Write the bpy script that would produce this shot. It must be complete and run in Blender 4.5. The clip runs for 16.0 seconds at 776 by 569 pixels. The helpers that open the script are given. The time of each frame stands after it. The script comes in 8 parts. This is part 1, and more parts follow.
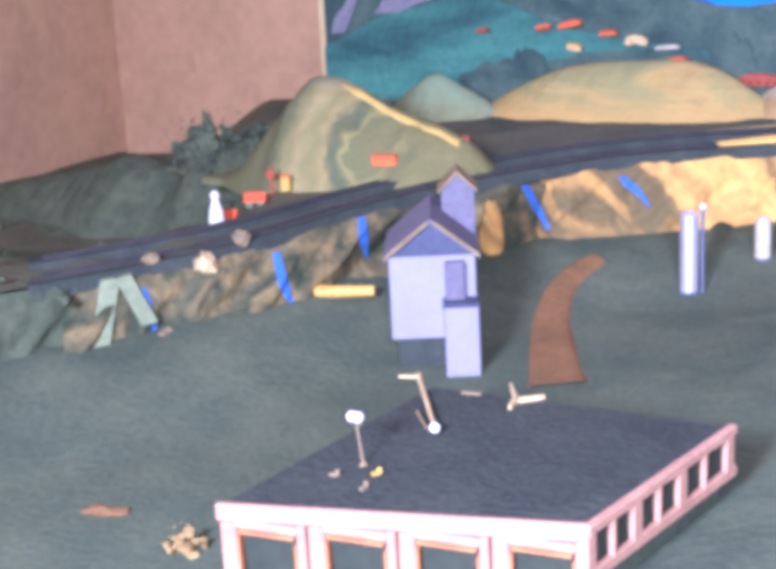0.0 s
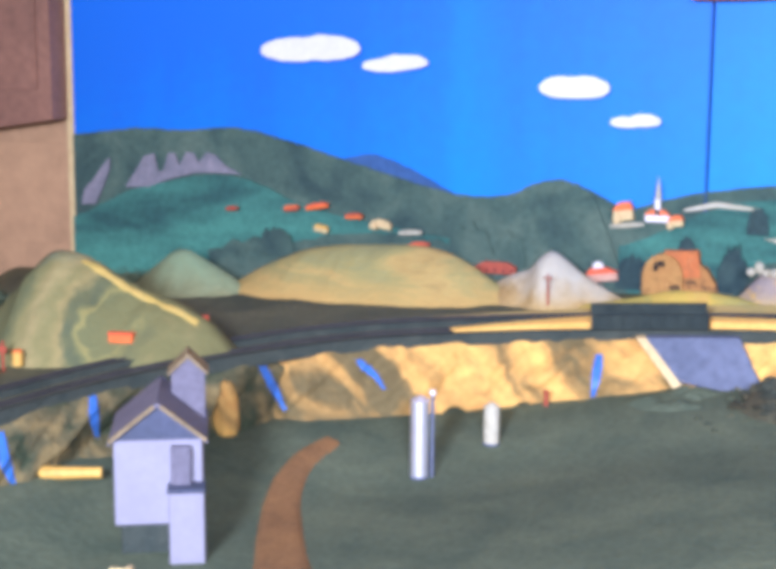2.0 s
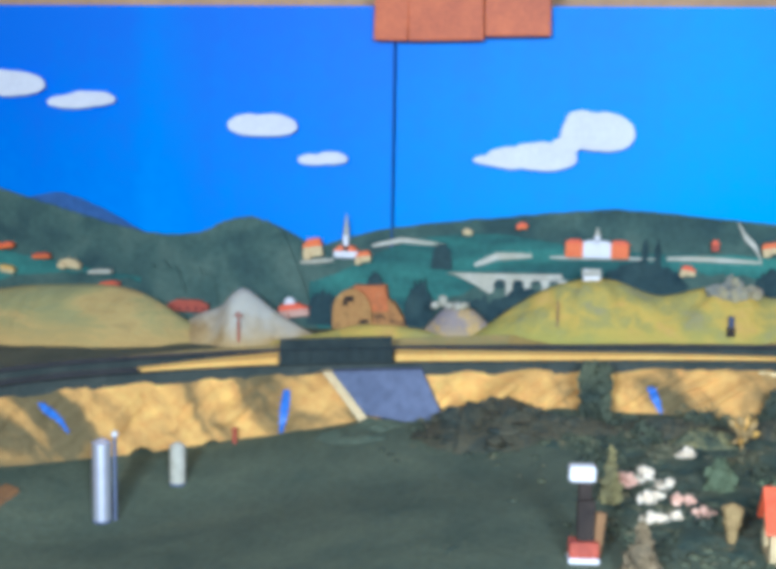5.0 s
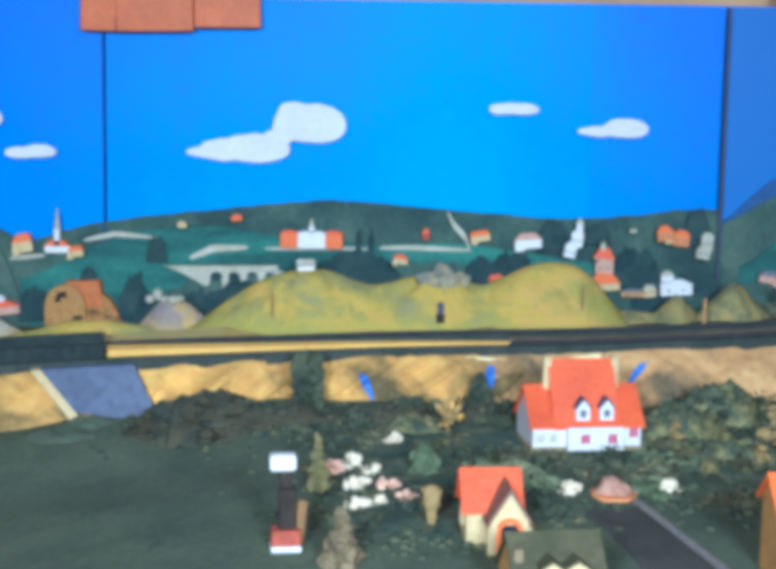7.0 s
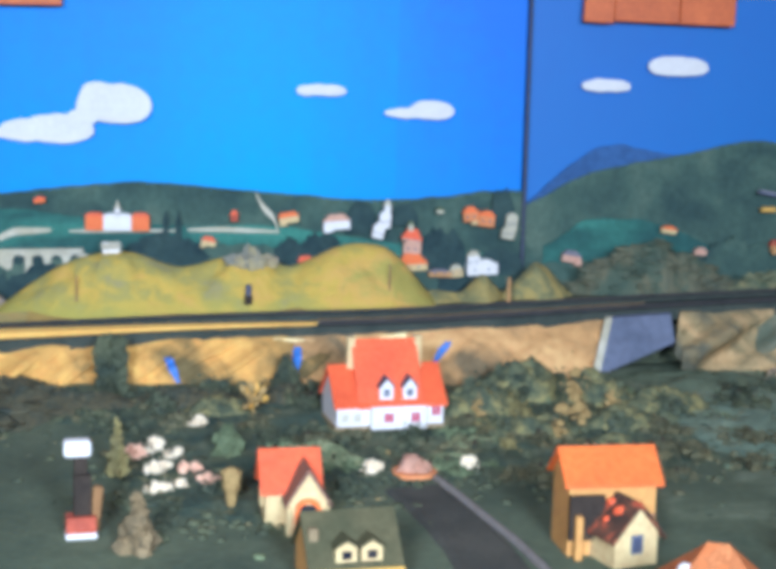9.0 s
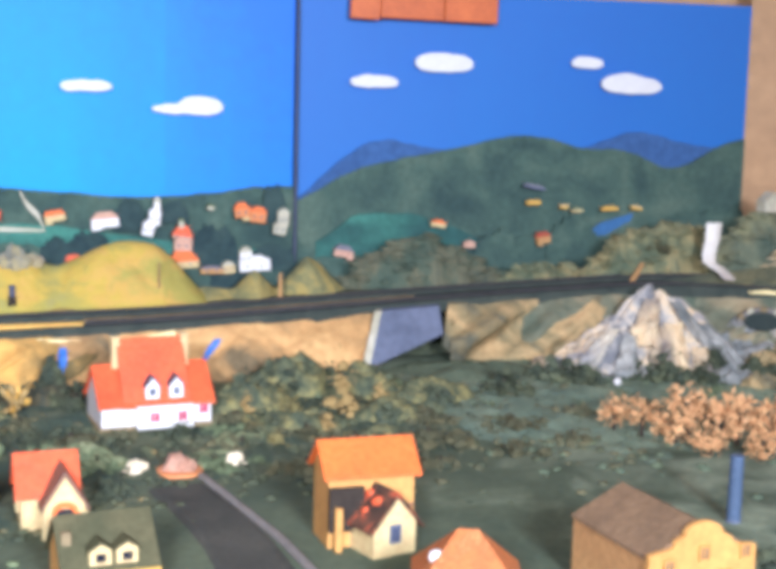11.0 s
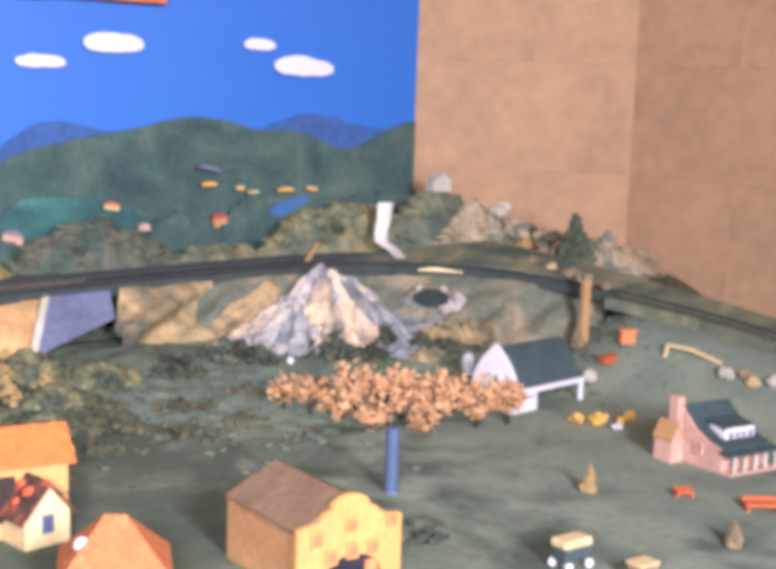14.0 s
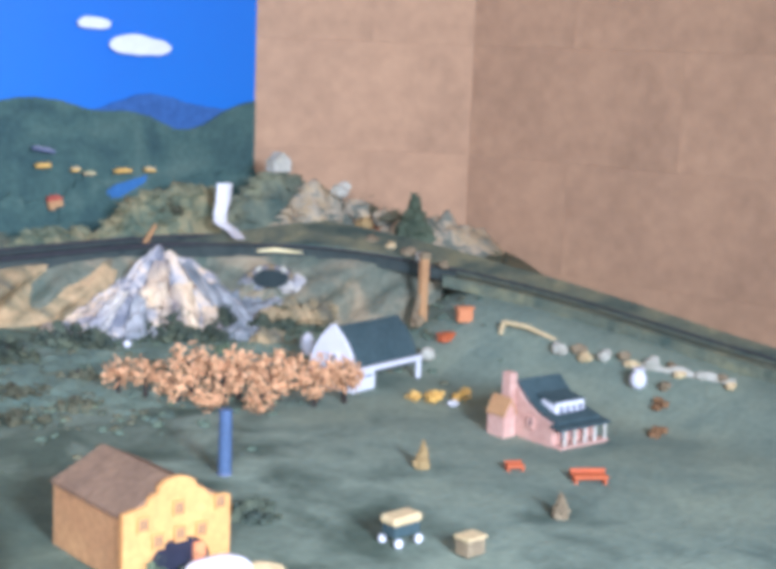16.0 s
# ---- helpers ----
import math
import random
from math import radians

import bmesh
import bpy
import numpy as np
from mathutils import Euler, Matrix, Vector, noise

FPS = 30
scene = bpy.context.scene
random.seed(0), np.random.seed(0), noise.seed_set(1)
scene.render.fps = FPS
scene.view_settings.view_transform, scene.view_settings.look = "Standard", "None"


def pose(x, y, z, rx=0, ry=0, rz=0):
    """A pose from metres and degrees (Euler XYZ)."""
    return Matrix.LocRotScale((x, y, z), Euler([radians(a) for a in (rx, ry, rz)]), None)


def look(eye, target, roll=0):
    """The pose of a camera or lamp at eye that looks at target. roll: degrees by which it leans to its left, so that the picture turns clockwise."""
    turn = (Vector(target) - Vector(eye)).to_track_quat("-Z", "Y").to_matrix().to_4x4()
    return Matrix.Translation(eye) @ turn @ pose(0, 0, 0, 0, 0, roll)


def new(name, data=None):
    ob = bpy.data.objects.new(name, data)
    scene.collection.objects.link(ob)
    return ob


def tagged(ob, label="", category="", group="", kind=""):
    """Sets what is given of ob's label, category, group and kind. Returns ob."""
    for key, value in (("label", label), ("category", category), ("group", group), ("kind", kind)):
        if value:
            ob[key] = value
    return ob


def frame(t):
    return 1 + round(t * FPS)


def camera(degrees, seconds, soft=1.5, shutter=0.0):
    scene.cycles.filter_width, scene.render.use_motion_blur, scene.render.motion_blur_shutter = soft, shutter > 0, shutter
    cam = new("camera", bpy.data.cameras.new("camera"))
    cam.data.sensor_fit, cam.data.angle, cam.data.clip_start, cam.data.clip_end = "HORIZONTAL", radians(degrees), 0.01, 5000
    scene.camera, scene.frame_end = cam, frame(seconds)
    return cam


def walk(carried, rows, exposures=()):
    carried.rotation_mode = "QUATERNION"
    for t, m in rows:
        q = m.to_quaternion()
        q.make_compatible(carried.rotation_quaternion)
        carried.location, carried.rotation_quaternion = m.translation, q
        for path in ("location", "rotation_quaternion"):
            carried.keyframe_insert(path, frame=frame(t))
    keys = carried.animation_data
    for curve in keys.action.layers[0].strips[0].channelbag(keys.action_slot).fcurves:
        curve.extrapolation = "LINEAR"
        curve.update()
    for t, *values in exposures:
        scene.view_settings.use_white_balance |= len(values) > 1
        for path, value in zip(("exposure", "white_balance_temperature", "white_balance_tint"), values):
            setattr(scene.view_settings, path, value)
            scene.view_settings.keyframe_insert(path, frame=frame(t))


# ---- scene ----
cam = camera(31.0, 16.0, soft=6.0)
EYE, ARM = 1.25, 0.18   # eye height; the camera swings on an arm about the person's axis
EXPOSURES = [  # seconds, stops, kelvin, tint
(0.0, 1.59, 5050, 35), (0.5, 1.62, 5200, 31), (1.0, 1.58, 5080, 36), (1.5, 1.5, 5230, 32), (2.0, 1.38, 5400, 19), (2.5, 1.28, 5900, 24), (3.0, 1.15, 5700, 20), (3.5, 1.06, 5500, 10), (6.0, 0.76, 4750, 1), (6.5, 0.76, 4750, 0), (7.0, 0.79, 4750, -4), (8.0, 0.87, 4900, -5), (9.0, 0.9, 5150, 3), (9.5, 1.02, 5450, 22), (12.0, 1.35, 5650, 4), (12.5, 1.4, 5650, 6), (13.0, 1.43, 5720, 12), (13.5, 1.42, 5680, 7), (14.0, 1.46, 5900, 25),
    (14.5, 1.5, 5850, 29), (15.0, 1.48, 5200, 14), (15.5, 1.44, 4880, 8), (16.0, 1.46, 4950, 13)]
TURNS = [  # seconds, yaw to the right, pitch, roll
    (0.0, -31.71, -15.70, -3.14),
    (0.5, -30.77, -13.06, -1.82),
    (1.0, -28.19, -11.33, -0.90),
    (1.5, -25.59, -9.22, -0.04),
    (2.0, -21.91, -9.24, 0.31),
    (2.5, -19.07, -8.57, 0.61),
    (3.0, -16.68, -8.25, 0.48),
    (3.5, -14.28, -8.31, 0.77),
    (3.7, -13.28, -8.19, 0.77),
    (5.8, -6.45, -7.47, 0.94),
    (6.0, -4.66, -7.53, 0.94),
    (6.5, -2.08, -7.47, 1.12),
    (7.0, 0.00, -7.75, 0.98),
    (7.5, 1.80, -8.10, 1.16),
    (8.0, 3.13, -7.98, 1.46),
    (8.5, 5.31, -7.96, 1.61),
    (9.0, 7.08, -8.35, 1.43),
    (9.5, 10.12, -8.08, 1.74),
    (9.7, 11.22, -8.12, 1.74),
    (11.8, 18.48, -8.03, 1.42),
    (12.0, 19.54, -7.93, 1.42),
    (12.5, 21.87, -7.78, 1.82),
    (13.0, 23.81, -8.29, 1.79),
    (13.5, 25.74, -8.40, 1.85),
    (14.0, 27.53, -8.62, 2.05),
    (14.5, 29.32, -8.74, 2.29),
    (15.0, 31.19, -9.36, 1.96),
    (15.5, 32.54, -10.20, 1.68),
    (16.0, 33.49, -9.18, 2.28),
]


SINK = {0.0: 0.016, 0.5: 0.009, 1.0: 0.003}   # the camera is raised a little at the start


def swing(yaw, pitch, roll, sink):
    a, p = radians(yaw), radians(pitch)
    eye = Vector((ARM * math.sin(a), ARM * math.cos(a), EYE - sink))
    return look(eye, eye + Vector((math.sin(a) * math.cos(p), math.cos(a) * math.cos(p), math.sin(p))), roll)


walk(cam, [(t, swing(a, p, r, SINK.get(t, 0.0))) for t, a, p, r in TURNS], EXPOSURES)

# ---- light: a bar of two photoflood lamps beside the film camera ----
world = bpy.data.worlds.new("world")
scene.world = world
world.use_nodes = True
world.node_tree.nodes["Background"].inputs[0].default_value = (0.5, 0.55, 0.62, 1)
world.node_tree.nodes["Background"].inputs[1].default_value = 0.05


def flood(x, power, aim):
    data = bpy.data.lights.new("photoflood", "SPOT")
    data.energy, data.color = power, (0.97, 0.97, 1.0)
    data.spot_size, data.spot_blend, data.shadow_soft_size = radians(120), 1.0, 0.13
    ob = new("photoflood_lamp", data)
    ob.matrix_world = look((x, -0.4, 1.5), aim)
    return tagged(ob, "photoflood lamp on the camera's light bar", "lamp", kind="structure")


flood(-0.3, 68, (-0.6, 1.6, 1.12))
flood(0.34, 60, (0.42, 1.6, 1.02))


# ---- materials ----
def mat(name, a, b=None, rough=0.8, scale=30.0, fine=220.0, bump=0.15, metal=0.0, spread=0.5, vary=0.0, c=None, stretch=(1, 1, 1), grain=0.35, east=None, slant=0, tops=None):
    """Two tones mixed by coarse and fine noise, a fine relief; vary: difference from piece to piece."""
    m = bpy.data.materials.new(name)
    m.use_nodes = True
    n, l = m.node_tree.nodes, m.node_tree.links
    s = n["Principled BSDF"]
    s.inputs["Roughness"].default_value, s.inputs["Metallic"].default_value = rough, metal
    s.inputs["Specular IOR Level"].default_value = 0.5 if rough < 0.8 else 0.1
    b = b or tuple(v * 0.72 for v in a)
    co = n.new("ShaderNodeTexCoord")
    big, small = n.new("ShaderNodeTexNoise"), n.new("ShaderNodeTexNoise")
    big.inputs["Scale"].default_value, small.inputs["Scale"].default_value = scale, fine
    big.inputs["Detail"].default_value, small.inputs["Detail"].default_value = 6, 4
    big.inputs["Distortion"].default_value = 0.6
    ramp = n.new("ShaderNodeValToRGB")
    e = ramp.color_ramp.elements
    e[0].position, e[1].position = 0.5 - spread / 2, 0.5 + spread / 2
    e[0].color, e[1].color = (*b, 1), (*a, 1)
    if c:
        k = e.new(0.5)
        k.color = (*c, 1)
    mix = n.new("ShaderNodeMixRGB")
    mix.blend_type = "OVERLAY"
    mix.inputs[0].default_value = grain
    mp = n.new("ShaderNodeMapping")
    mp.inputs["Scale"].default_value = stretch
    if slant:  # streaks that run aslant down a slope
        mp.vector_type = "TEXTURE"
        mp.inputs["Scale"].default_value = [1 / v for v in stretch]
        mp.inputs["Rotation"].default_value = (0, radians(slant), 0)
    l.new(co.outputs["Object"], mp.inputs["Vector"])
    l.new(mp.outputs[0], big.inputs["Vector"])
    l.new(co.outputs["Object"], small.inputs["Vector"])
    l.new(big.outputs["Fac"], ramp.inputs[0])
    l.new(ramp.outputs[0], mix.inputs[1])
    l.new(small.outputs["Fac"], mix.inputs[2])
    out = mix.outputs[0]
    if east:  # base colour multiplied by a brighter gain towards the east of the layout
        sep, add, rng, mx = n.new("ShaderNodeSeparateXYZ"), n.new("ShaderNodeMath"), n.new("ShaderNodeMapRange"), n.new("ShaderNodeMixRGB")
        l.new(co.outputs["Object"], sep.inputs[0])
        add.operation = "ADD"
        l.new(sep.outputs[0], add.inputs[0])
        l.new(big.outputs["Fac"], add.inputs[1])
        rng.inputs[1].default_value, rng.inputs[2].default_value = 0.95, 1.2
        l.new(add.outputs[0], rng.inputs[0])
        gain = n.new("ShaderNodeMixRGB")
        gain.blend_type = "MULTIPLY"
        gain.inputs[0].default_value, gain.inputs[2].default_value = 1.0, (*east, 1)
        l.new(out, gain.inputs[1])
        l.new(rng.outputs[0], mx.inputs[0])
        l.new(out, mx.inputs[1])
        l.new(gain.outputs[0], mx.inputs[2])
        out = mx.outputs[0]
    if tops:  # another coat of paint above a ragged height
        sep, add, rng, mx = n.new("ShaderNodeSeparateXYZ"), n.new("ShaderNodeMath"), n.new("ShaderNodeMapRange"), n.new("ShaderNodeMixRGB")
        l.new(co.outputs["Object"], sep.inputs[0])
        add.operation = "MULTIPLY_ADD"
        l.new(big.outputs["Fac"], add.inputs[0])
        add.inputs[1].default_value = 0.06
        l.new(sep.outputs[2], add.inputs[2])
        rng.inputs[1].default_value, rng.inputs[2].default_value = tops[1] + 0.03, tops[2] + 0.03
        l.new(add.outputs[0], rng.inputs[0])
        l.new(rng.outputs[0], mx.inputs[0])
        l.new(out, mx.inputs[1])
        mx.inputs[2].default_value = (*tops[0], 1)
        out = mx.outputs[0]
    if vary:
        info, hsv, rng = n.new("ShaderNodeObjectInfo"), n.new("ShaderNodeHueSaturation"), n.new("ShaderNodeMapRange")
        rng.inputs[3].default_value, rng.inputs[4].default_value = 1 - vary, 1 + vary
        l.new(info.outputs["Random"], rng.inputs[0])
        l.new(rng.outputs[0], hsv.inputs["Value"])
        l.new(out, hsv.inputs["Color"])
        out = hsv.outputs[0]
    l.new(out, s.inputs["Base Color"])
    bp = n.new("ShaderNodeBump")
    bp.inputs["Strength"].default_value, bp.inputs["Distance"].default_value = bump, 0.004
    l.new(small.outputs["Fac"], bp.inputs["Height"])
    l.new(bp.outputs[0], s.inputs["Normal"])
    return m


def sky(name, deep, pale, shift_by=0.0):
    """Sky paint with a hot spot of light put into its colour mid-backdrop; paler towards its foot, with brushed upright
    bands.
    """
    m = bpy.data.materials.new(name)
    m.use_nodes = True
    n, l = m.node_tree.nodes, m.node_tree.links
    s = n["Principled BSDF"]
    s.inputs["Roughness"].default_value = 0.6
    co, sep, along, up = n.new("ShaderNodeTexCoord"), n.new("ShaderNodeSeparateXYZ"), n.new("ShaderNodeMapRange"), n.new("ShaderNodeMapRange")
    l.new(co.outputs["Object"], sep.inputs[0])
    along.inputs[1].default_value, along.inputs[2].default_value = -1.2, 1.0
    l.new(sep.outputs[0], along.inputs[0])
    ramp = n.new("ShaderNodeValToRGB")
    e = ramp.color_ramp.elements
    # bump near x -0.6 paints in a streak of sheen; peak near 0.05, the hot spot
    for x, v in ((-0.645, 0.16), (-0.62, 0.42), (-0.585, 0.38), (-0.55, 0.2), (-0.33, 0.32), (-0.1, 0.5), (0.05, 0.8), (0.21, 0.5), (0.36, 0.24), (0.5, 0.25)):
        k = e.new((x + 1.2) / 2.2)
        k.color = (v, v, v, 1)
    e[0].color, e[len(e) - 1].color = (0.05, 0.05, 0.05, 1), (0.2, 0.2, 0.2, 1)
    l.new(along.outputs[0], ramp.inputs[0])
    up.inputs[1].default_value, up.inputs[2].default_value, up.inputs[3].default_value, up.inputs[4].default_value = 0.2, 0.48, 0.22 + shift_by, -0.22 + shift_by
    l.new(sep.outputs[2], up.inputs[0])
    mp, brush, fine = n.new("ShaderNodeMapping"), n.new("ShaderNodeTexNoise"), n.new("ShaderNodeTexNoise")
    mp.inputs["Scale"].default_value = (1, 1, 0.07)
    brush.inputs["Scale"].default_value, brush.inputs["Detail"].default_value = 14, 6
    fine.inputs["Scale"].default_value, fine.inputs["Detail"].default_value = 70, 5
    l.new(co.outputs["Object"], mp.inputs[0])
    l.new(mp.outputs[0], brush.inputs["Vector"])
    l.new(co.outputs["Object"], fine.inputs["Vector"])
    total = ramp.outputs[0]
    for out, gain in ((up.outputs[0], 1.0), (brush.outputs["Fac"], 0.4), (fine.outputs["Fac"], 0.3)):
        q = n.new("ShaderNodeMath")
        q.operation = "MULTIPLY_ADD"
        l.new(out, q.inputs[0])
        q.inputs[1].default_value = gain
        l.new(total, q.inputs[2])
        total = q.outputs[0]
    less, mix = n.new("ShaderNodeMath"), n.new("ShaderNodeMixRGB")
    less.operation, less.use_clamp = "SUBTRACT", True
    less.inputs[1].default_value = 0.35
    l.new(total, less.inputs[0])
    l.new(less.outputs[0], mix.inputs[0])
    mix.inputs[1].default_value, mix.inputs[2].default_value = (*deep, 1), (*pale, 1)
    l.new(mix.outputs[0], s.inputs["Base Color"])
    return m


def brushed(name, tones, scale=9.0, stretch=(1, 1, 1), foot=None):
    """Several tones brushed over one another in broad patches; foot: a tone below a ragged height."""
    m = mat(name, tones[0], tones[-1], 0.9, 20, 150, 0.5)
    n, l = m.node_tree.nodes, m.node_tree.links
    s = n["Principled BSDF"]
    co, mp, big, fine, ramp, add = [n.new("ShaderNode" + k) for k in ("TexCoord", "Mapping", "TexNoise", "TexNoise", "ValToRGB", "Math")]
    mp.inputs["Scale"].default_value = stretch
    l.new(co.outputs["Object"], mp.inputs[0])
    for k, sc, d in ((big, scale, 2), (fine, scale * 7, 5)):
        k.inputs["Scale"].default_value, k.inputs["Detail"].default_value, k.inputs["Distortion"].default_value = sc, d, 0.8
        l.new(mp.outputs[0], k.inputs["Vector"])
    add.operation = "MULTIPLY_ADD"
    l.new(fine.outputs["Fac"], add.inputs[0])
    add.inputs[1].default_value = 0.45
    l.new(big.outputs["Fac"], add.inputs[2])
    e = ramp.color_ramp.elements
    e[0].position, e[1].position = 0.52, 0.93
    e[0].color, e[1].color = (*tones[0], 1), (*tones[-1], 1)
    for i, t in enumerate(tones[1:-1]):
        k = e.new(0.52 + 0.41 * (i + 1) / (len(tones) - 1))
        k.color = (*t, 1)
    l.new(add.outputs[0], ramp.inputs[0])
    out = ramp.outputs[0]
    if foot:
        sep, hi, rng, mix = [n.new("ShaderNode" + k) for k in ("SeparateXYZ", "Math", "MapRange", "MixRGB")]
        l.new(co.outputs["Object"], sep.inputs[0])
        hi.operation = "MULTIPLY_ADD"
        l.new(big.outputs["Fac"], hi.inputs[0])
        hi.inputs[1].default_value = 0.05
        l.new(sep.outputs[2], hi.inputs[2])
        rng.inputs[1].default_value, rng.inputs[2].default_value = foot[1] + 0.02, foot[2] + 0.03
        l.new(hi.outputs[0], rng.inputs[0])
        l.new(rng.outputs[0], mix.inputs[0])
        mix.inputs[1].default_value = (*foot[0], 1)
        l.new(out, mix.inputs[2])
        out = mix.outputs[0]
    l.new(out, s.inputs["Base Color"])
    return m


def ringed(name, centre, bands, crest):
    """Paint laid on in wavering upright rings round a spot of the hill's front (distance, tone); another tone along the crest."""
    m = mat(name, bands[0][1], bands[1][1], 0.9, 20, 150, 0.5)
    n, l = m.node_tree.nodes, m.node_tree.links
    s = n["Principled BSDF"]
    co, mp, size, waver, add, ramp, sep, rng, blur, up, mix = [n.new("ShaderNode" + k) for k in ("TexCoord", "Mapping", "VectorMath", "TexNoise", "Math", "ValToRGB", "SeparateXYZ", "MapRange", "TexNoise", "Math", "MixRGB")]
    mp.inputs["Location"].default_value = (-centre[0] / 0.12, 0, -centre[1] / 0.17)
    mp.inputs["Scale"].default_value = (1 / 0.12, 0, 1 / 0.17)
    l.new(co.outputs["Object"], mp.inputs[0])
    size.operation = "LENGTH"
    l.new(mp.outputs[0], size.inputs[0])
    waver.inputs["Scale"].default_value, waver.inputs["Detail"].default_value = 34, 6
    l.new(co.outputs["Object"], waver.inputs["Vector"])
    add.operation = "MULTIPLY_ADD"
    add.inputs[1].default_value = 0.36
    l.new(waver.outputs["Fac"], add.inputs[0])
    l.new(size.outputs["Value"], add.inputs[2])
    e = ramp.color_ramp.elements
    e[0].color, e[1].color = (*bands[0][1], 1), (*bands[-1][1], 1)
    for d, tone in bands[1:-1]:
        k = e.new((d + 0.15) / 1.3)
        k.color = (*tone, 1)
    down = n.new("ShaderNodeMath")
    down.operation = "DIVIDE"
    down.inputs[1].default_value = 1.3
    l.new(add.outputs[0], down.inputs[0])
    l.new(down.outputs[0], ramp.inputs[0])
    l.new(co.outputs["Object"], sep.inputs[0])
    rng.inputs[1].default_value, rng.inputs[2].default_value = crest[1], crest[2]
    up.operation = "MULTIPLY_ADD"
    blur.inputs["Scale"].default_value = 40
    l.new(co.outputs["Object"], blur.inputs["Vector"])
    l.new(blur.outputs["Fac"], up.inputs[0])
    up.inputs[1].default_value = 0.03
    l.new(sep.outputs[2], up.inputs[2])
    l.new(up.outputs[0], rng.inputs[0])
    l.new(rng.outputs[0], mix.inputs[0])
    over, side, most = n.new("ShaderNodeMixRGB"), n.new("ShaderNodeMapRange"), n.new("ShaderNodeMath")
    patch = n.new("ShaderNodeTexNoise")
    patch.inputs["Scale"].default_value, patch.inputs["Detail"].default_value = 60, 6
    l.new(co.outputs["Object"], patch.inputs["Vector"])
    side.inputs[1].default_value, side.inputs[2].default_value, side.inputs[3].default_value, side.inputs[4].default_value = centre[0] - 0.01, centre[0] + 0.04, -0.1, 0.45
    l.new(sep.outputs[0], side.inputs[0])
    most.operation, most.use_clamp = "ADD", True
    l.new(patch.outputs["Fac"], most.inputs[0])
    l.new(side.outputs[0], most.inputs[1])
    l.new(most.outputs[0], over.inputs[0])
    l.new(ramp.outputs[0], over.inputs[1])
    over.inputs[2].default_value = (0.195, 0.185, 0.078, 1)
    l.new(over.outputs[0], mix.inputs[1])
    mix.inputs[2].default_value = (*crest[0], 1)
    l.new(mix.outputs[0], s.inputs["Base Color"])
    return m


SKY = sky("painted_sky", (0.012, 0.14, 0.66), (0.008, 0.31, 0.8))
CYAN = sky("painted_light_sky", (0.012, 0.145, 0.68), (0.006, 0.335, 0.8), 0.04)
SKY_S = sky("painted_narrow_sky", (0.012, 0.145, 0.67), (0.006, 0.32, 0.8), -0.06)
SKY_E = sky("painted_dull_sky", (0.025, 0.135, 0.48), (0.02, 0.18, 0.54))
SCREE = mat("brown_olive_scree", (0.38, 0.3, 0.18), (0.11, 0.135, 0.1), 0.95, 18, 140, 0.6, spread=0.3, c=(0.19, 0.19, 0.13))
CLOUD = mat("white_card", (0.76, 0.74, 0.75), (0.66, 0.64, 0.66), 0.8, 20, 200, 0.05)
WALL = mat("tan_plaster", (0.57, 0.345, 0.19), (0.42, 0.256, 0.145), 0.9, 5, 60, 0.25, vary=0.025, grain=0.2, spread=0.4)
BOARD = mat("brown_board", (0.3, 0.15, 0.1), (0.2, 0.1, 0.07), 0.7, 8, 90, 0.1)
ORANGE = mat("orange_paint", (0.62, 0.15, 0.04), (0.45, 0.1, 0.03), 0.6, 30, 200, 0.1)
# FELT's base colour about doubles towards the east end
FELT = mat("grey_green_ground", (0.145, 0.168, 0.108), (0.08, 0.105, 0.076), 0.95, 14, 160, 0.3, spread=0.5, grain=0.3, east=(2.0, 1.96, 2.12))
SHELF = mat("olive_green_shelf", (0.18, 0.172, 0.1), (0.09, 0.1, 0.07), 0.95, 12, 160, 0.5)
FAR_DARK = mat("dark_green_paint", (0.11, 0.156, 0.122), (0.044, 0.076, 0.073), 0.8, 16, 150, 0.05, spread=0.35, c=(0.072, 0.117, 0.097))
FAR_TEAL = mat("teal_paint", (0.08, 0.235, 0.185), (0.04, 0.1, 0.095), 0.8, 11, 150, 0.05, spread=0.3, stretch=(0.5, 1, 2))
DULL_BLUE = mat("dull_blue_paint", (0.09, 0.13, 0.22), (0.065, 0.1, 0.17), 0.6, 40, 220, 0.1)
SALMON = mat("salmon_roof", (0.76, 0.29, 0.1), (0.56, 0.19, 0.07), 0.7, 30, 220, 0.2)
FAR_BLUE = mat("blue_mountain_paint", (0.06, 0.13, 0.32), (0.05, 0.1, 0.24), 0.8, 12, 150, 0.05)
SCAR = mat("mauve_rock_paint", (0.27, 0.245, 0.285), (0.16, 0.165, 0.2), 0.8, 50, 200, 0.1)
STRAW = brushed("straw_yellow_plaster", ((0.32, 0.3, 0.13), (0.37, 0.32, 0.125), (0.5, 0.36, 0.13), (0.43, 0.3, 0.11), (0.31, 0.29, 0.125)), 8, (0.5, 1, 2.4), ((0.54, 0.34, 0.11), 0.0, 0.03))
MOSS = brushed("yellow_green_plaster", ((0.34, 0.3, 0.15), (0.4, 0.34, 0.1), (0.58, 0.41, 0.085), (0.62, 0.39, 0.105), (0.44, 0.37, 0.095)), 7, (1, 1, 1.6), ((0.42, 0.37, 0.085), 0.0, 0.02))
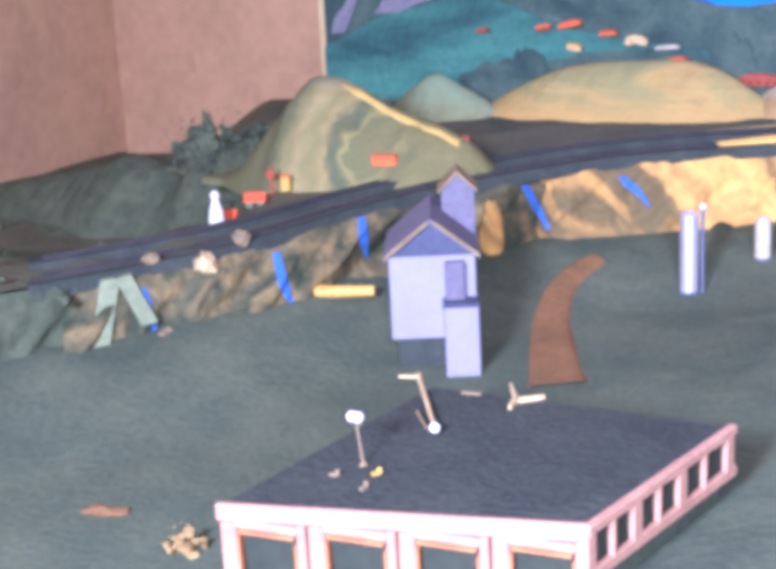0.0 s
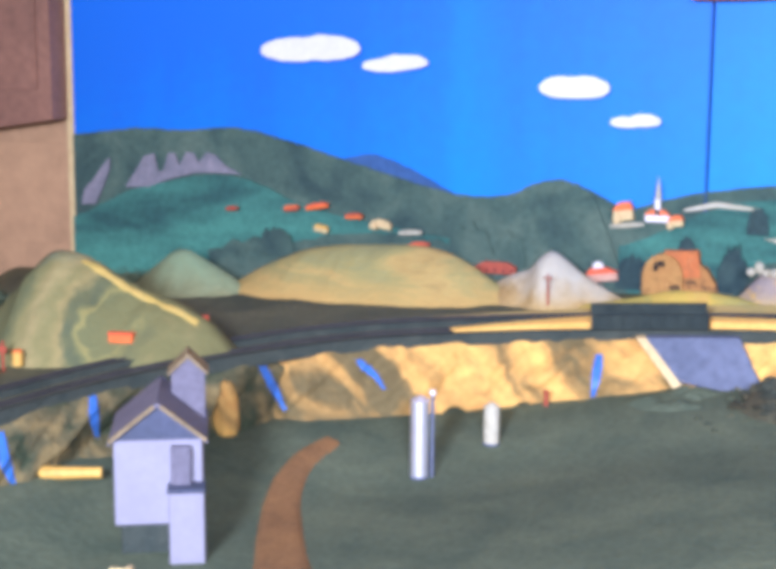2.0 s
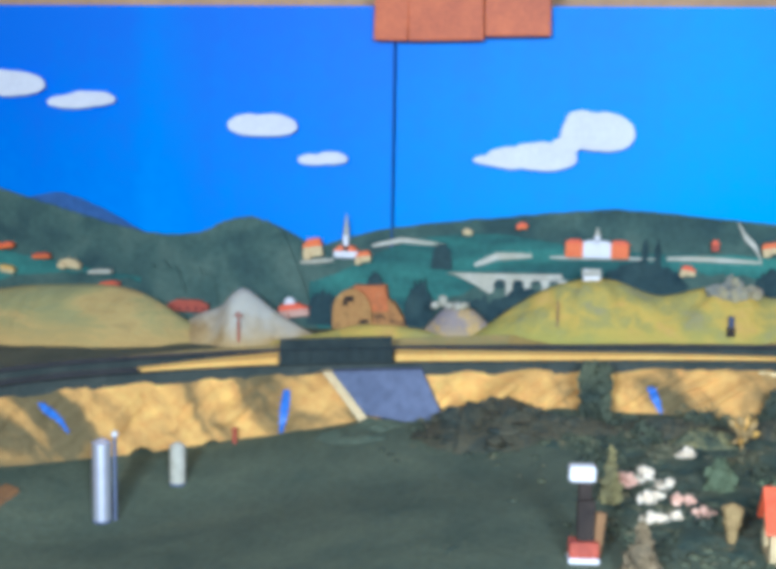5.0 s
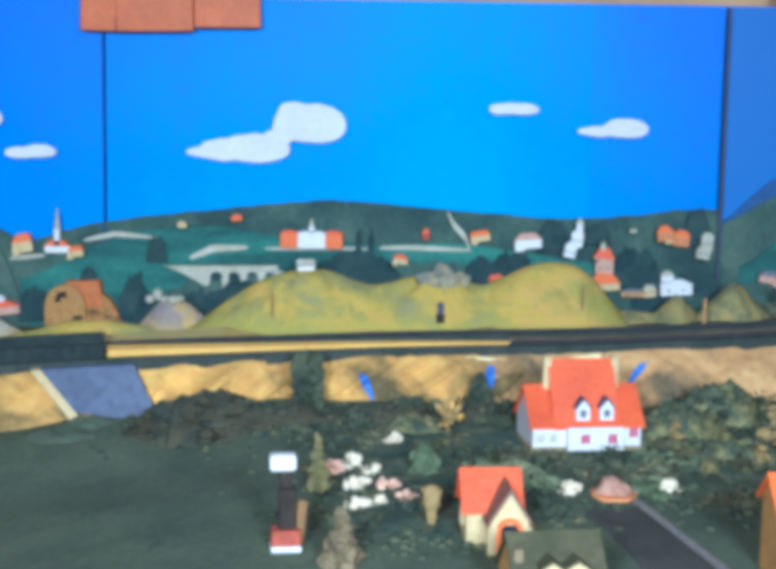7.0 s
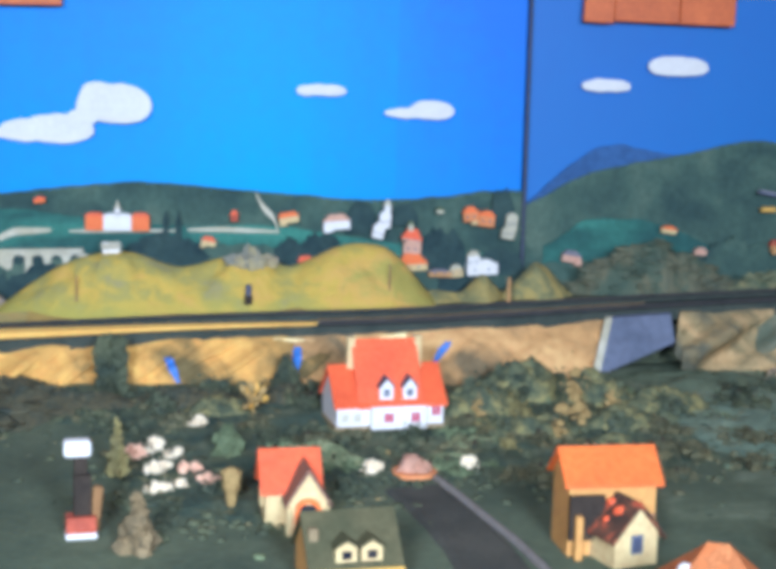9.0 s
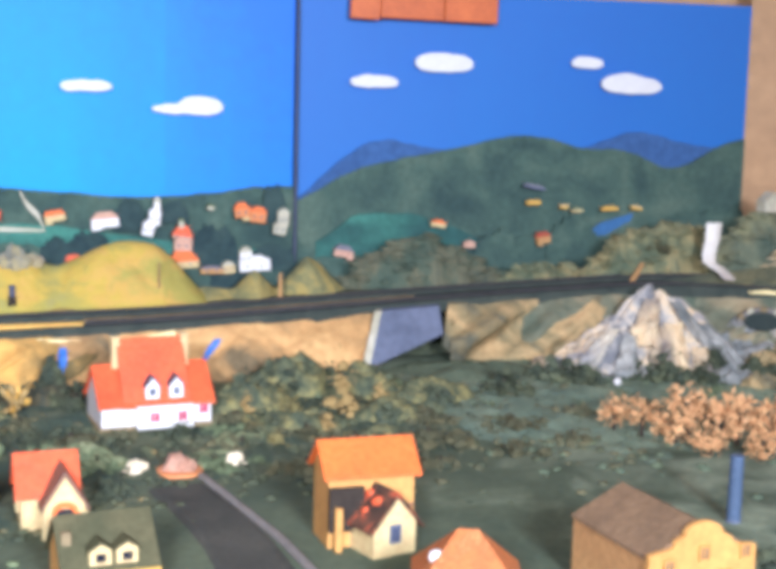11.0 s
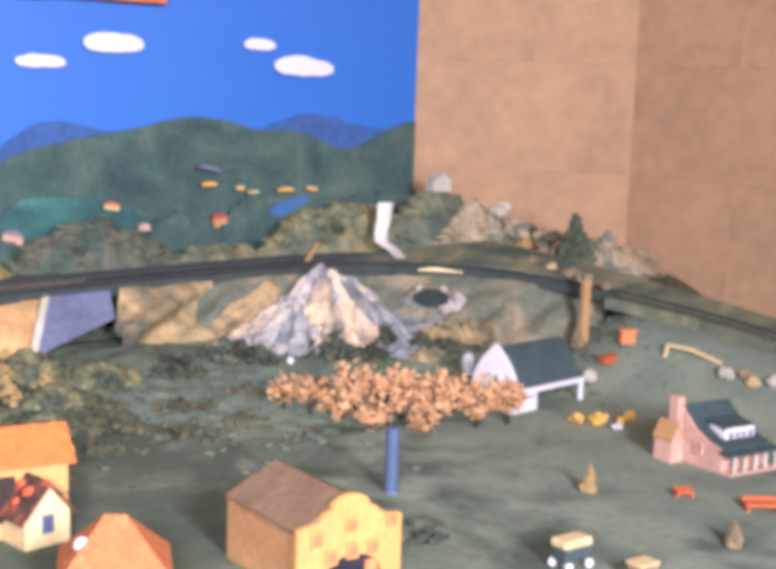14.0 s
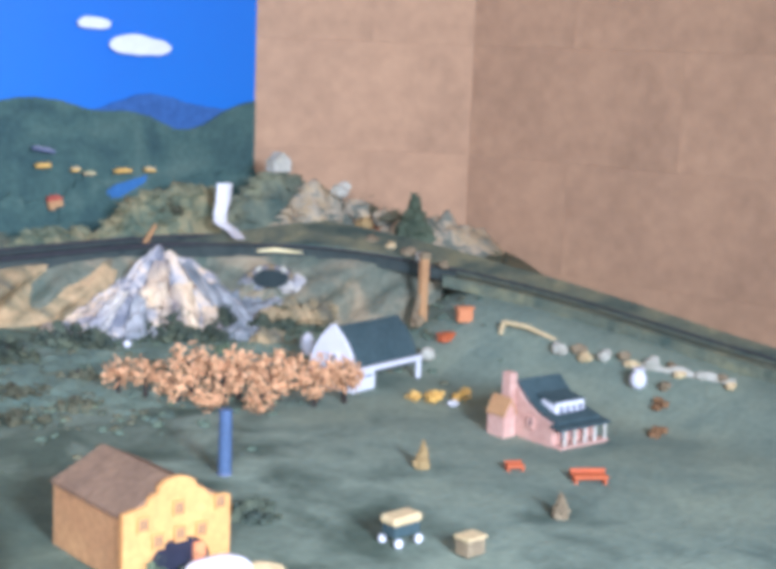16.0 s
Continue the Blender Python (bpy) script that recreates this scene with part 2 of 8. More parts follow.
SAGE = mat("sage_plaster", (0.3, 0.33, 0.19), (0.18, 0.22, 0.13), 0.9, 20, 150, 0.3)
STRIPED = ringed("olive_ringed_plaster", (0.055, 0.045), ((0.0, (0.13, 0.15, 0.07)), (0.12, (0.18, 0.18, 0.08)), (0.19, (0.15, 0.165, 0.08)), (0.22, (0.36, 0.31, 0.11)), (0.26, (0.15, 0.165, 0.08)), (0.3, (0.075, 0.1, 0.07)), (0.37, (0.1, 0.125, 0.075)), (0.44, (0.4, 0.31, 0.13)),
                                          (0.52, (0.27, 0.24, 0.1)), (0.63, (0.42, 0.33, 0.15)), (0.74, (0.3, 0.26, 0.11)), (0.86, (0.11, 0.13, 0.07)), (1.1, (0.16, 0.17, 0.085))), ((0.3, 0.32, 0.2), 0.112, 0.132))
SCRUB = mat("olive_scrub", (0.27, 0.26, 0.145), (0.085, 0.115, 0.09), 0.95, 22, 160, 0.7, spread=0.34, c=(0.165, 0.18, 0.12))
SCRUB_Y = brushed("olive_yellow_scrub", ((0.105, 0.135, 0.09), (0.15, 0.17, 0.105), (0.22, 0.215, 0.12), (0.34, 0.28, 0.14), (0.17, 0.18, 0.11)), 22)
BARN = brushed("brown_orange_card", ((0.12, 0.07, 0.04), (0.3, 0.15, 0.06), (0.5, 0.24, 0.08), (0.36, 0.18, 0.07)), 90)
BARN_R = brushed("worn_orange_card", ((0.5, 0.16, 0.06), (0.62, 0.2, 0.07), (0.42, 0.15, 0.06), (0.68, 0.26, 0.1)), 70)
BARN_G = brushed("brownish_gold_card", ((0.3, 0.16, 0.06), (0.5, 0.27, 0.09), (0.4, 0.2, 0.07), (0.55, 0.32, 0.11)), 70)
GOLD_P = brushed("golden_plaster", ((0.4, 0.32, 0.1), (0.52, 0.38, 0.1), (0.6, 0.42, 0.12), (0.45, 0.36, 0.12)), 30)
THICKET = brushed("olive_brown_thicket", ((0.05, 0.06, 0.05), (0.07, 0.074, 0.054), (0.11, 0.096, 0.058), (0.075, 0.077, 0.056)), 55)
DRIED = brushed("dried_tan_moss", ((0.1, 0.085, 0.055), (0.2, 0.15, 0.085), (0.3, 0.22, 0.12), (0.22, 0.17, 0.1)), 60)
CROWN = brushed("grey_olive_rock", ((0.2, 0.2, 0.17), (0.3, 0.28, 0.22), (0.42, 0.35, 0.18), (0.33, 0.29, 0.25)), 40)
CONES = brushed("dull_ochre_plaster", ((0.16, 0.165, 0.09), (0.26, 0.235, 0.105), (0.42, 0.32, 0.11), (0.3, 0.26, 0.11)), 22)
WOODLAND = brushed("brown_woodland", ((0.075, 0.105, 0.08), (0.1, 0.125, 0.09), (0.16, 0.155, 0.1), (0.12, 0.135, 0.1)), 24)
KNOLL = brushed("yellow_grey_plaster", ((0.3, 0.26, 0.26), (0.36, 0.29, 0.25), (0.6, 0.4, 0.14), (0.66, 0.34, 0.12)), 16, (1, 1, 1), ((0.62, 0.42, 0.1), 0.0, 0.02))
ROCK_G = brushed("cream_and_grey_rock", ((0.2, 0.2, 0.22), (0.36, 0.34, 0.33), (0.6, 0.52, 0.44), (0.8, 0.6, 0.38), (0.45, 0.41, 0.39), (0.22, 0.22, 0.24)), 20, (1.2, 1, 0.7))
PALE_R = mat("whitish_rock", (0.82, 0.72, 0.55), (0.36, 0.34, 0.34), 0.85, 26, 140, 0.8, spread=0.3)
GREY_R = mat("grey_rock", (0.46, 0.44, 0.41), (0.15, 0.165, 0.17), 0.85, 26, 140, 0.8, spread=0.3, c=(0.29, 0.29, 0.28))
GIRDER = mat("grey_green_iron", (0.05, 0.062, 0.056), (0.03, 0.04, 0.04), 0.85, 50, 260, 0.4)
OCHRE = mat("ochre_plaster", (0.86, 0.5, 0.135), (0.17, 0.13, 0.06), 0.9, 13, 120, 0.5, c=(0.65, 0.365, 0.108), spread=0.26, stretch=(0.5, 1, 1.7), slant=42)
OLIVE = mat("olive_plaster", (0.25, 0.19, 0.085), (0.055, 0.07, 0.042), 0.9, 30, 120, 0.7, spread=0.26, c=(0.13, 0.115, 0.062), stretch=(0.7, 1, 1.3), slant=-30)
TAN = mat("tan_clay", (0.7, 0.42, 0.18), (0.19, 0.14, 0.08), 0.9, 13, 120, 0.5, spread=0.3, c=(0.54, 0.31, 0.13), stretch=(0.4, 1, 1.7), slant=38)
ROCK = mat("grey_cream_rock", (0.88, 0.66, 0.4), (0.26, 0.22, 0.2), 0.85, 20, 140, 0.9, spread=0.3, c=(0.68, 0.52, 0.34), stretch=(1.3, 1.3, 0.6))
PALE = mat("whitish_plaster", (0.66, 0.62, 0.52), (0.4, 0.36, 0.24), 0.9, 24, 140, 0.4)
PALE_H = mat("whitish_hill_plaster", (0.56, 0.4, 0.18), (0.34, 0.22, 0.09), 0.9, 24, 140, 0.5, tops=((0.54, 0.5, 0.4), 0.012, 0.042))
SAGE_H = mat("sage_hill_plaster", (0.3, 0.3, 0.16), (0.19, 0.2, 0.1), 0.9, 20, 150, 0.4, tops=((0.25, 0.33, 0.19), 0.015, 0.045))
WOODS = mat("dark_wood_paint", (0.052, 0.085, 0.082), (0.028, 0.05, 0.058), 0.85, 40, 200, 0.1, spread=0.4)
SEAM = mat("dark_blue_seam", (0.02, 0.09, 0.36), (0.015, 0.06, 0.25), 0.7, 30, 200, 0.05)
SLATE = mat("blue_grey_concrete", (0.165, 0.182, 0.258), (0.11, 0.126, 0.185), 0.85, 18, 120, 0.3)
BALLAST_W = mat("olive_grey_ballast", (0.125, 0.122, 0.088), (0.066, 0.072, 0.054), 0.95, 40, 300, 0.6)
TRACK = mat("dark_ballast", (0.078, 0.088, 0.074), (0.042, 0.054, 0.05), 0.95, 40, 300, 0.6)
LEAF_W = mat("olive_grey_thicket", (0.13, 0.15, 0.088), (0.062, 0.08, 0.052), 0.9, 50, 300, 0.4, vary=0.15)
# pale yellow that stands for light glinting on rail and embankment lip
GLINT = mat("painted_glint_yellow", (0.95, 0.8, 0.42), (0.9, 0.7, 0.3), 0.35, 20, 250, 0.2)
CASCADE = mat("warm_white_plaster", (0.84, 0.79, 0.73), (0.7, 0.64, 0.58), 0.8, 40, 200, 0.3)
SAND = mat("sandy_platform", (0.92, 0.56, 0.15), (0.78, 0.44, 0.11), 0.85, 20, 250, 0.2)
STEEL = mat("rail_steel", (0.07, 0.065, 0.065), (0.04, 0.038, 0.04), 0.85, 60, 300, 0.05, 0.1)
WOOD_D = mat("dark_wood", (0.06, 0.045, 0.035), (0.035, 0.028, 0.024), 0.8, 40, 300, 0.2)
WHITE = mat("white_plastic", (0.82, 0.78, 0.76), (0.72, 0.68, 0.67), 0.5, 30, 200, 0.05)
LILAC = mat("pale_lilac_plastic", (0.29, 0.275, 0.345), (0.265, 0.25, 0.32), 0.6, 26, 200, 0.05, grain=0.12)
VIOLET = mat("violet_grey_roofing", (0.17, 0.155, 0.205), (0.12, 0.11, 0.15), 0.75, 30, 220, 0.3)
INK = mat("dark_blue_gable", (0.07, 0.08, 0.14), (0.05, 0.06, 0.1), 0.7, 30, 220, 0.1)
ROOF_G = mat("dark_grey_roof_felt", (0.067, 0.075, 0.064), (0.048, 0.054, 0.05), 0.95, 26, 200, 0.4, spread=0.4)
PINK_W = mat("pinkish_white_plastic", (0.54, 0.3, 0.21), (0.43, 0.23, 0.16), 0.6, 30, 220, 0.08)
RED = mat("red_orange_roof", (0.86, 0.14, 0.045), (0.68, 0.1, 0.035), 0.6, 24, 220, 0.25)
RED_D = mat("brick_red_roof", (0.5, 0.1, 0.05), (0.32, 0.06, 0.035), 0.7, 40, 220, 0.3)
TILE_O = mat("bright_orange_roof", (0.88, 0.19, 0.035), (0.7, 0.14, 0.03), 0.6, 26, 220, 0.25)
CREAM = mat("cream_wall", (0.72, 0.55, 0.28), (0.58, 0.42, 0.2), 0.7, 30, 220, 0.1)
YELLOW = mat("warm_yellow_wall", (0.66, 0.34, 0.1), (0.54, 0.27, 0.075), 0.7, 24, 220, 0.1)
BROWN_R = mat("brown_roof", (0.3, 0.19, 0.11), (0.2, 0.13, 0.08), 0.8, 24, 220, 0.25)
RED_BR = mat("mottled_red_brown_roof", (0.5, 0.1, 0.05), (0.07, 0.045, 0.035), 0.8, 60, 220, 0.3, spread=0.2, c=(0.16, 0.07, 0.045))
GREEN_R = mat("moss_brown_roof", (0.125, 0.108, 0.058), (0.066, 0.068, 0.038), 0.85, 30, 220, 0.3)
PINK = mat("pink_stucco", (0.7, 0.43, 0.32), (0.54, 0.31, 0.23), 0.8, 30, 220, 0.2)
TEAL_R = mat("dark_teal_roof", (0.075, 0.105, 0.105), (0.05, 0.075, 0.076), 0.85, 24, 220, 0.25)
GLASS = mat("dark_window", (0.035, 0.035, 0.05), (0.02, 0.02, 0.03), 0.2, 20, 100, 0.0)
MAROON = mat("maroon_window", (0.58, 0.035, 0.13), (0.4, 0.025, 0.09), 0.3, 20, 100, 0.0)
BLUE = mat("bright_blue_paint", (0.07, 0.22, 0.68), (0.05, 0.15, 0.5), 0.5, 40, 220, 0.1)
METAL = mat("brushed_aluminium", (0.93, 0.91, 0.97), (0.86, 0.84, 0.92), 0.42, 30, 300, 0.02, 0.75)
CLAY = mat("reddish_path", (0.31, 0.165, 0.07), (0.2, 0.112, 0.055), 0.95, 22, 240, 0.4)
ROAD = mat("grey_road", (0.105, 0.1, 0.084), (0.066, 0.066, 0.058), 0.9, 20, 260, 0.3, spread=0.4)
KERB = mat("pale_kerb", (0.27, 0.24, 0.22), (0.2, 0.18, 0.17), 0.9, 30, 240, 0.2)
LEAF = mat("dark_foliage", (0.125, 0.135, 0.078), (0.05, 0.064, 0.05), 0.9, 40, 300, 0.3, vary=0.2, spread=0.3)
LEAF_Y = mat("ochre_foliage", (0.52, 0.36, 0.15), (0.33, 0.22, 0.09), 0.9, 60, 300, 0.3, vary=0.15)
LEAF_G = mat("sage_foliage", (0.22, 0.26, 0.14), (0.1, 0.13, 0.075), 0.9, 50, 300, 0.3, vary=0.2)
BLOSSOM = mat("apricot_blossom", (0.88, 0.54, 0.3), (0.3, 0.15, 0.07), 0.9, 45, 300, 0.3, c=(0.72, 0.4, 0.19))
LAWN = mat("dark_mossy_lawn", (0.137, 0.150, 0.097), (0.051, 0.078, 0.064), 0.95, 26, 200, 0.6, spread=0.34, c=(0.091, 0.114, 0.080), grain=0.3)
# brighter tone of LAWN for the eastern end
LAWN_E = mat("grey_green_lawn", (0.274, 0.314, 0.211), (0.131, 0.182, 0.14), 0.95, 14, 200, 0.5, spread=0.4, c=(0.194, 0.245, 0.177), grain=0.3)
LEAF_E = mat("grey_green_lichen", (0.2, 0.24, 0.145), (0.115, 0.155, 0.115), 0.9, 40, 300, 0.4, vary=0.2)
STONY = brushed("tan_stony_plaster", ((0.14, 0.165, 0.125), (0.2, 0.2, 0.145), (0.44, 0.36, 0.24), (0.5, 0.37, 0.2), (0.27, 0.26, 0.19)), 26)
STONE_T = mat("tan_grey_rock", (0.56, 0.38, 0.19), (0.13, 0.125, 0.09), 0.9, 18, 140, 0.7, spread=0.26, c=(0.3, 0.23, 0.12), stretch=(0.5, 1, 1.5), slant=40)
BLOOM_W = mat("white_blossom", (0.94, 0.85, 0.66), (0.8, 0.62, 0.42), 0.9, 80, 300, 0.3)
BLOOM_P = mat("pink_blossom", (0.9, 0.58, 0.42), (0.74, 0.42, 0.28), 0.9, 80, 300, 0.3)
GOLD = mat("golden_yellow_paint", (0.8, 0.48, 0.1), (0.6, 0.34, 0.07), 0.6, 60, 300, 0.1)
TAN_W = mat("tan_orange_wall", (0.58, 0.33, 0.14), (0.46, 0.25, 0.11), 0.8, 24, 220, 0.15)
LEAF_B = mat("olive_brown_foliage", (0.17, 0.15, 0.08), (0.075, 0.082, 0.055), 0.9, 40, 300, 0.4, vary=0.25)
HALL_G = mat("dim_hall_window", (0.055, 0.064, 0.045), (0.034, 0.042, 0.034), 0.9, 30, 100, 0.0)
HALL_W = mat("grey_green_hall_wall", (0.1, 0.12, 0.085), (0.07, 0.085, 0.062), 0.9, 18, 160, 0.2)
VERGE = mat("ochre_yellow_verge", (0.58, 0.38, 0.11), (0.34, 0.24, 0.09), 0.9, 22, 160, 0.5, c=(0.46, 0.32, 0.1))
LEAF_O = mat("olive_yellow_foliage", (0.34, 0.28, 0.11), (0.15, 0.135, 0.07), 0.9, 50, 300, 0.3, vary=0.2)
LAKE = mat("blue_lake_paint", (0.05, 0.17, 0.4), (0.04, 0.12, 0.28), 0.7, 30, 200, 0.05)
HUMMOCK = brushed("mossy_hummock", ((0.06, 0.075, 0.055), (0.085, 0.1, 0.065), (0.16, 0.16, 0.085), (0.3, 0.26, 0.11), (0.13, 0.16, 0.09)), 26)
PALE_HUM = brushed("pale_green_hummock", ((0.08, 0.1, 0.065), (0.17, 0.2, 0.11), (0.28, 0.3, 0.17), (0.32, 0.27, 0.12)), 30)
STUMP = mat("weathered_tan_wood", (0.36, 0.27, 0.15), (0.2, 0.15, 0.09), 0.9, 50, 280, 0.4)


# ---- mesh tools ----
def part(name, bm, material, parent=None, label="", smooth=False):
    me = bpy.data.meshes.new(name)
    bm.to_mesh(me)
    bm.free()
    me.materials.append(material)
    if smooth:
        me.polygons.foreach_set("use_smooth", [True] * len(me.polygons))
    ob = new(name, me)
    if parent:
        ob.parent = parent
    return tagged(ob, label)


def thing(name, loc, rz=0, label="", category="", group=""):
    ob = new(name)
    ob.matrix_world = pose(*loc, 0, 0, rz)
    ob.empty_display_size = 0.02
    return tagged(ob, label, category, group)


def box(bm, w, d, h, loc=(0, 0, 0), rx=0, ry=0, rz=0, bevel=0.0008):
    """A box with its base's middle at loc, its edges slightly rounded."""
    m = pose(*loc, rx, ry, rz) @ Matrix.Translation((0, 0, h / 2)) @ Matrix.Diagonal((w, d, h, 1))
    new_v = bmesh.ops.create_cube(bm, size=1, matrix=m)["verts"]
    if bevel and min(w, d, h) > 3 * bevel:
        edges = list({e for v in new_v for e in v.link_edges})
        bmesh.ops.bevel(bm, geom=edges, offset=bevel, segments=1, affect="EDGES")
    return bm


def tube(bm, r1, r2, h, loc=(0, 0, 0), seg=20, rx=0, ry=0):
    m = pose(*loc, rx, ry, 0) @ Matrix.Translation((0, 0, h / 2))
    bmesh.ops.create_cone(bm, cap_ends=True, segments=seg, radius1=r1, radius2=r2, depth=h, matrix=m)
    return bm


def B():
    return bmesh.new()


def prism(bm, outline, d, y0=0.0):
    """An outline in x and z, pushed back by d from y0."""
    f = [bm.verts.new((x, y0, z)) for x, z in outline]
    b = [bm.verts.new((x, y0 + d, z)) for x, z in outline]
    bm.faces.new(f)
    bm.faces.new(list(reversed(b)))
    n = len(f)
    for i in range(n):
        bm.faces.new((f[i], b[i], b[(i + 1) % n], f[(i + 1) % n]))
    bmesh.ops.recalc_face_normals(bm, faces=bm.faces)
    return bm


def grid(bm, nu, nv, fn, wrap=False):
    v = [[bm.verts.new(fn(i / nu, j / nv)) for j in range(nv + 1)] for i in range(nu + (0 if wrap else 1))]
    k = len(v)
    for i in range(k if wrap else k - 1):
        for j in range(nv):
            bm.faces.new((v[i][j], v[(i + 1) % k][j], v[(i + 1) % k][j + 1], v[i][j + 1]))
    return bm


def blob(bm, loc, r, squash=(1, 1, 1), rough=0.25, freq=60.0, sub=2):
    off = Vector((random.random() * 9, random.random() * 9, 0))
    made = bmesh.ops.create_icosphere(bm, subdivisions=sub, radius=1)["verts"]
    for v in made:
        k = 1 + rough * noise.noise(v.co * 1.7 + off) * 2
        v.co = Vector((v.co.x * r * squash[0] * k, v.co.y * r * squash[1] * k, v.co.z * r * squash[2] * k)) + Vector(loc)
    return bm


def leaves(bm, loc, r, count, size, squash=(1, 1, 1)):
    """Small bent leaves strewn through a ball, denser at its skin."""
    for _ in range(count):
        d = Vector((random.gauss(0, 1), random.gauss(0, 1), random.gauss(0, 1))).normalized() * r * random.uniform(0.55, 1.05)
        p = Vector(loc) + Vector((d.x * squash[0], d.y * squash[1], d.z * squash[2]))
        m = Matrix.Translation(p) @ Euler([random.uniform(0, 6.28) for _ in range(3)]).to_matrix().to_4x4()
        s = size * random.uniform(0.6, 1.3)
        q = [bm.verts.new(m @ Vector(c)) for c in ((-s, 0, 0), (0, -s * 0.5, s * 0.2), (s, 0, 0), (0, s * 0.5, s * 0.2))]
        bm.faces.new(q)
    return bm


def ease(u):
    u = max(0.0, min(1.0, u))
    return u * u * (3 - 2 * u)


def wob(x, y, z=0.0, s=1.0):
    return noise.noise(Vector((x * s, y * s, z * s)))


# ---- the lie of the land, round the person's axis: bearing, distance, height of the track and of the slope's foot ----
LINE = [(-75, 1.20, 0.945, 0.88), (-55, 1.24, 0.948, 0.882), (-42.8, 1.267, 0.95, 0.886), (-36.7, 1.315, 0.955, 0.892), (-32.2, 1.418, 0.96, 0.905), (-28.5, 1.468, 0.965, 0.907),
        (-23.5, 1.538, 0.97, 0.911), (-16.3, 1.57, 0.975, 0.919), (-10.3, 1.549, 0.985, 0.924), (-5, 1.545, 0.99, 0.948), (-1.5, 1.543, 0.995, 0.956), (7.6, 1.549, 1.005, 0.962),
        (13.5, 1.584, 1.015, 0.968), (20.4, 1.694, 1.02, 0.96), (25.5, 1.75, 1.03, 0.957), (31.1, 1.741, 1.033, 0.957), (35, 1.709, 1.022, 0.957), (38.8, 1.643, 1.012, 0.957),
        (42.8, 1.553, 1.0, 0.957), (47, 1.485, 0.985, 0.95), (61, 1.25, 0.97, 0.94)]
LA = np.array(LINE)


def line(az):
    """Distance, track height, foot height at a bearing, smoothed."""
    w = np.array([np.interp(az + k, LA[:, 0], LA[:, i]) for k in (-2, -1, 0, 1, 2) for i in (1, 2, 3)]).reshape(5, 3)
    return w.mean(axis=0)


def polar(az, d, z):
    a = radians(az)
    return Vector((d * math.sin(a), d * math.cos(a), z))


def slope(az, v, out=0.0):
    """A point of the embankment: v 0 at the track's edge, 1 at its foot; out: metres proud of it."""
    d, top, foot = line(az)
    return polar(az, d - 0.03 * v - out, top + (foot - top) * v)


def ground_z(x, y):
    az, r = math.degrees(math.atan2(x, y)), math.hypot(x, y)
    z = 0.875 + 0.065 * ease((x + 0.55) / 0.5) + 0.02 * ease((y - 1.25) / 0.35) * ease((x + 0.3) / 0.5)
    d = float(np.interp(az, LA[:, 0], LA[:, 1])) - r
    z += 0.032 * (1 - ease((x + 0.4) / 0.5)) * ease(1 - d / 0.22)
    return z + (float(line(az)[1]) - 0.012 - z) * ease(1 - d / 0.17) * ease((az - 33) / 4)


def on(x, y, dz=0.0):
    return (x, y, ground_z(x, y) + dz)


# ---- room ----
def slab(name, w, d, h, loc, material, label, cat="wall", rz=0):
    ob = part(name, box(B(), w, d, h, (0, 0, 0), bevel=0), material)
    ob.matrix_world = pose(*loc, 0, 0, rz)
    return tagged(ob, label, cat, kind="structure")


def wall_run(name, a, b, z0, z1, label, thick=0.1, blocks=True, course=0.14, length=0.3):
    """A wall from a to b in plan, faced with plastered blocks whose joints just show."""
    a, b = Vector((*a, 0)), Vector((*b, 0))
    u = (b - a).normalized()
    n = Vector((u.y, -u.x, 0))
    ang = math.degrees(math.atan2(u.y, u.x))
    run = (b - a).length
    mid = (a + b) / 2 - n * (thick / 2 + 0.002)
    core = slab(name, run, thick, z1 - z0, (mid.x, mid.y, z0), WALL, label, rz=ang)
    if blocks:
        rows = int(math.ceil((z1 - z0) / course))
        for r in range(rows):
            x = -(length / 2) * (r % 2)
            while x < run:
                x0, x1 = max(x, 0), min(x + length, run)
                if x1 - x0 > 0.02:
                    h = min(course, z1 - z0 - r * course)
                    key = (round(x1 - x0, 4), round(h, 4))
                    if key not in BLOCKS:
                        me = bpy.data.meshes.new("block")
                        bm = box(B(), key[0] - 0.00012, 0.012, key[1] - 0.00012, bevel=0.00015)
                        bm.to_mesh(me)
                        bm.free()
                        me.materials.append(WALL)
                        BLOCKS[key] = me
                    ob = new("block", BLOCKS[key])
                    ob.parent = core
                    ob.matrix_basis = pose((x0 + x1) / 2 - run / 2, -thick / 2 + 0.0035 + random.uniform(-0.00015, 0.00015), r * course)
                x += length
    return core


BLOCKS = {}
slab("floor", 5.2, 5.2, 0.1, (0, 0, -0.1), BOARD, "brown wooden floor of the room", "floor")
slab("ceiling", 5.2, 5.2, 0.1, (0, 0, 2.4), CLOUD, "plain white ceiling of the room", "ceiling")
slab("wall_south", 5.2, 0.1, 2.4, (0, -2.55, 0), WALL, "plain tan wall behind the viewer")
slab("wall_west", 0.1, 5.0, 2.4, (-2.55, 0, 0), WALL, "plain tan side wall of the room")
slab("wall_east", 0.1, 5.0, 2.4, (2.55, 0, 0), WALL, "plain tan side wall of the room")
slab("wall_north", 5.2, 0.1, 2.4, (0, 1.9, 0), WALL, "tan wall behind the painted backdrop")
wall_run("wall_left_back", (-1.57, 1.79), (-1.172, 1.79), 0.85, 2.4, "tan plastered block wall beside the backdrop")
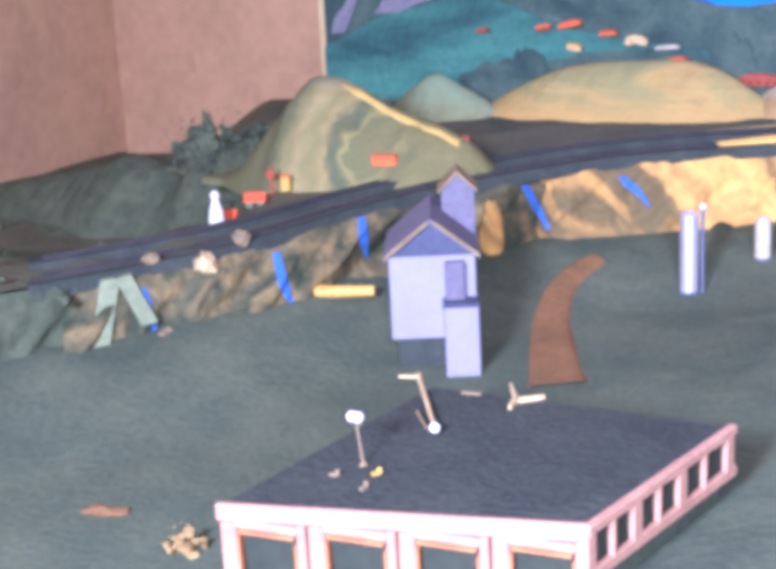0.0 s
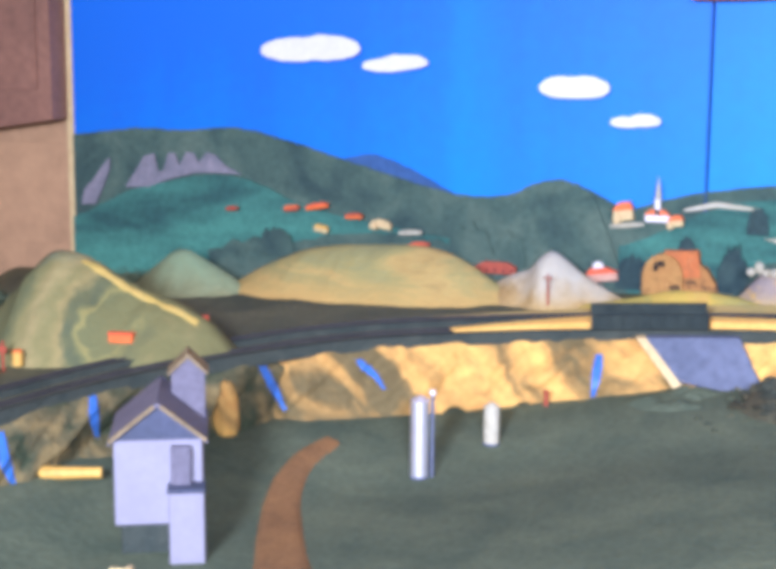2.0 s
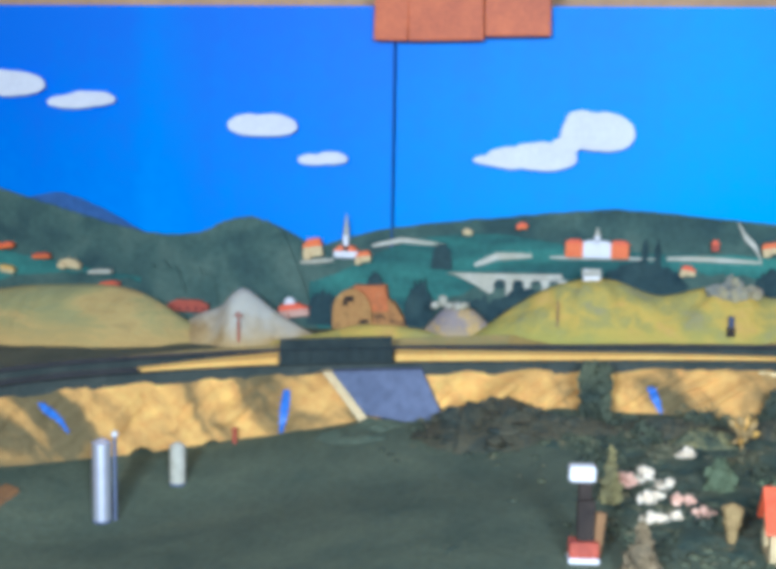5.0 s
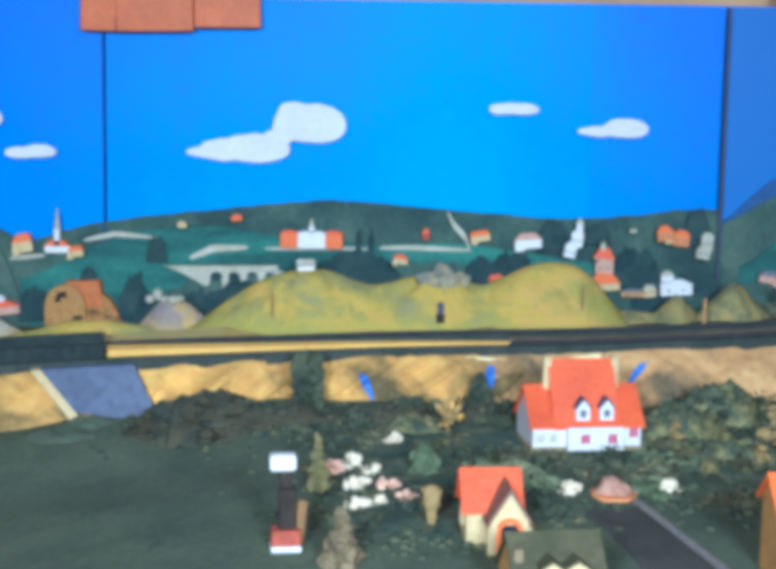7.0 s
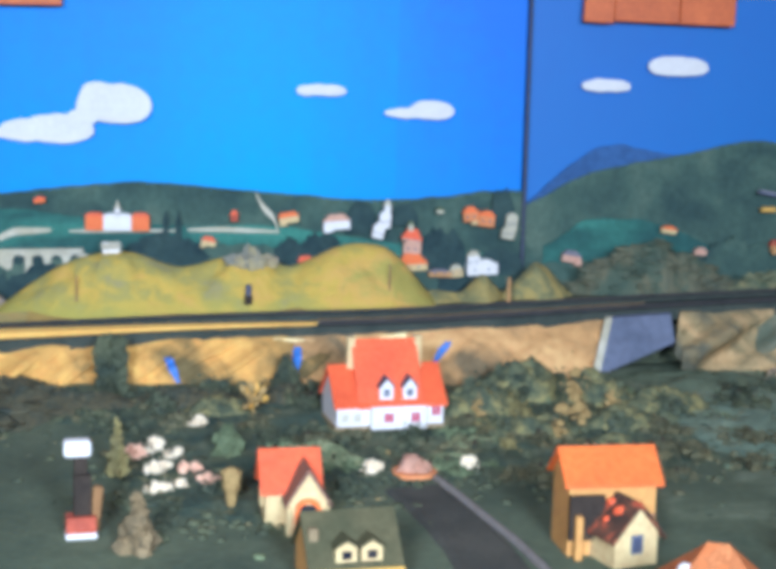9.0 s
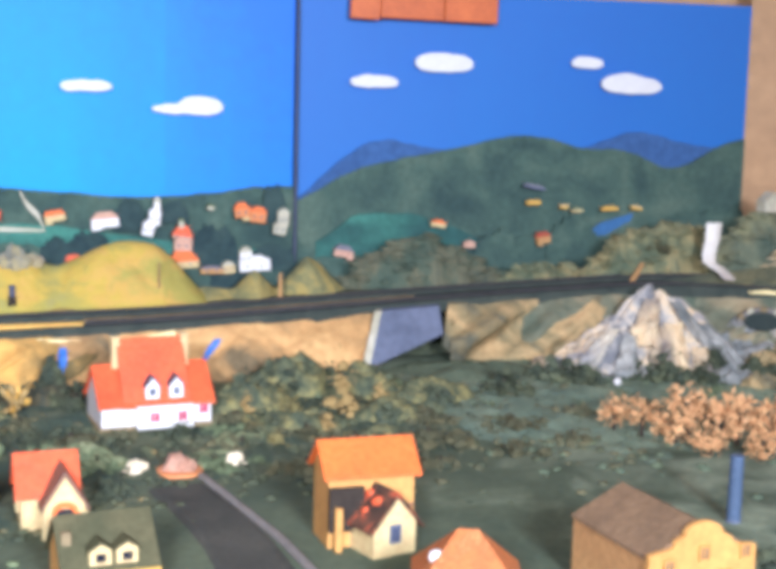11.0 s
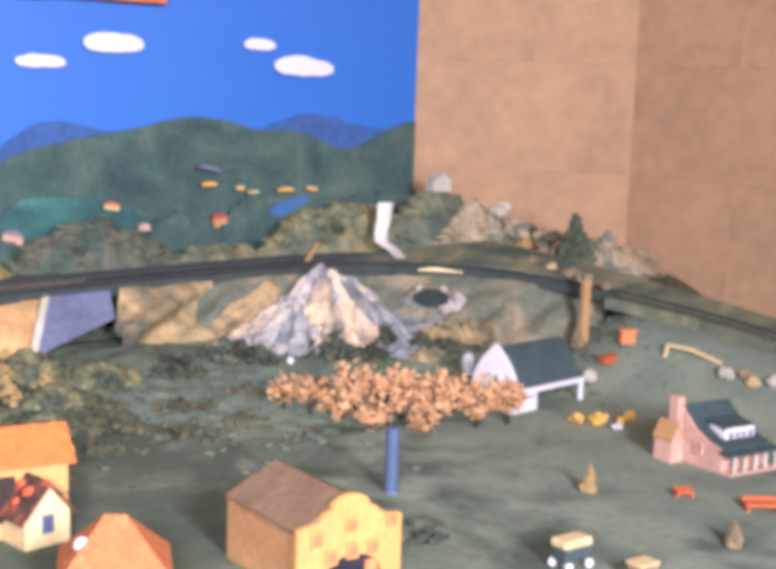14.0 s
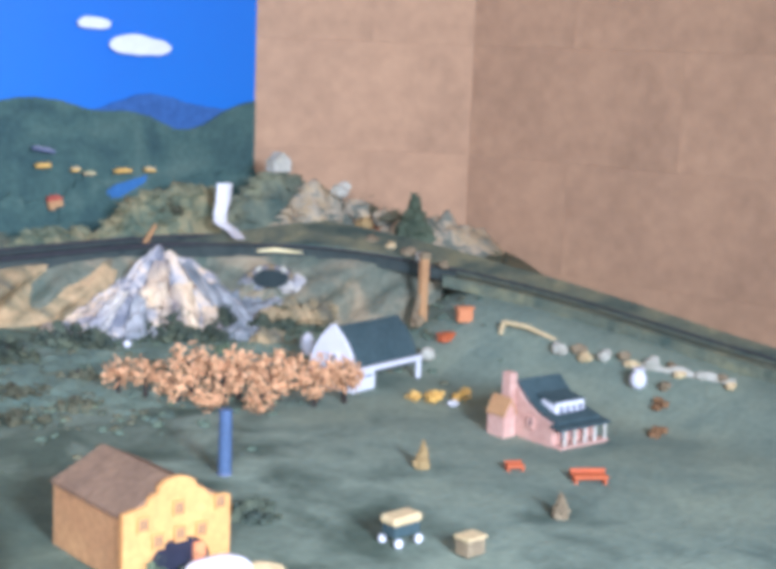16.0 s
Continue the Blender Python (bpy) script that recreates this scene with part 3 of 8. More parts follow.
wall_run("wall_left_side", (-1.62, 0.3), (-1.57, 1.79), 0.85, 2.4, "tan plastered block side wall in half shade")
wall_run("wall_right_back", (0.955, 1.775), (1.19, 1.62), 0.85, 2.4, "tan plastered block wall beside the backdrop")
wall_run("wall_right_side", (1.19, 1.62), (1.59, 0.37), 0.85, 2.4, "tan plastered block side wall along the track")

# table under the landscape
table = thing("layout_table", (0, 1.05, 0), 0, "plain wooden table carrying the model landscape", "table")
part("tabletop", box(B(), 3.1, 1.46, 0.03, (0.0, 0, 0.82)), BOARD, table)
for tx in (-1.45, 1.35):
    for ty in (-0.66, 0.66):
        part("leg", box(B(), 0.06, 0.06, 0.82, (tx, ty, 0)), BOARD, table)


# ---- ground, slope, shelf ----
def gfn(u, v):
    y = 0.36 + 1.4 * v
    x = -1.6 + (min(1.19 + 0.32 * (1.62 - y), 1.6) + 1.62) * u
    back = math.hypot(x, y) - float(np.interp(math.degrees(math.atan2(x, y)), LA[:, 0], LA[:, 1]))
    return (x, y, ground_z(x, y) - 0.052 * ease(back / 0.1 - 0.2) + 0.0016 * wob(x, y, 0, 9) + 0.0011 * wob(x, y, 3, 40))


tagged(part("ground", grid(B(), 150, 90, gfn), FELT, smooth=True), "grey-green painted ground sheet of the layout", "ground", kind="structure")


BANKS = []


def bank(name, a0, a1, material, label, amp=0.006, ends=(0.008, 0.008), seed=0.0):
    """A folded slope from bearing a0 to a1; ends: how far each end sinks behind its neighbour."""
    def fn(u, v):
        az = a0 + (a1 - a0) * u
        q = az + 3.4 * v + seed
        k = wob(q * 0.55, v * 0.8, 1) * amp * 2.4 + (0.55 - abs(wob(q * 0.42, v * 0.5, 5)) * 2.2) * amp * 2.0 + abs(wob(q * 1.3, v, 9)) * amp * 2.2 + wob(az * 5, v * 9, 2) * 0.0013
        k = k * math.sin(min(1.0, v * 1.1) * 3.1) + 0.001 * v + 0.009 * max(0.0, wob(az * 0.45 + seed, 2, 4)) * v
        k -= ends[0] * ease(1 - (az - a0) / 2.4) + ends[1] * ease(1 - (a1 - az) / 2.4)
        p = slope(az, v * (1.22 + 0.3 * wob(az * 0.8, 3, 2)), k)
        p.z += 0.004 * wob(az * 0.9, 7, 1) * v
        return p
    BANKS.append((a0, a1, fn))
    bm = grid(B(), int(abs(a1 - a0) * 8), 20, fn)
    return tagged(part(name, bm, material, smooth=True), label, "embankment", kind="structure")


bank("embankment_left", -43.5, -25.0, OLIVE, "olive-brown plaster embankment under the track", 0.008, (0.0, 0.03), 3.0)
bank("embankment_centre", -27.0, 5.5, OCHRE, "ochre plaster embankment with folded slopes", 0.0065, (0.03, 0.01))
bank("embankment_right", 1.5, 15.2, TAN, "tan clay embankment behind the village", 0.005, (0.01, 0.0), 11.0)
bank("embankment_far", 19.2, 35.5, SCREE, "brown-olive plaster slope beside the grey rock", 0.009, (0.04, 0.05), 5.0)
bank("embankment_rock", 17.9, 25.6, STONE_T, "tan and grey rock face at the end of the embankment", 0.011, (0.0, 0.04), 17.0)
bank("embankment_outer", -75, -42.0, LEAF_W, "dark green slope at the western end", 0.01, (0.0, 0.012), 7.0)


def west_drop(az, back):
    """How far the land behind the track has sunk, west of the striped hill."""
    return 0.085 * ease((back - 0.1) / 0.16) * ease((-35.5 - az) / 3.5)


def east_drop(az, back):
    """The land sinks between the curving track and the eastern wall."""
    return 0.07 * ease((back - 0.04) / 0.24) * ease((az - 37) / 6)


def shelf(u, v):
    az = -62 + 118 * u
    d, top, foot = line(az)
    a = radians(az)
    reach = min(1.776 / max(math.cos(a), 0.05), 1.6 / max(-math.sin(a), 0.02), 1.7084 / max(math.sin(a) + 0.32 * math.cos(a), 0.02))
    r = d + (max(reach - d, 0.02)) * v
    z = top + 0.002 * wob(az, v * 6, 2) * ease(v * 4 - 0.5)
    return polar(az, r, z - west_drop(az, r - d) - east_drop(az, r - d) + 0.006 * wob(az * 0.5, v * 5, 8) * ease((-36 - az) / 3))


tagged(part("terrain_shelf", grid(B(), 300, 24, shelf), SHELF, smooth=True), "grey-green shelf that carries the track", "terrain", kind="structure")


def strip(name, a0, a1, r0, r1, h0, h1, material, label, cat, step=0.4, rise=0.0, taper=(1.0, 1.0)):
    """A band along the track: r0 to r1 behind its edge, h0 to h1 above its height."""
    n = max(2, int((a1 - a0) / step))
    def fn(u, v):
        az = a0 + (a1 - a0) * u
        d, top, foot = line(az)
        k = taper[0] + (taper[1] - taper[0]) * u
        r, h = ((r0, h0), (r0, h1 * k), (r0 + (r1 - r0) * k, (h1 + rise) * k), (r0 + (r1 - r0) * k, h0))[round(v * 3)]
        return polar(az, d + r, top + h)
    bm = grid(B(), n, 3, fn)
    for end in (0, n):
        vs = [bm.verts[:][end * 4 + k] for k in range(4)]
        bm.faces.new(vs)
    bmesh.ops.recalc_face_normals(bm, faces=bm.faces)
    return tagged(part(name, bm, material), label, cat, kind="structure")


strip("track_edge", -44.5, 36, -0.004, 0.007, -0.008, 0.004, TRACK, "dark board edge along the track", "trim")
strip("track_bed", -44.5, -19.5, 0.012, 0.03, -0.004, 0.003, BALLAST_W, "dark ballast of the front track", "track bed")
strip("track_bed_back", -44.5, 27.6, 0.058, 0.085, -0.004, 0.006, TRACK, "dark ballast of the rear track", "track bed")
strip("track_bed_front", -19.5, 4.5, 0.008, 0.024, -0.004, 0.001, TRACK, "dark ballast before the sandy strip", "track bed")
strip("platform_1", -21.5, -14.4, 0.026, 0.044, -0.004, 0.0075, SAND, "sandy yellow strip between the tracks", "platform", rise=0.003, taper=(0.15, 1.0))
strip("platform_2", -10.2, 7.5, 0.026, 0.042, -0.004, 0.0075, SAND, "sandy yellow strip between the tracks", "platform", rise=0.0025, taper=(1.0, 0.2))
strip("track_bed_2", 4.5, 36, 0.008, 0.058, -0.004, 0.003, TRACK, "dark ballast of the front track", "track bed")
strip("track_shoulder", 35.5, 54, -0.012, 0.018, -0.014, -0.002, SCRUB, "grassy shoulder of the curving track", "verge", rise=0.003)
strip("track_bed_3", 35.5, 54, 0.018, 0.055, -0.006, 0.003, TRACK, "dark ballast of the curving track", "track bed")
strip("platform_3", 4.5, 16.5, 0.026, 0.04, -0.004, 0.0055, STUMP, "dull ochre strip between the tracks", "platform")
# two bright strips paint in the highlight of the shiny rail
strip("rail_glint_1", 28.6, 29.25, -0.0062, -0.001, -0.001, 0.0036, GLINT, "yellow strip painting the rail's glint on the curving track", "platform", taper=(0.1, 1.0), step=0.2)
strip("rail_glint_2", 29.25, 30.3, -0.0062, -0.001, -0.001, 0.0036, GLINT, "yellow strip painting the rail's glint on the curving track", "platform", taper=(1.0, 0.05), step=0.2)
# pale strips put the light on the embankment's lip into colour
strip("lip_glint_1", 2.9, 4.8, -0.0075, -0.004, -0.0155, -0.009, GLINT, "pale yellow strip painting light caught by the embankment's lip", "trim", taper=(0.5, 1.0), step=0.2)
strip("lip_glint_2", 6.1, 7.8, -0.0075, -0.004, -0.0155, -0.009, GLINT, "pale yellow strip painting light caught by the embankment's lip", "trim", taper=(1.0, 0.4), step=0.2)
strip("verge_1", -27, -6, 0.09, 0.115, -0.004, 0.004, STRAW, "straw-yellow verge at the foot of the mounds", "verge", rise=0.008, taper=(0.05, 1.0))
strip("verge_2", -6, 17, 0.09, 0.115, -0.004, 0.004, VERGE, "ochre verge at the foot of the mounds", "verge", rise=0.008, taper=(1.0, 0.05))
strip("verge_3", 24.5, 31, 0.014, 0.1, -0.004, 0.008, SCRUB, "olive verge behind the curving track", "verge", rise=0.018, taper=(0.02, 1.0))
strip("verge_4", 31, 38, 0.014, 0.1, -0.004, 0.008, SCRUB, "olive verge behind the curving track", "verge", rise=0.018, taper=(1.0, 0.55))
strip("verge_5", 38, 54, 0.014, 0.06, -0.01, 0.0045, SCRUB, "olive verge behind the curving track", "verge", rise=0.01, taper=(1.0, 0.4))
for k, (r, a0, a1) in enumerate(((0.016, -44, -19.6), (0.026, -44, -19.6), (0.012, 4.6, 54), (0.024, 4.6, 54), (0.066, -44, 27.4), (0.076, -44, 27.4))):
    strip("rail_%d" % (k + 1), a0, a1, r, r + 0.0012, 0.003, 0.0055 if k < 4 else 0.008, STEEL, "thin steel rail of the model track", "rail")

# ---- painted backdrop ----
back = thing("backdrop", (0, 1.775, 0.86), 0, "blue painted sky panels with cut-out hills", "backdrop")
back["kind"] = "structure"
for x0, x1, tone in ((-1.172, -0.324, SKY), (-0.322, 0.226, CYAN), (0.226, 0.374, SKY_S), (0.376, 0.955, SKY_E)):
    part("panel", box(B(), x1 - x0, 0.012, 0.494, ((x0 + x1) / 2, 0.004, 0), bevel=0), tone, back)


def curve_top(points, n=160, k=0):
    xs, zs = np.array([p[0] for p in points]), np.array([p[1] for p in points])
    x = np.linspace(xs[0], xs[-1], n)
    z = np.interp(x, xs, zs)
    k = k or max(3, n // 22)
    zp = np.pad(z, k, mode="edge")
    z = np.convolve(zp, np.ones(2 * k + 1) / (2 * k + 1), mode="valid")
    return x, z


def ridge(name, points, foot, y, material, label, thick=0.003, bumpy=0.0015):
    x, z = curve_top(points)
    bm = B()
    top = [(a, b + bumpy * wob(a, 0, y * 40, 60)) for a, b in zip(x, z)]
    def fn(u, v):
        i = round(u * (len(top) - 1))
        a, b = top[i]
        return (a, [y, y - thick, y - thick][round(v * 2)], [b, b, foot][round(v * 2)])
    grid(bm, len(top) - 1, 2, fn)
    return tagged(part(name, bm, material), label, "painted hill", kind="structure")


YB = 1.773


def flat_patch(name, outline, y, material, label, thick=0.002):
    ob = part(name, prism(B(), outline, thick, y - thick), material)
    return tagged(ob, label, "painted patch", kind="structure")


ridge("far_peak_west", [(-0.84, 1.09), (-0.77, 1.126), (-0.734, 1.132), (-0.69, 1.118), (-0.63, 1.088), (-0.58, 1.07)], 0.95, YB, FAR_BLUE, "hazy blue distant peak painted on the backdrop")
ridge("far_peak_east", [(0.37, 1.1), (0.42, 1.15), (0.469, 1.185), (0.535, 1.173), (0.62, 1.16), (0.72, 1.17), (0.753, 1.18), (0.806, 1.2), (0.87, 1.181), (0.953, 1.175)], 0.95, YB, FAR_BLUE, "hazy blue distant peaks painted on the backdrop")
ridge("mountain_west", [(-1.17, 1.144), (-1.06, 1.158), (-1.0, 1.152), (-0.926, 1.163), (-0.84, 1.143), (-0.76, 1.12), (-0.64, 1.088), (-0.566, 1.081), (-0.545, 1.093), (-0.487, 1.112), (-0.444, 1.093), (-0.41, 1.07), (-0.33, 1.06)],
      0.93, YB - 0.003, FAR_DARK, "long dark green mountain painted on the backdrop")
ridge("hill_middle", [(-0.42, 1.07), (-0.373, 1.091), (-0.3, 1.105), (-0.223, 1.114), (-0.15, 1.122), (-0.07, 1.131), (0.02, 1.124), (0.121, 1.117), (0.206, 1.111), (0.291, 1.119), (0.355, 1.13), (0.374, 1.125)],
      0.93, YB - 0.0045, FAR_DARK, "low dark green hill painted on the backdrop")
ridge("mountain_east", [(0.376, 1.105), (0.44, 1.145), (0.499, 1.159), (0.57, 1.172), (0.641, 1.19), (0.693, 1.187), (0.733, 1.172), (0.787, 1.176), (0.857, 1.145), (0.926, 1.185), (0.953, 1.19)],
      0.93, YB - 0.003, FAR_DARK, "dark green mountain painted on the backdrop")
ridge("meadow_west", [(-1.17, 1.03), (-1.08, 1.075), (-0.96, 1.1), (-0.9, 1.095), (-0.82, 1.06), (-0.72, 1.045), (-0.62, 1.03), (-0.5, 1.03)], 0.93, YB - 0.0075, FAR_TEAL, "teal meadow slopes painted on the backdrop")
ridge("meadow_middle", [(-0.42, 1.03), (-0.38, 1.05), (-0.3, 1.09), (-0.2, 1.1), (-0.1, 1.085), (0.0, 1.08), (0.08, 1.085), (0.14, 1.075), (0.25, 1.06), (0.37, 1.05)], 0.93, YB - 0.009, FAR_TEAL, "teal meadow slopes painted on the backdrop")
ridge("meadow_east", [(0.4, 1.06), (0.45, 1.095), (0.52, 1.095), (0.58, 1.075), (0.62, 1.05)], 0.95, YB - 0.0075, FAR_TEAL, "teal meadow painted on the backdrop")
ridge("woods_middle", [(-0.3, 0.99), (-0.25, 1.03), (-0.13, 1.045), (-0.03, 1.06), (0.05, 1.062), (0.15, 1.05), (0.3, 1.045), (0.374, 1.03)], 0.93, YB - 0.0125, FAR_DARK, "dark woods painted on the backdrop", bumpy=0.006)
ridge("woods_east", [(0.376, 1.04), (0.5, 1.05), (0.62, 1.06), (0.7, 1.075), (0.8, 1.09), (0.953, 1.1)], 0.95, YB - 0.0105, FAR_DARK, "dark wooded foothills painted on the backdrop", bumpy=0.005)
ridge("woods_west", [(-0.96, 1.0), (-0.9, 1.02), (-0.84, 1.015), (-0.78, 1.03), (-0.7, 1.035), (-0.62, 1.025), (-0.56, 1.03)], 0.93, YB - 0.0118, FAR_DARK, "dark woods painted below the meadow", bumpy=0.006)
flat_patch("knoll_west", [(-0.585, 0.95), (-0.4, 0.95)] + [(x, z + 0.002 * wob(x * 150, 2, 1)) for x, z in zip(np.linspace(-0.425, -0.58, 40), np.interp(np.linspace(-0.425, -0.58, 40), [-0.58, -0.56, -0.545, -0.533, -0.512, -0.491, -0.47, -0.453, -0.445, -0.425], [1.03, 1.068, 1.088, 1.099, 1.107, 1.11, 1.105, 1.094, 1.078, 1.03]))], YB - 0.0125, FAR_DARK, "round dark wooded knoll painted on the backdrop")
flat_patch("rock_scar_1", [(-1.157, 1.051), (-1.134, 1.053), (-1.121, 1.078), (-1.111, 1.1), (-1.11, 1.116), (-1.123, 1.103), (-1.136, 1.086), (-1.151, 1.073)], YB - 0.009, SCAR, "mauve rock face painted on the mountain")
flat_patch("rock_scar_2", [(-1.087, 1.077), (-1.05, 1.079), (-1.02, 1.09), (-0.98, 1.1), (-0.95, 1.101), (-0.913, 1.1), (-0.936, 1.11), (-0.949, 1.123), (-0.963, 1.127), (-0.975, 1.113), (-0.982, 1.125), (-0.993, 1.126), (-1.004, 1.108), (-1.01, 1.124),
                           (-1.02, 1.124), (-1.029, 1.1), (-1.036, 1.1), (-1.042, 1.123), (-1.057, 1.119), (-1.072, 1.097)], YB - 0.009, SCAR, "mauve rock faces with pointed tops painted on the mountain")
for k, (x, z, w, h) in enumerate(((-0.263, 1.056, 0.024, 0.03), (-0.29, 0.985, 0.03, 0.045), (-0.402, 0.985, 0.04, 0.04), (-0.215, 0.985, 0.05, 0.04), (-0.034, 1.068, 0.007, 0.03), (-0.02, 1.068, 0.007, 0.028), (-0.042, 1.02, 0.075, 0.036), (0.103, 1.015, 0.042, 0.05), (0.181, 1.075, 0.026, 0.035),
                                  (0.272, 1.04, 0.03, 0.04), (0.3, 1.0, 0.05, 0.045), (0.148, 1.045, 0.03, 0.03), (-0.86, 1.0, 0.05, 0.035), (-0.6, 1.0, 0.06, 0.05), (-0.55, 1.005, 0.04, 0.04), (0.62, 1.03, 0.06, 0.045), (0.72, 1.04, 0.07, 0.05), (0.5, 1.02, 0.06, 0.035), (-0.34, 1.02, 0.02, 0.03),
                                  (-0.035, 1.03, 0.1, 0.042), (0.138, 1.035, 0.05, 0.04), (0.186, 1.08, 0.03, 0.032), (0.278, 1.035, 0.06, 0.045), (0.105, 1.03, 0.04, 0.038), (-0.155, 1.0, 0.11, 0.036), (-0.287, 0.985, 0.036, 0.055), (0.348, 1.085, 0.03, 0.042), (0.345, 1.03, 0.06, 0.03), (0.235, 1.085, 0.03, 0.026))):
    n = 28
    out = [(x - w / 2, z)] + [(x - w / 2 * math.cos(math.pi * i / n) * (1 + 0.12 * wob(i * 0.9, k, 3)), z + h * math.sin(math.pi * i / n) ** 0.7 * (1 + 0.3 * wob(i * 0.7, k * 3.1, 1))) for i in range(1, n)] + [(x + w / 2, z)]
    flat_patch("painted_wood_%d" % (k + 1), out, YB - 0.0155 - 0.00018 * k, FAR_DARK if x > 0.4 or x < -0.5 else WOODS, "dark clump of trees painted on the backdrop", 0.0015)



flat_patch("painted_lake", [(0.732, 1.066), (0.764, 1.069), (0.797, 1.087), (0.8, 1.096), (0.757, 1.084)], YB - 0.0145, LAKE, "blue lake painted on the eastern hills", 0.0015)


def cloud(cx, cz, puffs, label="", on_to=None, dy=0.0):
    """A cut-out cloud of overlapping rounds: dx, dz, half width, half height."""
    puffs = [(a * 0.95, b, c * 0.93, d * 0.95) for a, b, c, d in puffs]
    x0 = min(p[0] - p[2] for p in puffs)
    x1 = max(p[0] + p[2] for p in puffs)
    n = 60
    hi, lo = [], []
    for i in range(n + 1):
        x = x0 + (x1 - x0) * (0.5 - 0.5 * math.cos(math.pi * i / n))
        zs = []
        for dx, dz, rx, rz in puffs:
            t = 1 - ((x - dx) / rx) ** 2
            if t > -1e-6:
                s = rz * 0.94 * max(t, 0) ** 0.45
                zs += [dz + s, dz - s * 0.8]
        if not zs:
            zs = [puffs[0][1]]
        w = 0.0016 * min(1.0, 4 * min(i, n - i) / n)
        hi.append((x, max(zs) + w * wob(x * 90 + cx * 50, 1, cz)))
        lo.append((x, min(zs) + w * wob(x * 70 + cx * 50, 5, cz)))
    outline = hi + lo[-2:0:-1]
    bm = prism(B(), outline, 0.004)
    if on_to:
        ob = part("puff", bm, CLOUD, on_to)
        ob.matrix_basis = pose(0, dy, 0)
        return ob
    ob = part("cloud", bm, CLOUD)
    ob.matrix_world = pose(cx, YB - 0.014, cz)
    return tagged(ob, label, "cloud", "clouds on the backdrop")


LC = "white cut-out card cloud on the blue backdrop"
cloud(-0.814, 1.257, [(-0.02, 0.0, 0.052, 0.018), (0.02, 0.002, 0.052, 0.019)], LC)
cloud(-0.701, 1.241, [(-0.012, -0.002, 0.033, 0.01), (0.012, 0.002, 0.034, 0.011)], LC)
cloud(-0.478, 1.215, [(-0.008, 0.0, 0.036, 0.016), (0.012, 0.0, 0.033, 0.016)], LC)
cloud(-0.405, 1.178, [(-0.01, -0.001, 0.021, 0.008), (0.01, 0.001, 0.021, 0.009)], LC)
double_cloud = thing("cloud", (-0.132, YB - 0.014, 1.1865), 0, "large white double cut-out cloud on the backdrop", "cloud", "clouds on the backdrop")
cloud(-0.13, 1.2, [(-0.078, -0.005, 0.025, 0.0075), (-0.055, -0.003, 0.034, 0.0155), (-0.021, -0.001, 0.042, 0.02)], on_to=double_cloud)
cloud(-0.13, 1.2, [(0.006, 0.012, 0.018, 0.012), (0.014, 0.027, 0.014, 0.011), (0.024, 0.043, 0.018, 0.011), (0.034, 0.028, 0.034, 0.026), (0.05, 0.027, 0.037, 0.027)], on_to=double_cloud, dy=-0.0012)
cloud(0.138, 1.235, [(-0.008, 0.0, 0.022, 0.008), (0.01, 0.0, 0.02, 0.008)], LC)
cloud(0.252, 1.214, [(-0.015, -0.002, 0.03, 0.007), (0.012, 0.001, 0.028, 0.013)], LC)
cloud(0.465, 1.248, [(-0.008, 0.0, 0.022, 0.009), (0.01, 0.0, 0.021, 0.009)], LC)
cloud(0.55, 1.271, [(-0.008, 0.001, 0.03, 0.014), (0.01, 0.0, 0.028, 0.013)], LC)
cloud(0.731, 1.277, [(0.0, 0.0, 0.022, 0.009)], LC)
cloud(0.79, 1.252, [(-0.008, 0.001, 0.034, 0.015), (0.015, -0.001, 0.028, 0.012)], LC)

pole = thing("backdrop_pole", (0.374, 1.757, 0.99), 0, "thin dark pole standing before the backdrop", "pole")
part("shaft", tube(B(), 0.0022, 0.0018, 0.36, seg=10), INK, pole)
batten = thing("seam_batten", (-0.323, 1.764, 1.0), 0, "thin dark strip over the panel seam", "batten")
part("strip", box(B(), 0.0014, 0.002, 0.35, bevel=0.0004), SEAM, batten)


def pelmet(x0, x1, z, label):
    ob = thing("hanging_board", ((x0 + x1) / 2, 1.752, z), 0, label, "board", "orange boards on the backdrop's top")
    w = x1 - x0
    cuts = [0, 0.2, 0.63, 1.0]
    for a, b in zip(cuts, cuts[1:]):
        part("board", box(B(), w * (b - a) - 0.001, 0.01, 0.06, (x0 + w * (a + b) / 2 - (x0 + x1) / 2, random.uniform(-0.001, 0.001), random.uniform(-0.003, 0.003)), ry=random.uniform(-2.5, 2.5)), ORANGE, ob)


pelmet(-0.345, -0.145, 1.317, "orange-red boards over the backdrop's top edge")
pelmet(0.432, 0.61, 1.32, "orange-red boards over the backdrop's top edge")


# ---- hills behind the track ----
def shelf_z(x, y):
    az = math.degrees(math.atan2(x, y))
    d, top, foot = line(az)
    back = math.hypot(x, y) - float(d)
    return float(top) - west_drop(az, back) - east_drop(az, back)


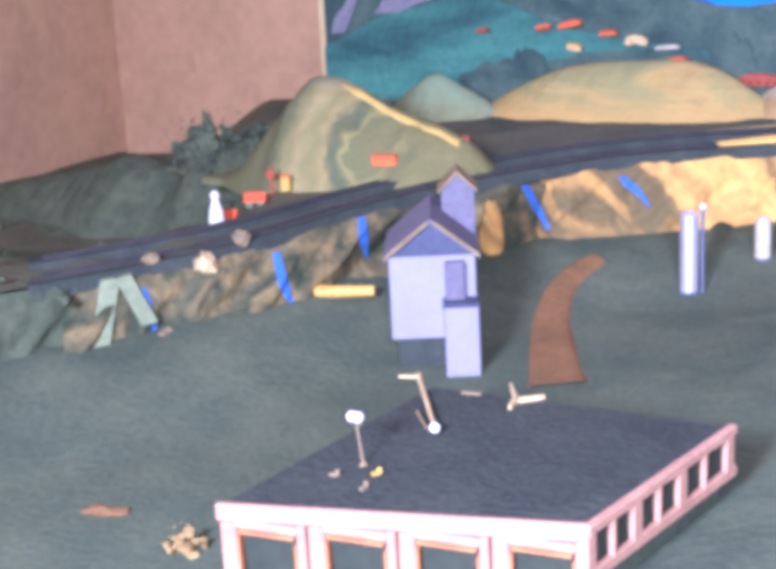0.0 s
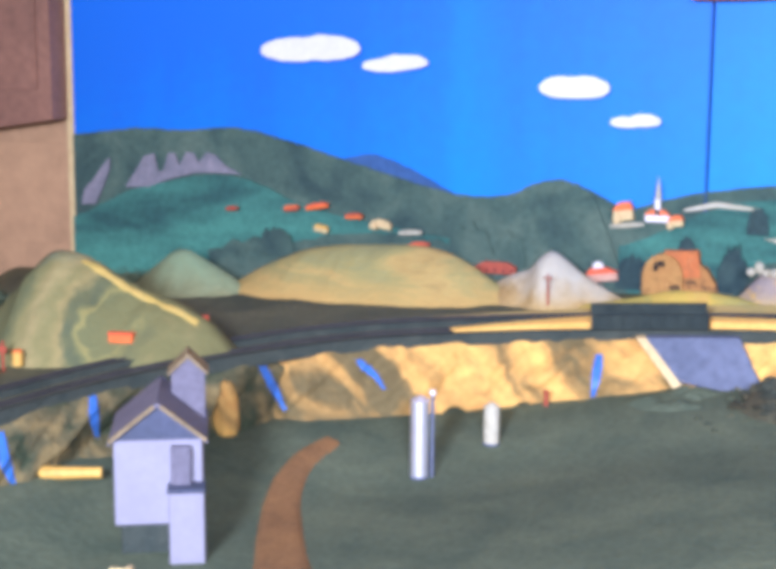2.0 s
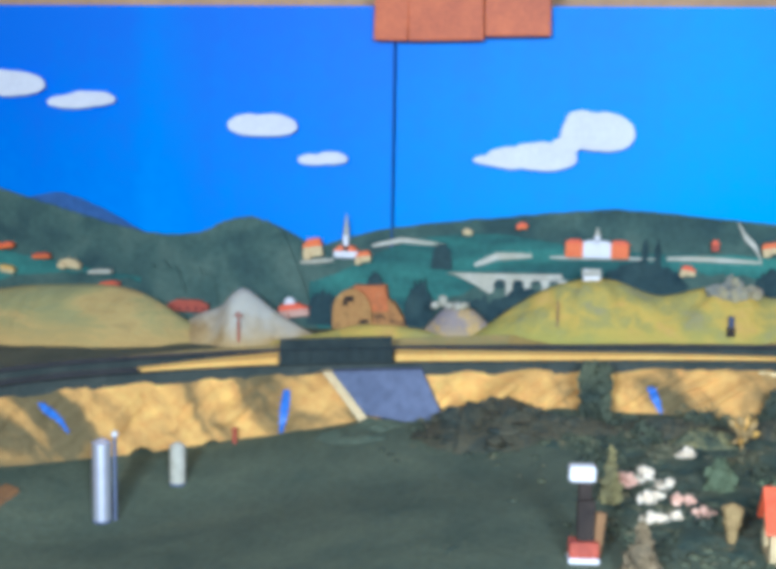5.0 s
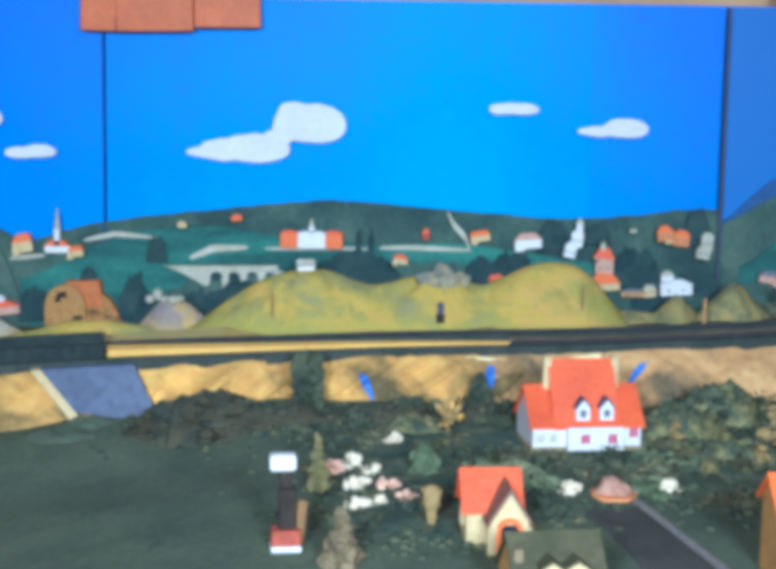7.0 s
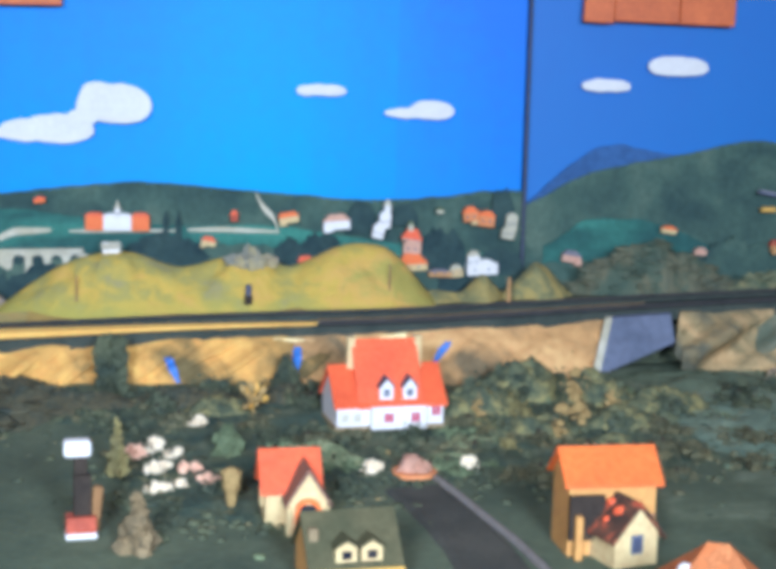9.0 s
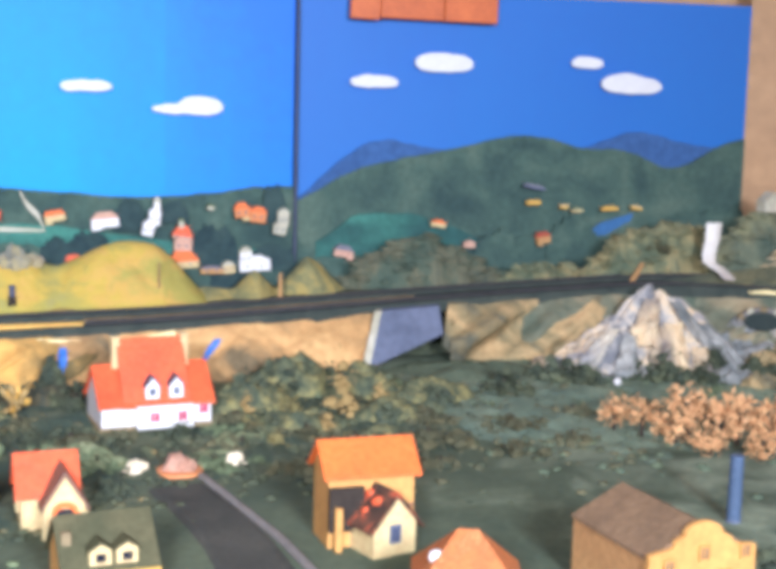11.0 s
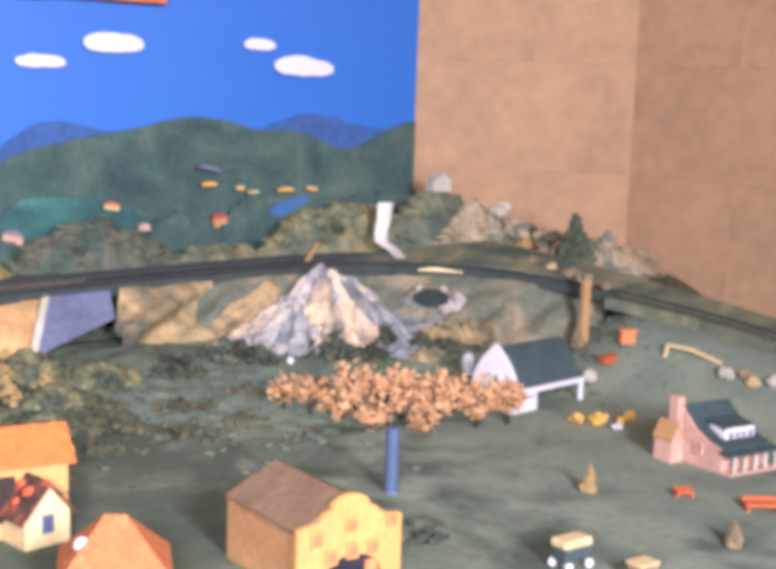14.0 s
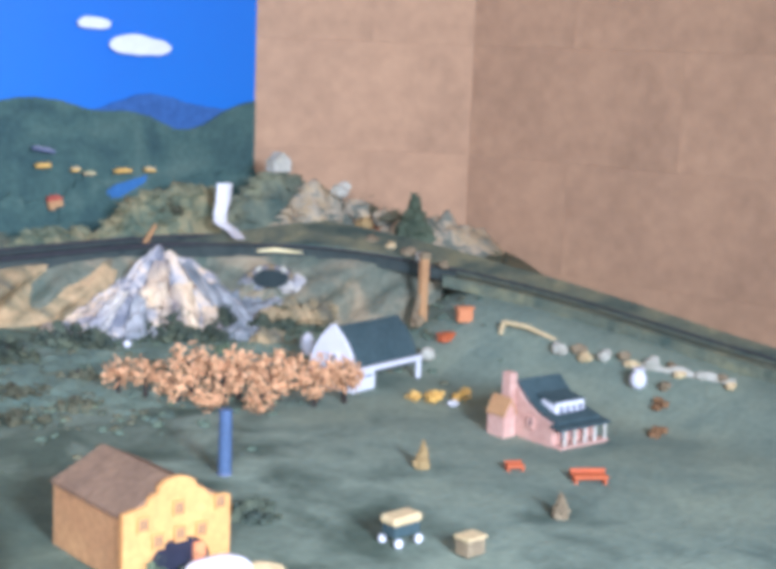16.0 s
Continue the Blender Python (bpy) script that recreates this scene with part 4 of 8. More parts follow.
def mound(name, x, y, rx, ry, h, material, label, sharp=1.6, lean=0.0, rough=0.12, base=None, cat="hill"):
    z0 = (shelf_z(x, y) if base is None else base) - 0.004
    def fn(u, v):
        a = u * 2 * math.pi
        r = v
        px, py = math.cos(a) * r, math.sin(a) * r
        hz = h * (1 - r ** sharp) ** (1.0 if sharp < 1.5 else 0.8)
        k = 1 + rough * (wob(px * 2.2 + x * 9, py * 2.2, 1) + 0.5 * wob(px * 6 + x * 9, py * 6, 4)) * (1 if 0 < r else 0)
        return ((px + lean * (1 - r)) * rx, py * ry, hz * k * (1 if r < 1 else 0))
    ob = part(name, grid(B(), 48, 16, fn, wrap=True), material, smooth=True)
    ob.matrix_world = pose(x, y, z0)
    return tagged(ob, label, cat)


def range_hill(name, line_top, y, front, back, material, label, base, rough=0.1, cat="hill", ragged=0.0, scrub=0):
    """A hill whose skyline follows a few points (x, z) at depth y; front, back: how far its foot reaches."""
    n = 90 if line_top[-1][0] - line_top[0][0] < 0.4 else 180
    xs, zs = curve_top(line_top, n, n // 30)
    zs = np.array([b + ragged * (wob(a * 70, y * 9) + 0.6 * wob(a * 190, y * 5)) for a, b in zip(xs, zs)])
    x0, hmax = float(xs[0] + xs[-1]) / 2, max(float(zs.max()) - base, 0.01)
    def fn(u, v):
        i = round(u * (n - 1))
        h = max(float(zs[i]) - base, 0.0)
        q = 2 * v - 1
        reach = (front if q < 0 else back) * (0.35 + 0.65 * h / hmax)
        k = 1 + rough * (wob(xs[i] * 22, q * 1.6, y * 7) + 0.6 * wob(xs[i] * 60, q * 4, y * 3)) * min(1.0, 3 * abs(q))
        sag = (1 - abs(q) ** 1.5) * k
        return (float(xs[i]) - x0, q * reach, h * sag if abs(q) < 1 else -0.006)
    ob = part(name, grid(B(), n - 1, 18, fn), material, smooth=True)
    ob.matrix_world = pose(x0, y, base)
    if scrub:
        bm = B()
        for _ in range(scrub):
            p = Vector(fn(random.uniform(0.04, 0.96), 0.5 * random.random() ** 0.7 + 0.02))
            blob(bm, p, random.uniform(0.003, 0.008), (1.6, 1, 0.5), 0.8, sub=1)
        part("scrub", bm, material, ob)
    return tagged(ob, label, cat)


ring_hill = range_hill("hill", [(-1.03, 0.925), (-0.989, 0.963), (-0.963, 0.995), (-0.932, 1.027), (-0.908, 1.053), (-0.895, 1.058), (-0.868, 1.056), (-0.838, 1.044), (-0.808, 1.028), (-0.778, 1.016), (-0.747, 1.008), (-0.723, 0.995), (-0.69, 0.96)], 1.335, 0.1, 0.1, STRIPED, "olive hill painted with dark rings beside the wall", 0.95, 0.16)
CREST = [(-0.86, 1.049), (-0.838, 1.039), (-0.808, 1.023), (-0.778, 1.011), (-0.747, 1.003), (-0.73, 0.994)]
def crest_band(u, v):
    x = CREST[0][0] + (CREST[-1][0] - CREST[0][0]) * u
    z = float(np.interp(x, [p[0] for p in CREST], [p[1] for p in CREST]))
    q, w = 2 * v - 1, 0.004 * min(1.0, 6 * u + 0.2) * (1 + 0.5 * wob(x * 40, 2))
    return (x + 0.86, -0.006 - 0.006 * (1 - q * q), z - 0.95 + q * w + 0.0012 * wob(x * 60, q, 3))


part("crest_band", grid(B(), 40, 8, crest_band), GOLD_P, ring_hill, "yellow painted band along the crest", smooth=True)
range_hill("hill", [(-1.02, 0.958), (-0.98, 0.992), (-0.952, 1.013), (-0.935, 1.016), (-0.905, 1.001), (-0.869, 0.982), (-0.84, 0.96)], 1.66, 0.06, 0.05, SAGE_H, "small sage-green cone hill with a pale top", 0.955, 0.12)
range_hill("hill", [(-0.91, 0.955), (-0.894, 0.963), (-0.877, 0.976), (-0.836, 0.999), (-0.784, 1.021), (-0.739, 1.029), (-0.688, 1.032), (-0.638, 1.034), (-0.602, 1.029), (-0.565, 1.011), (-0.541, 0.993), (-0.5, 0.982), (-0.464, 0.976), (-0.44, 0.965)], 1.68, 0.07, 0.05, STRAW, "long straw-yellow mound with a flat top behind the track", 0.96, 0.1)
range_hill("hill", [(-0.58, 0.968), (-0.569, 0.977), (-0.533, 1.003), (-0.503, 1.013), (-0.489, 1.032), (-0.477, 1.036), (-0.462, 1.025), (-0.439, 1.007), (-0.404, 0.988), (-0.385, 0.976)], 1.69, 0.06, 0.05, PALE_H, "whitish pointed cone hill with an ochre foot", 0.97, 0.14)
range_hill("hill", [(-0.46, 0.972), (-0.447, 0.979), (-0.386, 0.991), (-0.342, 1.003), (-0.303, 1.005), (-0.266, 1.0), (-0.231, 0.991), (-0.215, 0.98)], 1.66, 0.04, 0.04, MOSS, "low yellow knoll below the farmhouse", 0.97, 0.15)
range_hill("hill", [(-0.285, 0.98), (-0.266, 1.003), (-0.253, 1.018), (-0.242, 1.025), (-0.218, 1.019), (-0.193, 0.997), (-0.18, 0.985)], 1.7, 0.04, 0.04, KNOLL, "grey and ochre knoll behind the track", 0.976, 0.2)
range_hill("hill", [(-0.222, 0.99), (-0.207, 1.0), (-0.169, 1.029), (-0.137, 1.049), (-0.1, 1.06), (-0.076, 1.062), (-0.052, 1.056), (-0.026, 1.044), (-0.007, 1.043), (0.011, 1.051), (0.046, 1.059), (0.066, 1.063), (0.082, 1.054), (0.097, 1.041), (0.114, 1.048), (0.134, 1.06), (0.159, 1.071),
                    (0.186, 1.073), (0.213, 1.067), (0.235, 1.042), (0.252, 1.02), (0.275, 0.998)], 1.69, 0.07, 0.06, MOSS, "long yellow-green ridge with three rounded tops behind the track", 0.994, 0.22)
range_hill("hill", [(0.235, 1.005), (0.26, 1.02), (0.294, 1.016), (0.317, 1.04), (0.339, 1.017), (0.36, 1.005)], 1.7, 0.04, 0.04, CONES, "small ochre cone hill by the dark pole", 1.0, 0.2)
range_hill("hill", [(0.325, 1.005), (0.342, 1.017), (0.376, 1.053), (0.39, 1.046), (0.416, 1.018), (0.44, 1.005)], 1.7, 0.04, 0.045, CONES, "ochre cone hill by the dark pole", 1.002, 0.2)
range_hill("hill", [(-1.54, 0.875), (-1.461, 0.895), (-1.371, 0.912), (-1.286, 0.926), (-1.227, 0.949), (-1.175, 0.934), (-1.135, 0.937), (-1.1, 0.958), (-1.05, 0.964), (-0.986, 0.96), (-0.95, 0.94)], 1.42, 0.12, 0.12, LEAF_W, "dark green rough hill against the tan wall", 0.86, 0.16)
mound("hill", -1.2, 1.12, 0.22, 0.17, 0.018, LEAF_W, "dark green rough hill against the tan wall", 1.8, rough=0.5)
mound("hill", -1.3, 1.5, 0.2, 0.2, 0.02, LEAF_W, "dark green rough hill in the corner of the walls", 1.6, rough=0.5)
range_hill("hill", [(0.4, 1.0), (0.423, 1.022), (0.443, 1.046), (0.483, 1.066), (0.524, 1.071), (0.567, 1.058), (0.598, 1.036), (0.635, 1.0)], 1.715, 0.05, 0.04, WOODLAND, "dark brownish wooded hill at the foot of the backdrop", 1.005, 0.35, ragged=0.006, scrub=130)
range_hill("hill", [(0.58, 1.0), (0.617, 1.032), (0.654, 1.043), (0.692, 1.038), (0.725, 1.024), (0.76, 1.0)], 1.7, 0.05, 0.04, SCRUB_Y, "low olive-yellow hill behind the track", 1.005, 0.35, ragged=0.005, scrub=90)
range_hill("hill", [(0.665, 1.0), (0.69, 1.022), (0.72, 1.05), (0.751, 1.074), (0.783, 1.088), (0.823, 1.092), (0.857, 1.086), (0.885, 1.07), (0.925, 1.03)], 1.69, 0.06, 0.05, SCRUB_Y, "olive hill behind the white cascade", 1.01, 0.35, ragged=0.006, scrub=130)
range_hill("hill", [(0.83, 1.02), (0.851, 1.046), (0.87, 1.078), (0.902, 1.106), (0.93, 1.108), (0.958, 1.097), (0.994, 1.072), (1.04, 1.03)], 1.655, 0.06, 0.05, SCRUB, "dark green hill with the white hilltop house", 1.015, 0.35, ragged=0.004, scrub=120)
range_hill("hill", [(0.89, 1.03), (0.922, 1.076), (0.94, 1.098), (0.955, 1.101), (0.975, 1.092), (1.012, 1.06), (1.05, 1.034), (1.1, 1.008)], 1.61, 0.06, 0.06, STONY, "tan stony hill against the wall", 1.015, 0.35, ragged=0.006, scrub=110)
mound("hill", 1.08, 1.54, 0.1, 0.07, 0.044, STONY, "low grey-green hill along the wall", 1.6, rough=0.6)
mound("hill", 0.5, 1.52, 0.1, 0.05, 0.012, FELT, "low dark green mound below the bridge", 2.0, rough=0.6, base=0.955)

# grey crag in front of the track, with a tunnel beside it
def crag(name, x, y, rx, ry, h, label, material=None, spurs=(), z=None):
    def fn(u, v):
        a = u * 2 * math.pi
        px, py = math.cos(a) * v, math.sin(a) * v
        fold = abs(math.sin(a * 3.5 + 0.9 * math.sin(a * 2 + 1) + 1.2 * v))
        f = 1 + (0.3 * fold + 0.35 * wob(math.cos(a) * 2, math.sin(a) * 2, x * 5)) * v
        hz = h * (1 - v ** 0.9) * (1 + 0.36 * (fold - 0.5) * math.sin(3.14 * v ** 0.6) + 0.3 * wob(px * 3, py * 3, 2)) + 0.014 * abs(wob(px * 6, py * 6, 8)) * v * (1 - v) * 4
        return (px * rx * f, py * ry * f, hz)
    ob = part(name, grid(B(), 72, 22, fn, wrap=True), material or ROCK)
    ob.matrix_world = pose(x, y, (ground_z(x, y) if z is None else z) - 0.006)
    for k, (x0, z0, x1, z1, w0, w1, m) in enumerate(spurs):
        def ridge_fn(u, v, k=k, x0=x0, z0=z0, x1=x1, z1=z1, w0=w0, w1=w1):
            c, z, w = x0 + (x1 - x0) * u, z0 + (z1 - z0) * u, w0 + (w1 - w0) * u
            q = 2 * v - 1
            n1 = wob(u * 3, q * 2, k * 3.7) * 0.006 + wob(u * 9, q * 5, k * 1.9) * 0.003
            front = -ry * (1.12 - z / h) * math.sqrt(max(0.0, 1 - (c / (rx * 1.25)) ** 2))
            edge = 1 - abs(q) ** 1.6
            return (c + q * w * (1 + 0.35 * wob(u * 4, k, q * 2)), front - 0.007 - (0.015 * edge - 0.008) * math.sin(0.35 + 2.6 * u) + n1 * edge, z + 0.004 * wob(u * 5, q * 3, k) + 0.008)
        part("spur", grid(B(), 18, 12, ridge_fn), m, ob, "cream rock spur" if m is ROCK else "")
    for k in range(9):
        a, q = -0.3 - 2.5 * k / 8, random.uniform(0.86, 1.0)
        part("loose_stone", blob(B(), (math.cos(a) * rx * q * 1.1, math.sin(a) * ry * q * 1.1, 0.01), 0.006 + 0.006 * random.random(), (1.2, 0.9, 0.9), 0.45, sub=1), material or ROCK, ob)
    return tagged(ob, label, "rock")


crag("crag", 0.721, 1.527, 0.12, 0.06, 0.082, "jagged grey crag with cream spurs before the track", ROCK_G,
     ((-0.012, 0.07, -0.032, 0.026, 0.009, 0.019, ROCK), (0.005, 0.047, -0.01, 0.0, 0.011, 0.024, ROCK), (0.028, 0.024, 0.03, -0.012, 0.008, 0.016, ROCK), (-0.062, 0.042, -0.1, 0.006, 0.007, 0.013, PALE_R),
      (0.012, 0.068, 0.05, 0.012, 0.006, 0.01, GREY_R), (0.036, 0.046, 0.082, 0.0, 0.006, 0.014, GREY_R), (-0.045, 0.036, -0.06, -0.002, 0.008, 0.013, GREY_R), (-0.1, 0.01, -0.128, -0.008, 0.008, 0.012, PALE_R)))
mound("hill", -0.275, 1.47, 0.085, 0.05, 0.024, FELT, "low green mound at the foot of the wing wall", 2.0, rough=0.3, base=0.918)
range_hill("hill", [(-0.24, 0.935), (-0.207, 0.96), (-0.185, 0.969), (-0.153, 0.974), (-0.121, 0.961), (-0.09, 0.95), (-0.04, 0.945)], 1.46, 0.08, 0.05, THICKET, "dark mossy rise at the embankment's foot", 0.935, 0.25, ragged=0.004, scrub=70)
crag("crag", 0.058, 1.683, 0.02, 0.014, 0.027, "grey rocky crown on the yellow ridge", CROWN, z=1.047)
crag("crag", 0.655, 1.53, 0.065, 0.03, 0.034, "low cream spur of the grey crag")


def tunnel(loc, rz):
    ob = thing("tunnel_mouth", loc, rz, "small grey stone tunnel portal in the slope", "tunnel")
    n = 18
    ring = [(math.cos(math.pi * i / n), math.sin(math.pi * i / n)) for i in range(n + 1)]
    for k in range(11):
        a = math.pi * (k / 10)
        bm = box(B(), 0.0075, 0.01, random.uniform(0.004, 0.0065), (0, 0, -0.003), bevel=0.001)
        bm.transform(Matrix.Translation((0.0235 * math.cos(a), 0.006, 0.012 + 0.0145 * math.sin(a))) @ Matrix.Rotation(-a + math.pi / 2, 4, "Y") @ Matrix.Rotation(random.uniform(-0.12, 0.12), 4, "X"))
        part("arch_stone", bm, (KERB, STUMP, KERB, PALE)[k % 4], ob)
    # no hole behind: a dark plate paints the shade inside the mouth
    part("opening", prism(B(), [(-0.0195 * c, 0.013 + 0.011 * s) for c, s in ring] + [(0.0195 * c, 0.013 - 0.009 * s) for c, s in ring[1:-1]], 0.012, -0.001), GIRDER, ob, "dark plate for the shade inside the tunnel mouth")


tp = slope(29.15, 0.5, 0.028)
tunnel((tp.x, tp.y, tp.z - 0.002), -29.15)
crag("crag", 0.775, 1.452, 0.016, 0.016, 0.022, "grey rock among the dark bushes", GREY_R)
crag("crag", 0.79, 1.425, 0.01, 0.01, 0.012, "small tan rock among the dark bushes", STONE_T)
for az, v, out, rx, ry, h, m, words in ((28.0, 0.8, 0.02, 0.045, 0.026, 0.024, GREY_R, "low blue-grey shoulder of the crag"), (28.45, 0.5, 0.004, 0.011, 0.012, 0.02, GREY_R, "pale rock beside the tunnel mouth"), (29.8, 0.5, 0.004, 0.009, 0.012, 0.018, PALE_R, "pale rock beside the tunnel mouth"),
                                        (30.1, 0.85, 0.012, 0.045, 0.025, 0.024, STONE_T, "low tan ledge below the tunnel mouth"), (30.75, 0.85, 0.025, 0.013, 0.012, 0.024, STONE_T, "tan rock at the end of the ledge")):
    p = slope(az, v, out)
    crag("crag", p.x, p.y, rx, ry, h, words, m, z=p.z)


# ---- small helpers for things ----
def window(parent, x, z, w, h, y, glass=GLASS, frame=WHITE, face="f", hd=0.0):
    """A framed window on the front (f), left (l) or right (r) face, hd: half the house's width for sides."""
    rz, ox, oy = {"f": (0, x, y), "l": (-90, -hd, x), "r": (90, hd, x)}[face]
    m = pose(ox, oy, z, 0, 0, rz)
    bm = B()
    t = max(0.0012, w * 0.14)
    for sx in (-1, 1):
        box(bm, t, 0.0022, h + 2 * t, (sx * (w + t) / 2, -0.0006, -t), bevel=0)
    for zz in (-t, h):
        box(bm, w, 0.0022, t, (0, -0.0006, zz), bevel=0)
    box(bm, t * 0.5, 0.0016, h, (0, -0.0004, 0), bevel=0)
    ob = part("window", bm, frame, parent)
    ob.matrix_basis = m
    pane = part("pane", box(B(), w, 0.0012, h, (0, 0.0002, 0), bevel=0), glass, ob)
    return ob


def gable_body(w, d, h, rh, axis="x"):
    """Walls with gables; axis: the ridge's direction."""
    bm = B()
    if axis == "y":
        prism(bm, [(-w / 2, 0), (w / 2, 0), (w / 2, h), (0, h + rh), (-w / 2, h)], d, -d / 2)
    else:
        prism(bm, [(-d / 2, 0), (d / 2, 0), (d / 2, h), (0, h + rh), (-d / 2, h)], w, -w / 2)
        bmesh.ops.rotate(bm, cent=(0, 0, 0), matrix=Matrix.Rotation(radians(90), 3, "Z"), verts=bm.verts)
    return bm


def roof_slabs(w, d, h, rh, axis="x", over=0.004, thick=0.0022, lift=0.0):
    """Two slabs with eaves; they stop at the ridge."""
    bm = B()
    half, run = (d / 2, w) if axis == "x" else (w / 2, d)
    k = over * rh / half
    for s in (-1, 1):
        o = [(0, h + rh + lift), (s * (half + over), h - k + lift), (s * (half + over), h - k + thick + lift), (0, h + rh + thick * 1.5 + lift)]
        prism(bm, o, run + 2 * over, -(run / 2 + over))
    if axis == "x":
        bmesh.ops.rotate(bm, cent=(0, 0, 0), matrix=Matrix.Rotation(radians(90), 3, "Z"), verts=bm.verts)
    return bm


def shift(bm, x=0, y=0, z=0):
    bmesh.ops.translate(bm, verts=bm.verts, vec=(x, y, z))
    return bm


# ---- west: station hall, tower house, silos ----
def station():
    base = Vector((-0.41, 0.757, ground_z(-0.41, 0.757)))
    fl, fr, br, bl = [Vector(p) - Vector((base.x, base.y)) for p in ((-0.505, 0.648), (-0.332, 0.701), (-0.31, 0.846), (-0.49, 0.838))]
    ob = thing("station_hall", base, 0, "flat-roofed hall with dark roof and pinkish-white window frames", "station")
    top = 0.948 - base.z
    def plate(pts, z0, z1):
        bm = B()
        lo, hi = [bm.verts.new((p.x, p.y, z0)) for p in pts], [bm.verts.new((p.x, p.y, z1)) for p in pts]
        bm.faces.new(hi)
        bm.faces.new(lo[::-1])
        for i in range(4):
            bm.faces.new((lo[i], lo[(i + 1) % 4], hi[(i + 1) % 4], hi[i]))
        return bm
    part("roof", plate([fl, fr, br, bl], top - 0.006, top - 0.0015), ROOF_G, ob, "dark grey felt roof")
    c = (fl + fr + br + bl) / 4
    part("wall", plate([c + (p - c) * 0.94 for p in (fl, fr, br, bl)], 0, top - 0.006), HALL_W, ob, "grey-green walls")
    u = (fr - fl).normalized()
    ang = math.degrees(math.atan2(u.y, u.x))
    length = (fr - fl).length
    fas = part("fascia", box(B(), length + 0.004, 0.004, 0.009, (0, 0, 0)), PINK_W, ob, "pinkish-white roof edge board")
    mid = (fl + fr) / 2
    fas.matrix_basis = pose(mid.x, mid.y, top - 0.009, 0, 0, ang)
    for i in range(4):
        x0 = length * i / 4
        for k, w, x in ((0, 0.0085, 0.0045), (1, 0.005, 0.0418)):
            p = fl + u * (x0 + x)
            post = part("post", box(B(), w, 0.006, top - 0.009), PINK_W, ob)
            post.matrix_basis = pose(p.x, p.y, 0, 0, 0, ang)
        p = fl + u * (x0 + 0.0235)
        bar = part("transom", box(B(), 0.032, 0.005, 0.0045, (0, 0, top - 0.0135), ry=5), PINK_W, ob)
        bar.matrix_basis = pose(p.x, p.y, 0, 0, 0, ang)
        for x, h in ((0.0094, 0.0165), (0.0388, 0.0195)):
            p2 = fl + u * (x0 + x)
            line_m = part("moulding", box(B(), 0.0011, 0.0066, top - h, bevel=0.0003), SALMON, ob, "thin reddish moulding")
            line_m.matrix_basis = pose(p2.x, p2.y, 0, 0, 0, ang)
        edge_m = part("moulding", box(B(), 0.029, 0.0066, 0.0011, (0, 0, top - 0.0155), ry=5, bevel=0.0003), SALMON, ob, "thin reddish moulding")
        edge_m.matrix_basis = pose(p.x, p.y, 0, 0, 0, ang)
        pane = part("pane", box(B(), 0.031, 0.001, top - 0.014, bevel=0), HALL_G, ob, "dark glass pane")
        pane.matrix_basis = pose(p.x + 0.003 * -u.y, p.y + 0.003 * u.x, 0, 0, 0, ang)
    u = (br - fr).normalized()
    ang = math.degrees(math.atan2(u.y, u.x))
    length = (br - fr).length
    mid = (fr + br) / 2
    for z, h in ((top - 0.006, 0.0055), (top - 0.03, 0.0065)):
        rail = part("sill", box(B(), length + 0.004, 0.005, h), PINK_W, ob)
        rail.matrix_basis = pose(mid.x, mid.y, z, 0, 0, ang)
    marks = [(0.0, 0.008), (0.14, 0.0035), (0.29, 0.009), (0.44, 0.0035), (0.6, 0.009), (0.77, 0.0035), (0.96, 0.009)]
    for k, (q, w) in enumerate(marks):
        p = fr + u * (length * q)
        post = part("mullion", box(B(), w, 0.005, 0.02), PINK_W, ob)
        post.matrix_basis = pose(p.x, p.y, top - 0.025, 0, 0, ang)
        if k:
            m0, m1 = marks[k - 1], marks[k]
            a, b = length * m0[0] + m0[1] / 2, length * m1[0] - m1[1] / 2
            c2 = fr + u * ((a + b) / 2)
            pane = part("pane", box(B(), b - a + 0.001, 0.001, 0.019, bevel=0), HALL_G, ob, "dim grey glass pane")
            pane.matrix_basis = pose(c2.x + u.y * -0.001, c2.y + u.x * 0.001, top - 0.0245, 0, 0, ang)



station()


def lamp(loc, rz, lean, h, globes, r, label):
    ob = thing("street_lamp", loc, rz, label, "street lamp", "model street lamps")
    m = Matrix.Rotation(radians(lean), 4, "Y")
    bm = tube(B(), r, r * 0.8, h, seg=8)
    bm.transform(m)
    part("post", bm, STUMP if r < 0.001 else CREAM, ob)
    bm = tube(B(), 0.0026, 0.0014, 0.002, seg=12)
    bm.transform(m)
    part("base", bm, STUMP, ob)
    for gx in globes:
        bm = B()
        blob(bm, (0, 0, 0), 0.0031, rough=0.02)
        bm.transform(m @ Matrix.Translation((gx, 0, h + 0.002)))
        part("globe", bm, WHITE, ob, "white lamp globe", smooth=True)
        bm = box(B(), abs(gx) + 0.001, 0.001, 0.001, (gx / 2, 0, h - 0.002), bevel=0)
        bm.transform(m)
        part("bracket", bm, STUMP, ob)
    return ob


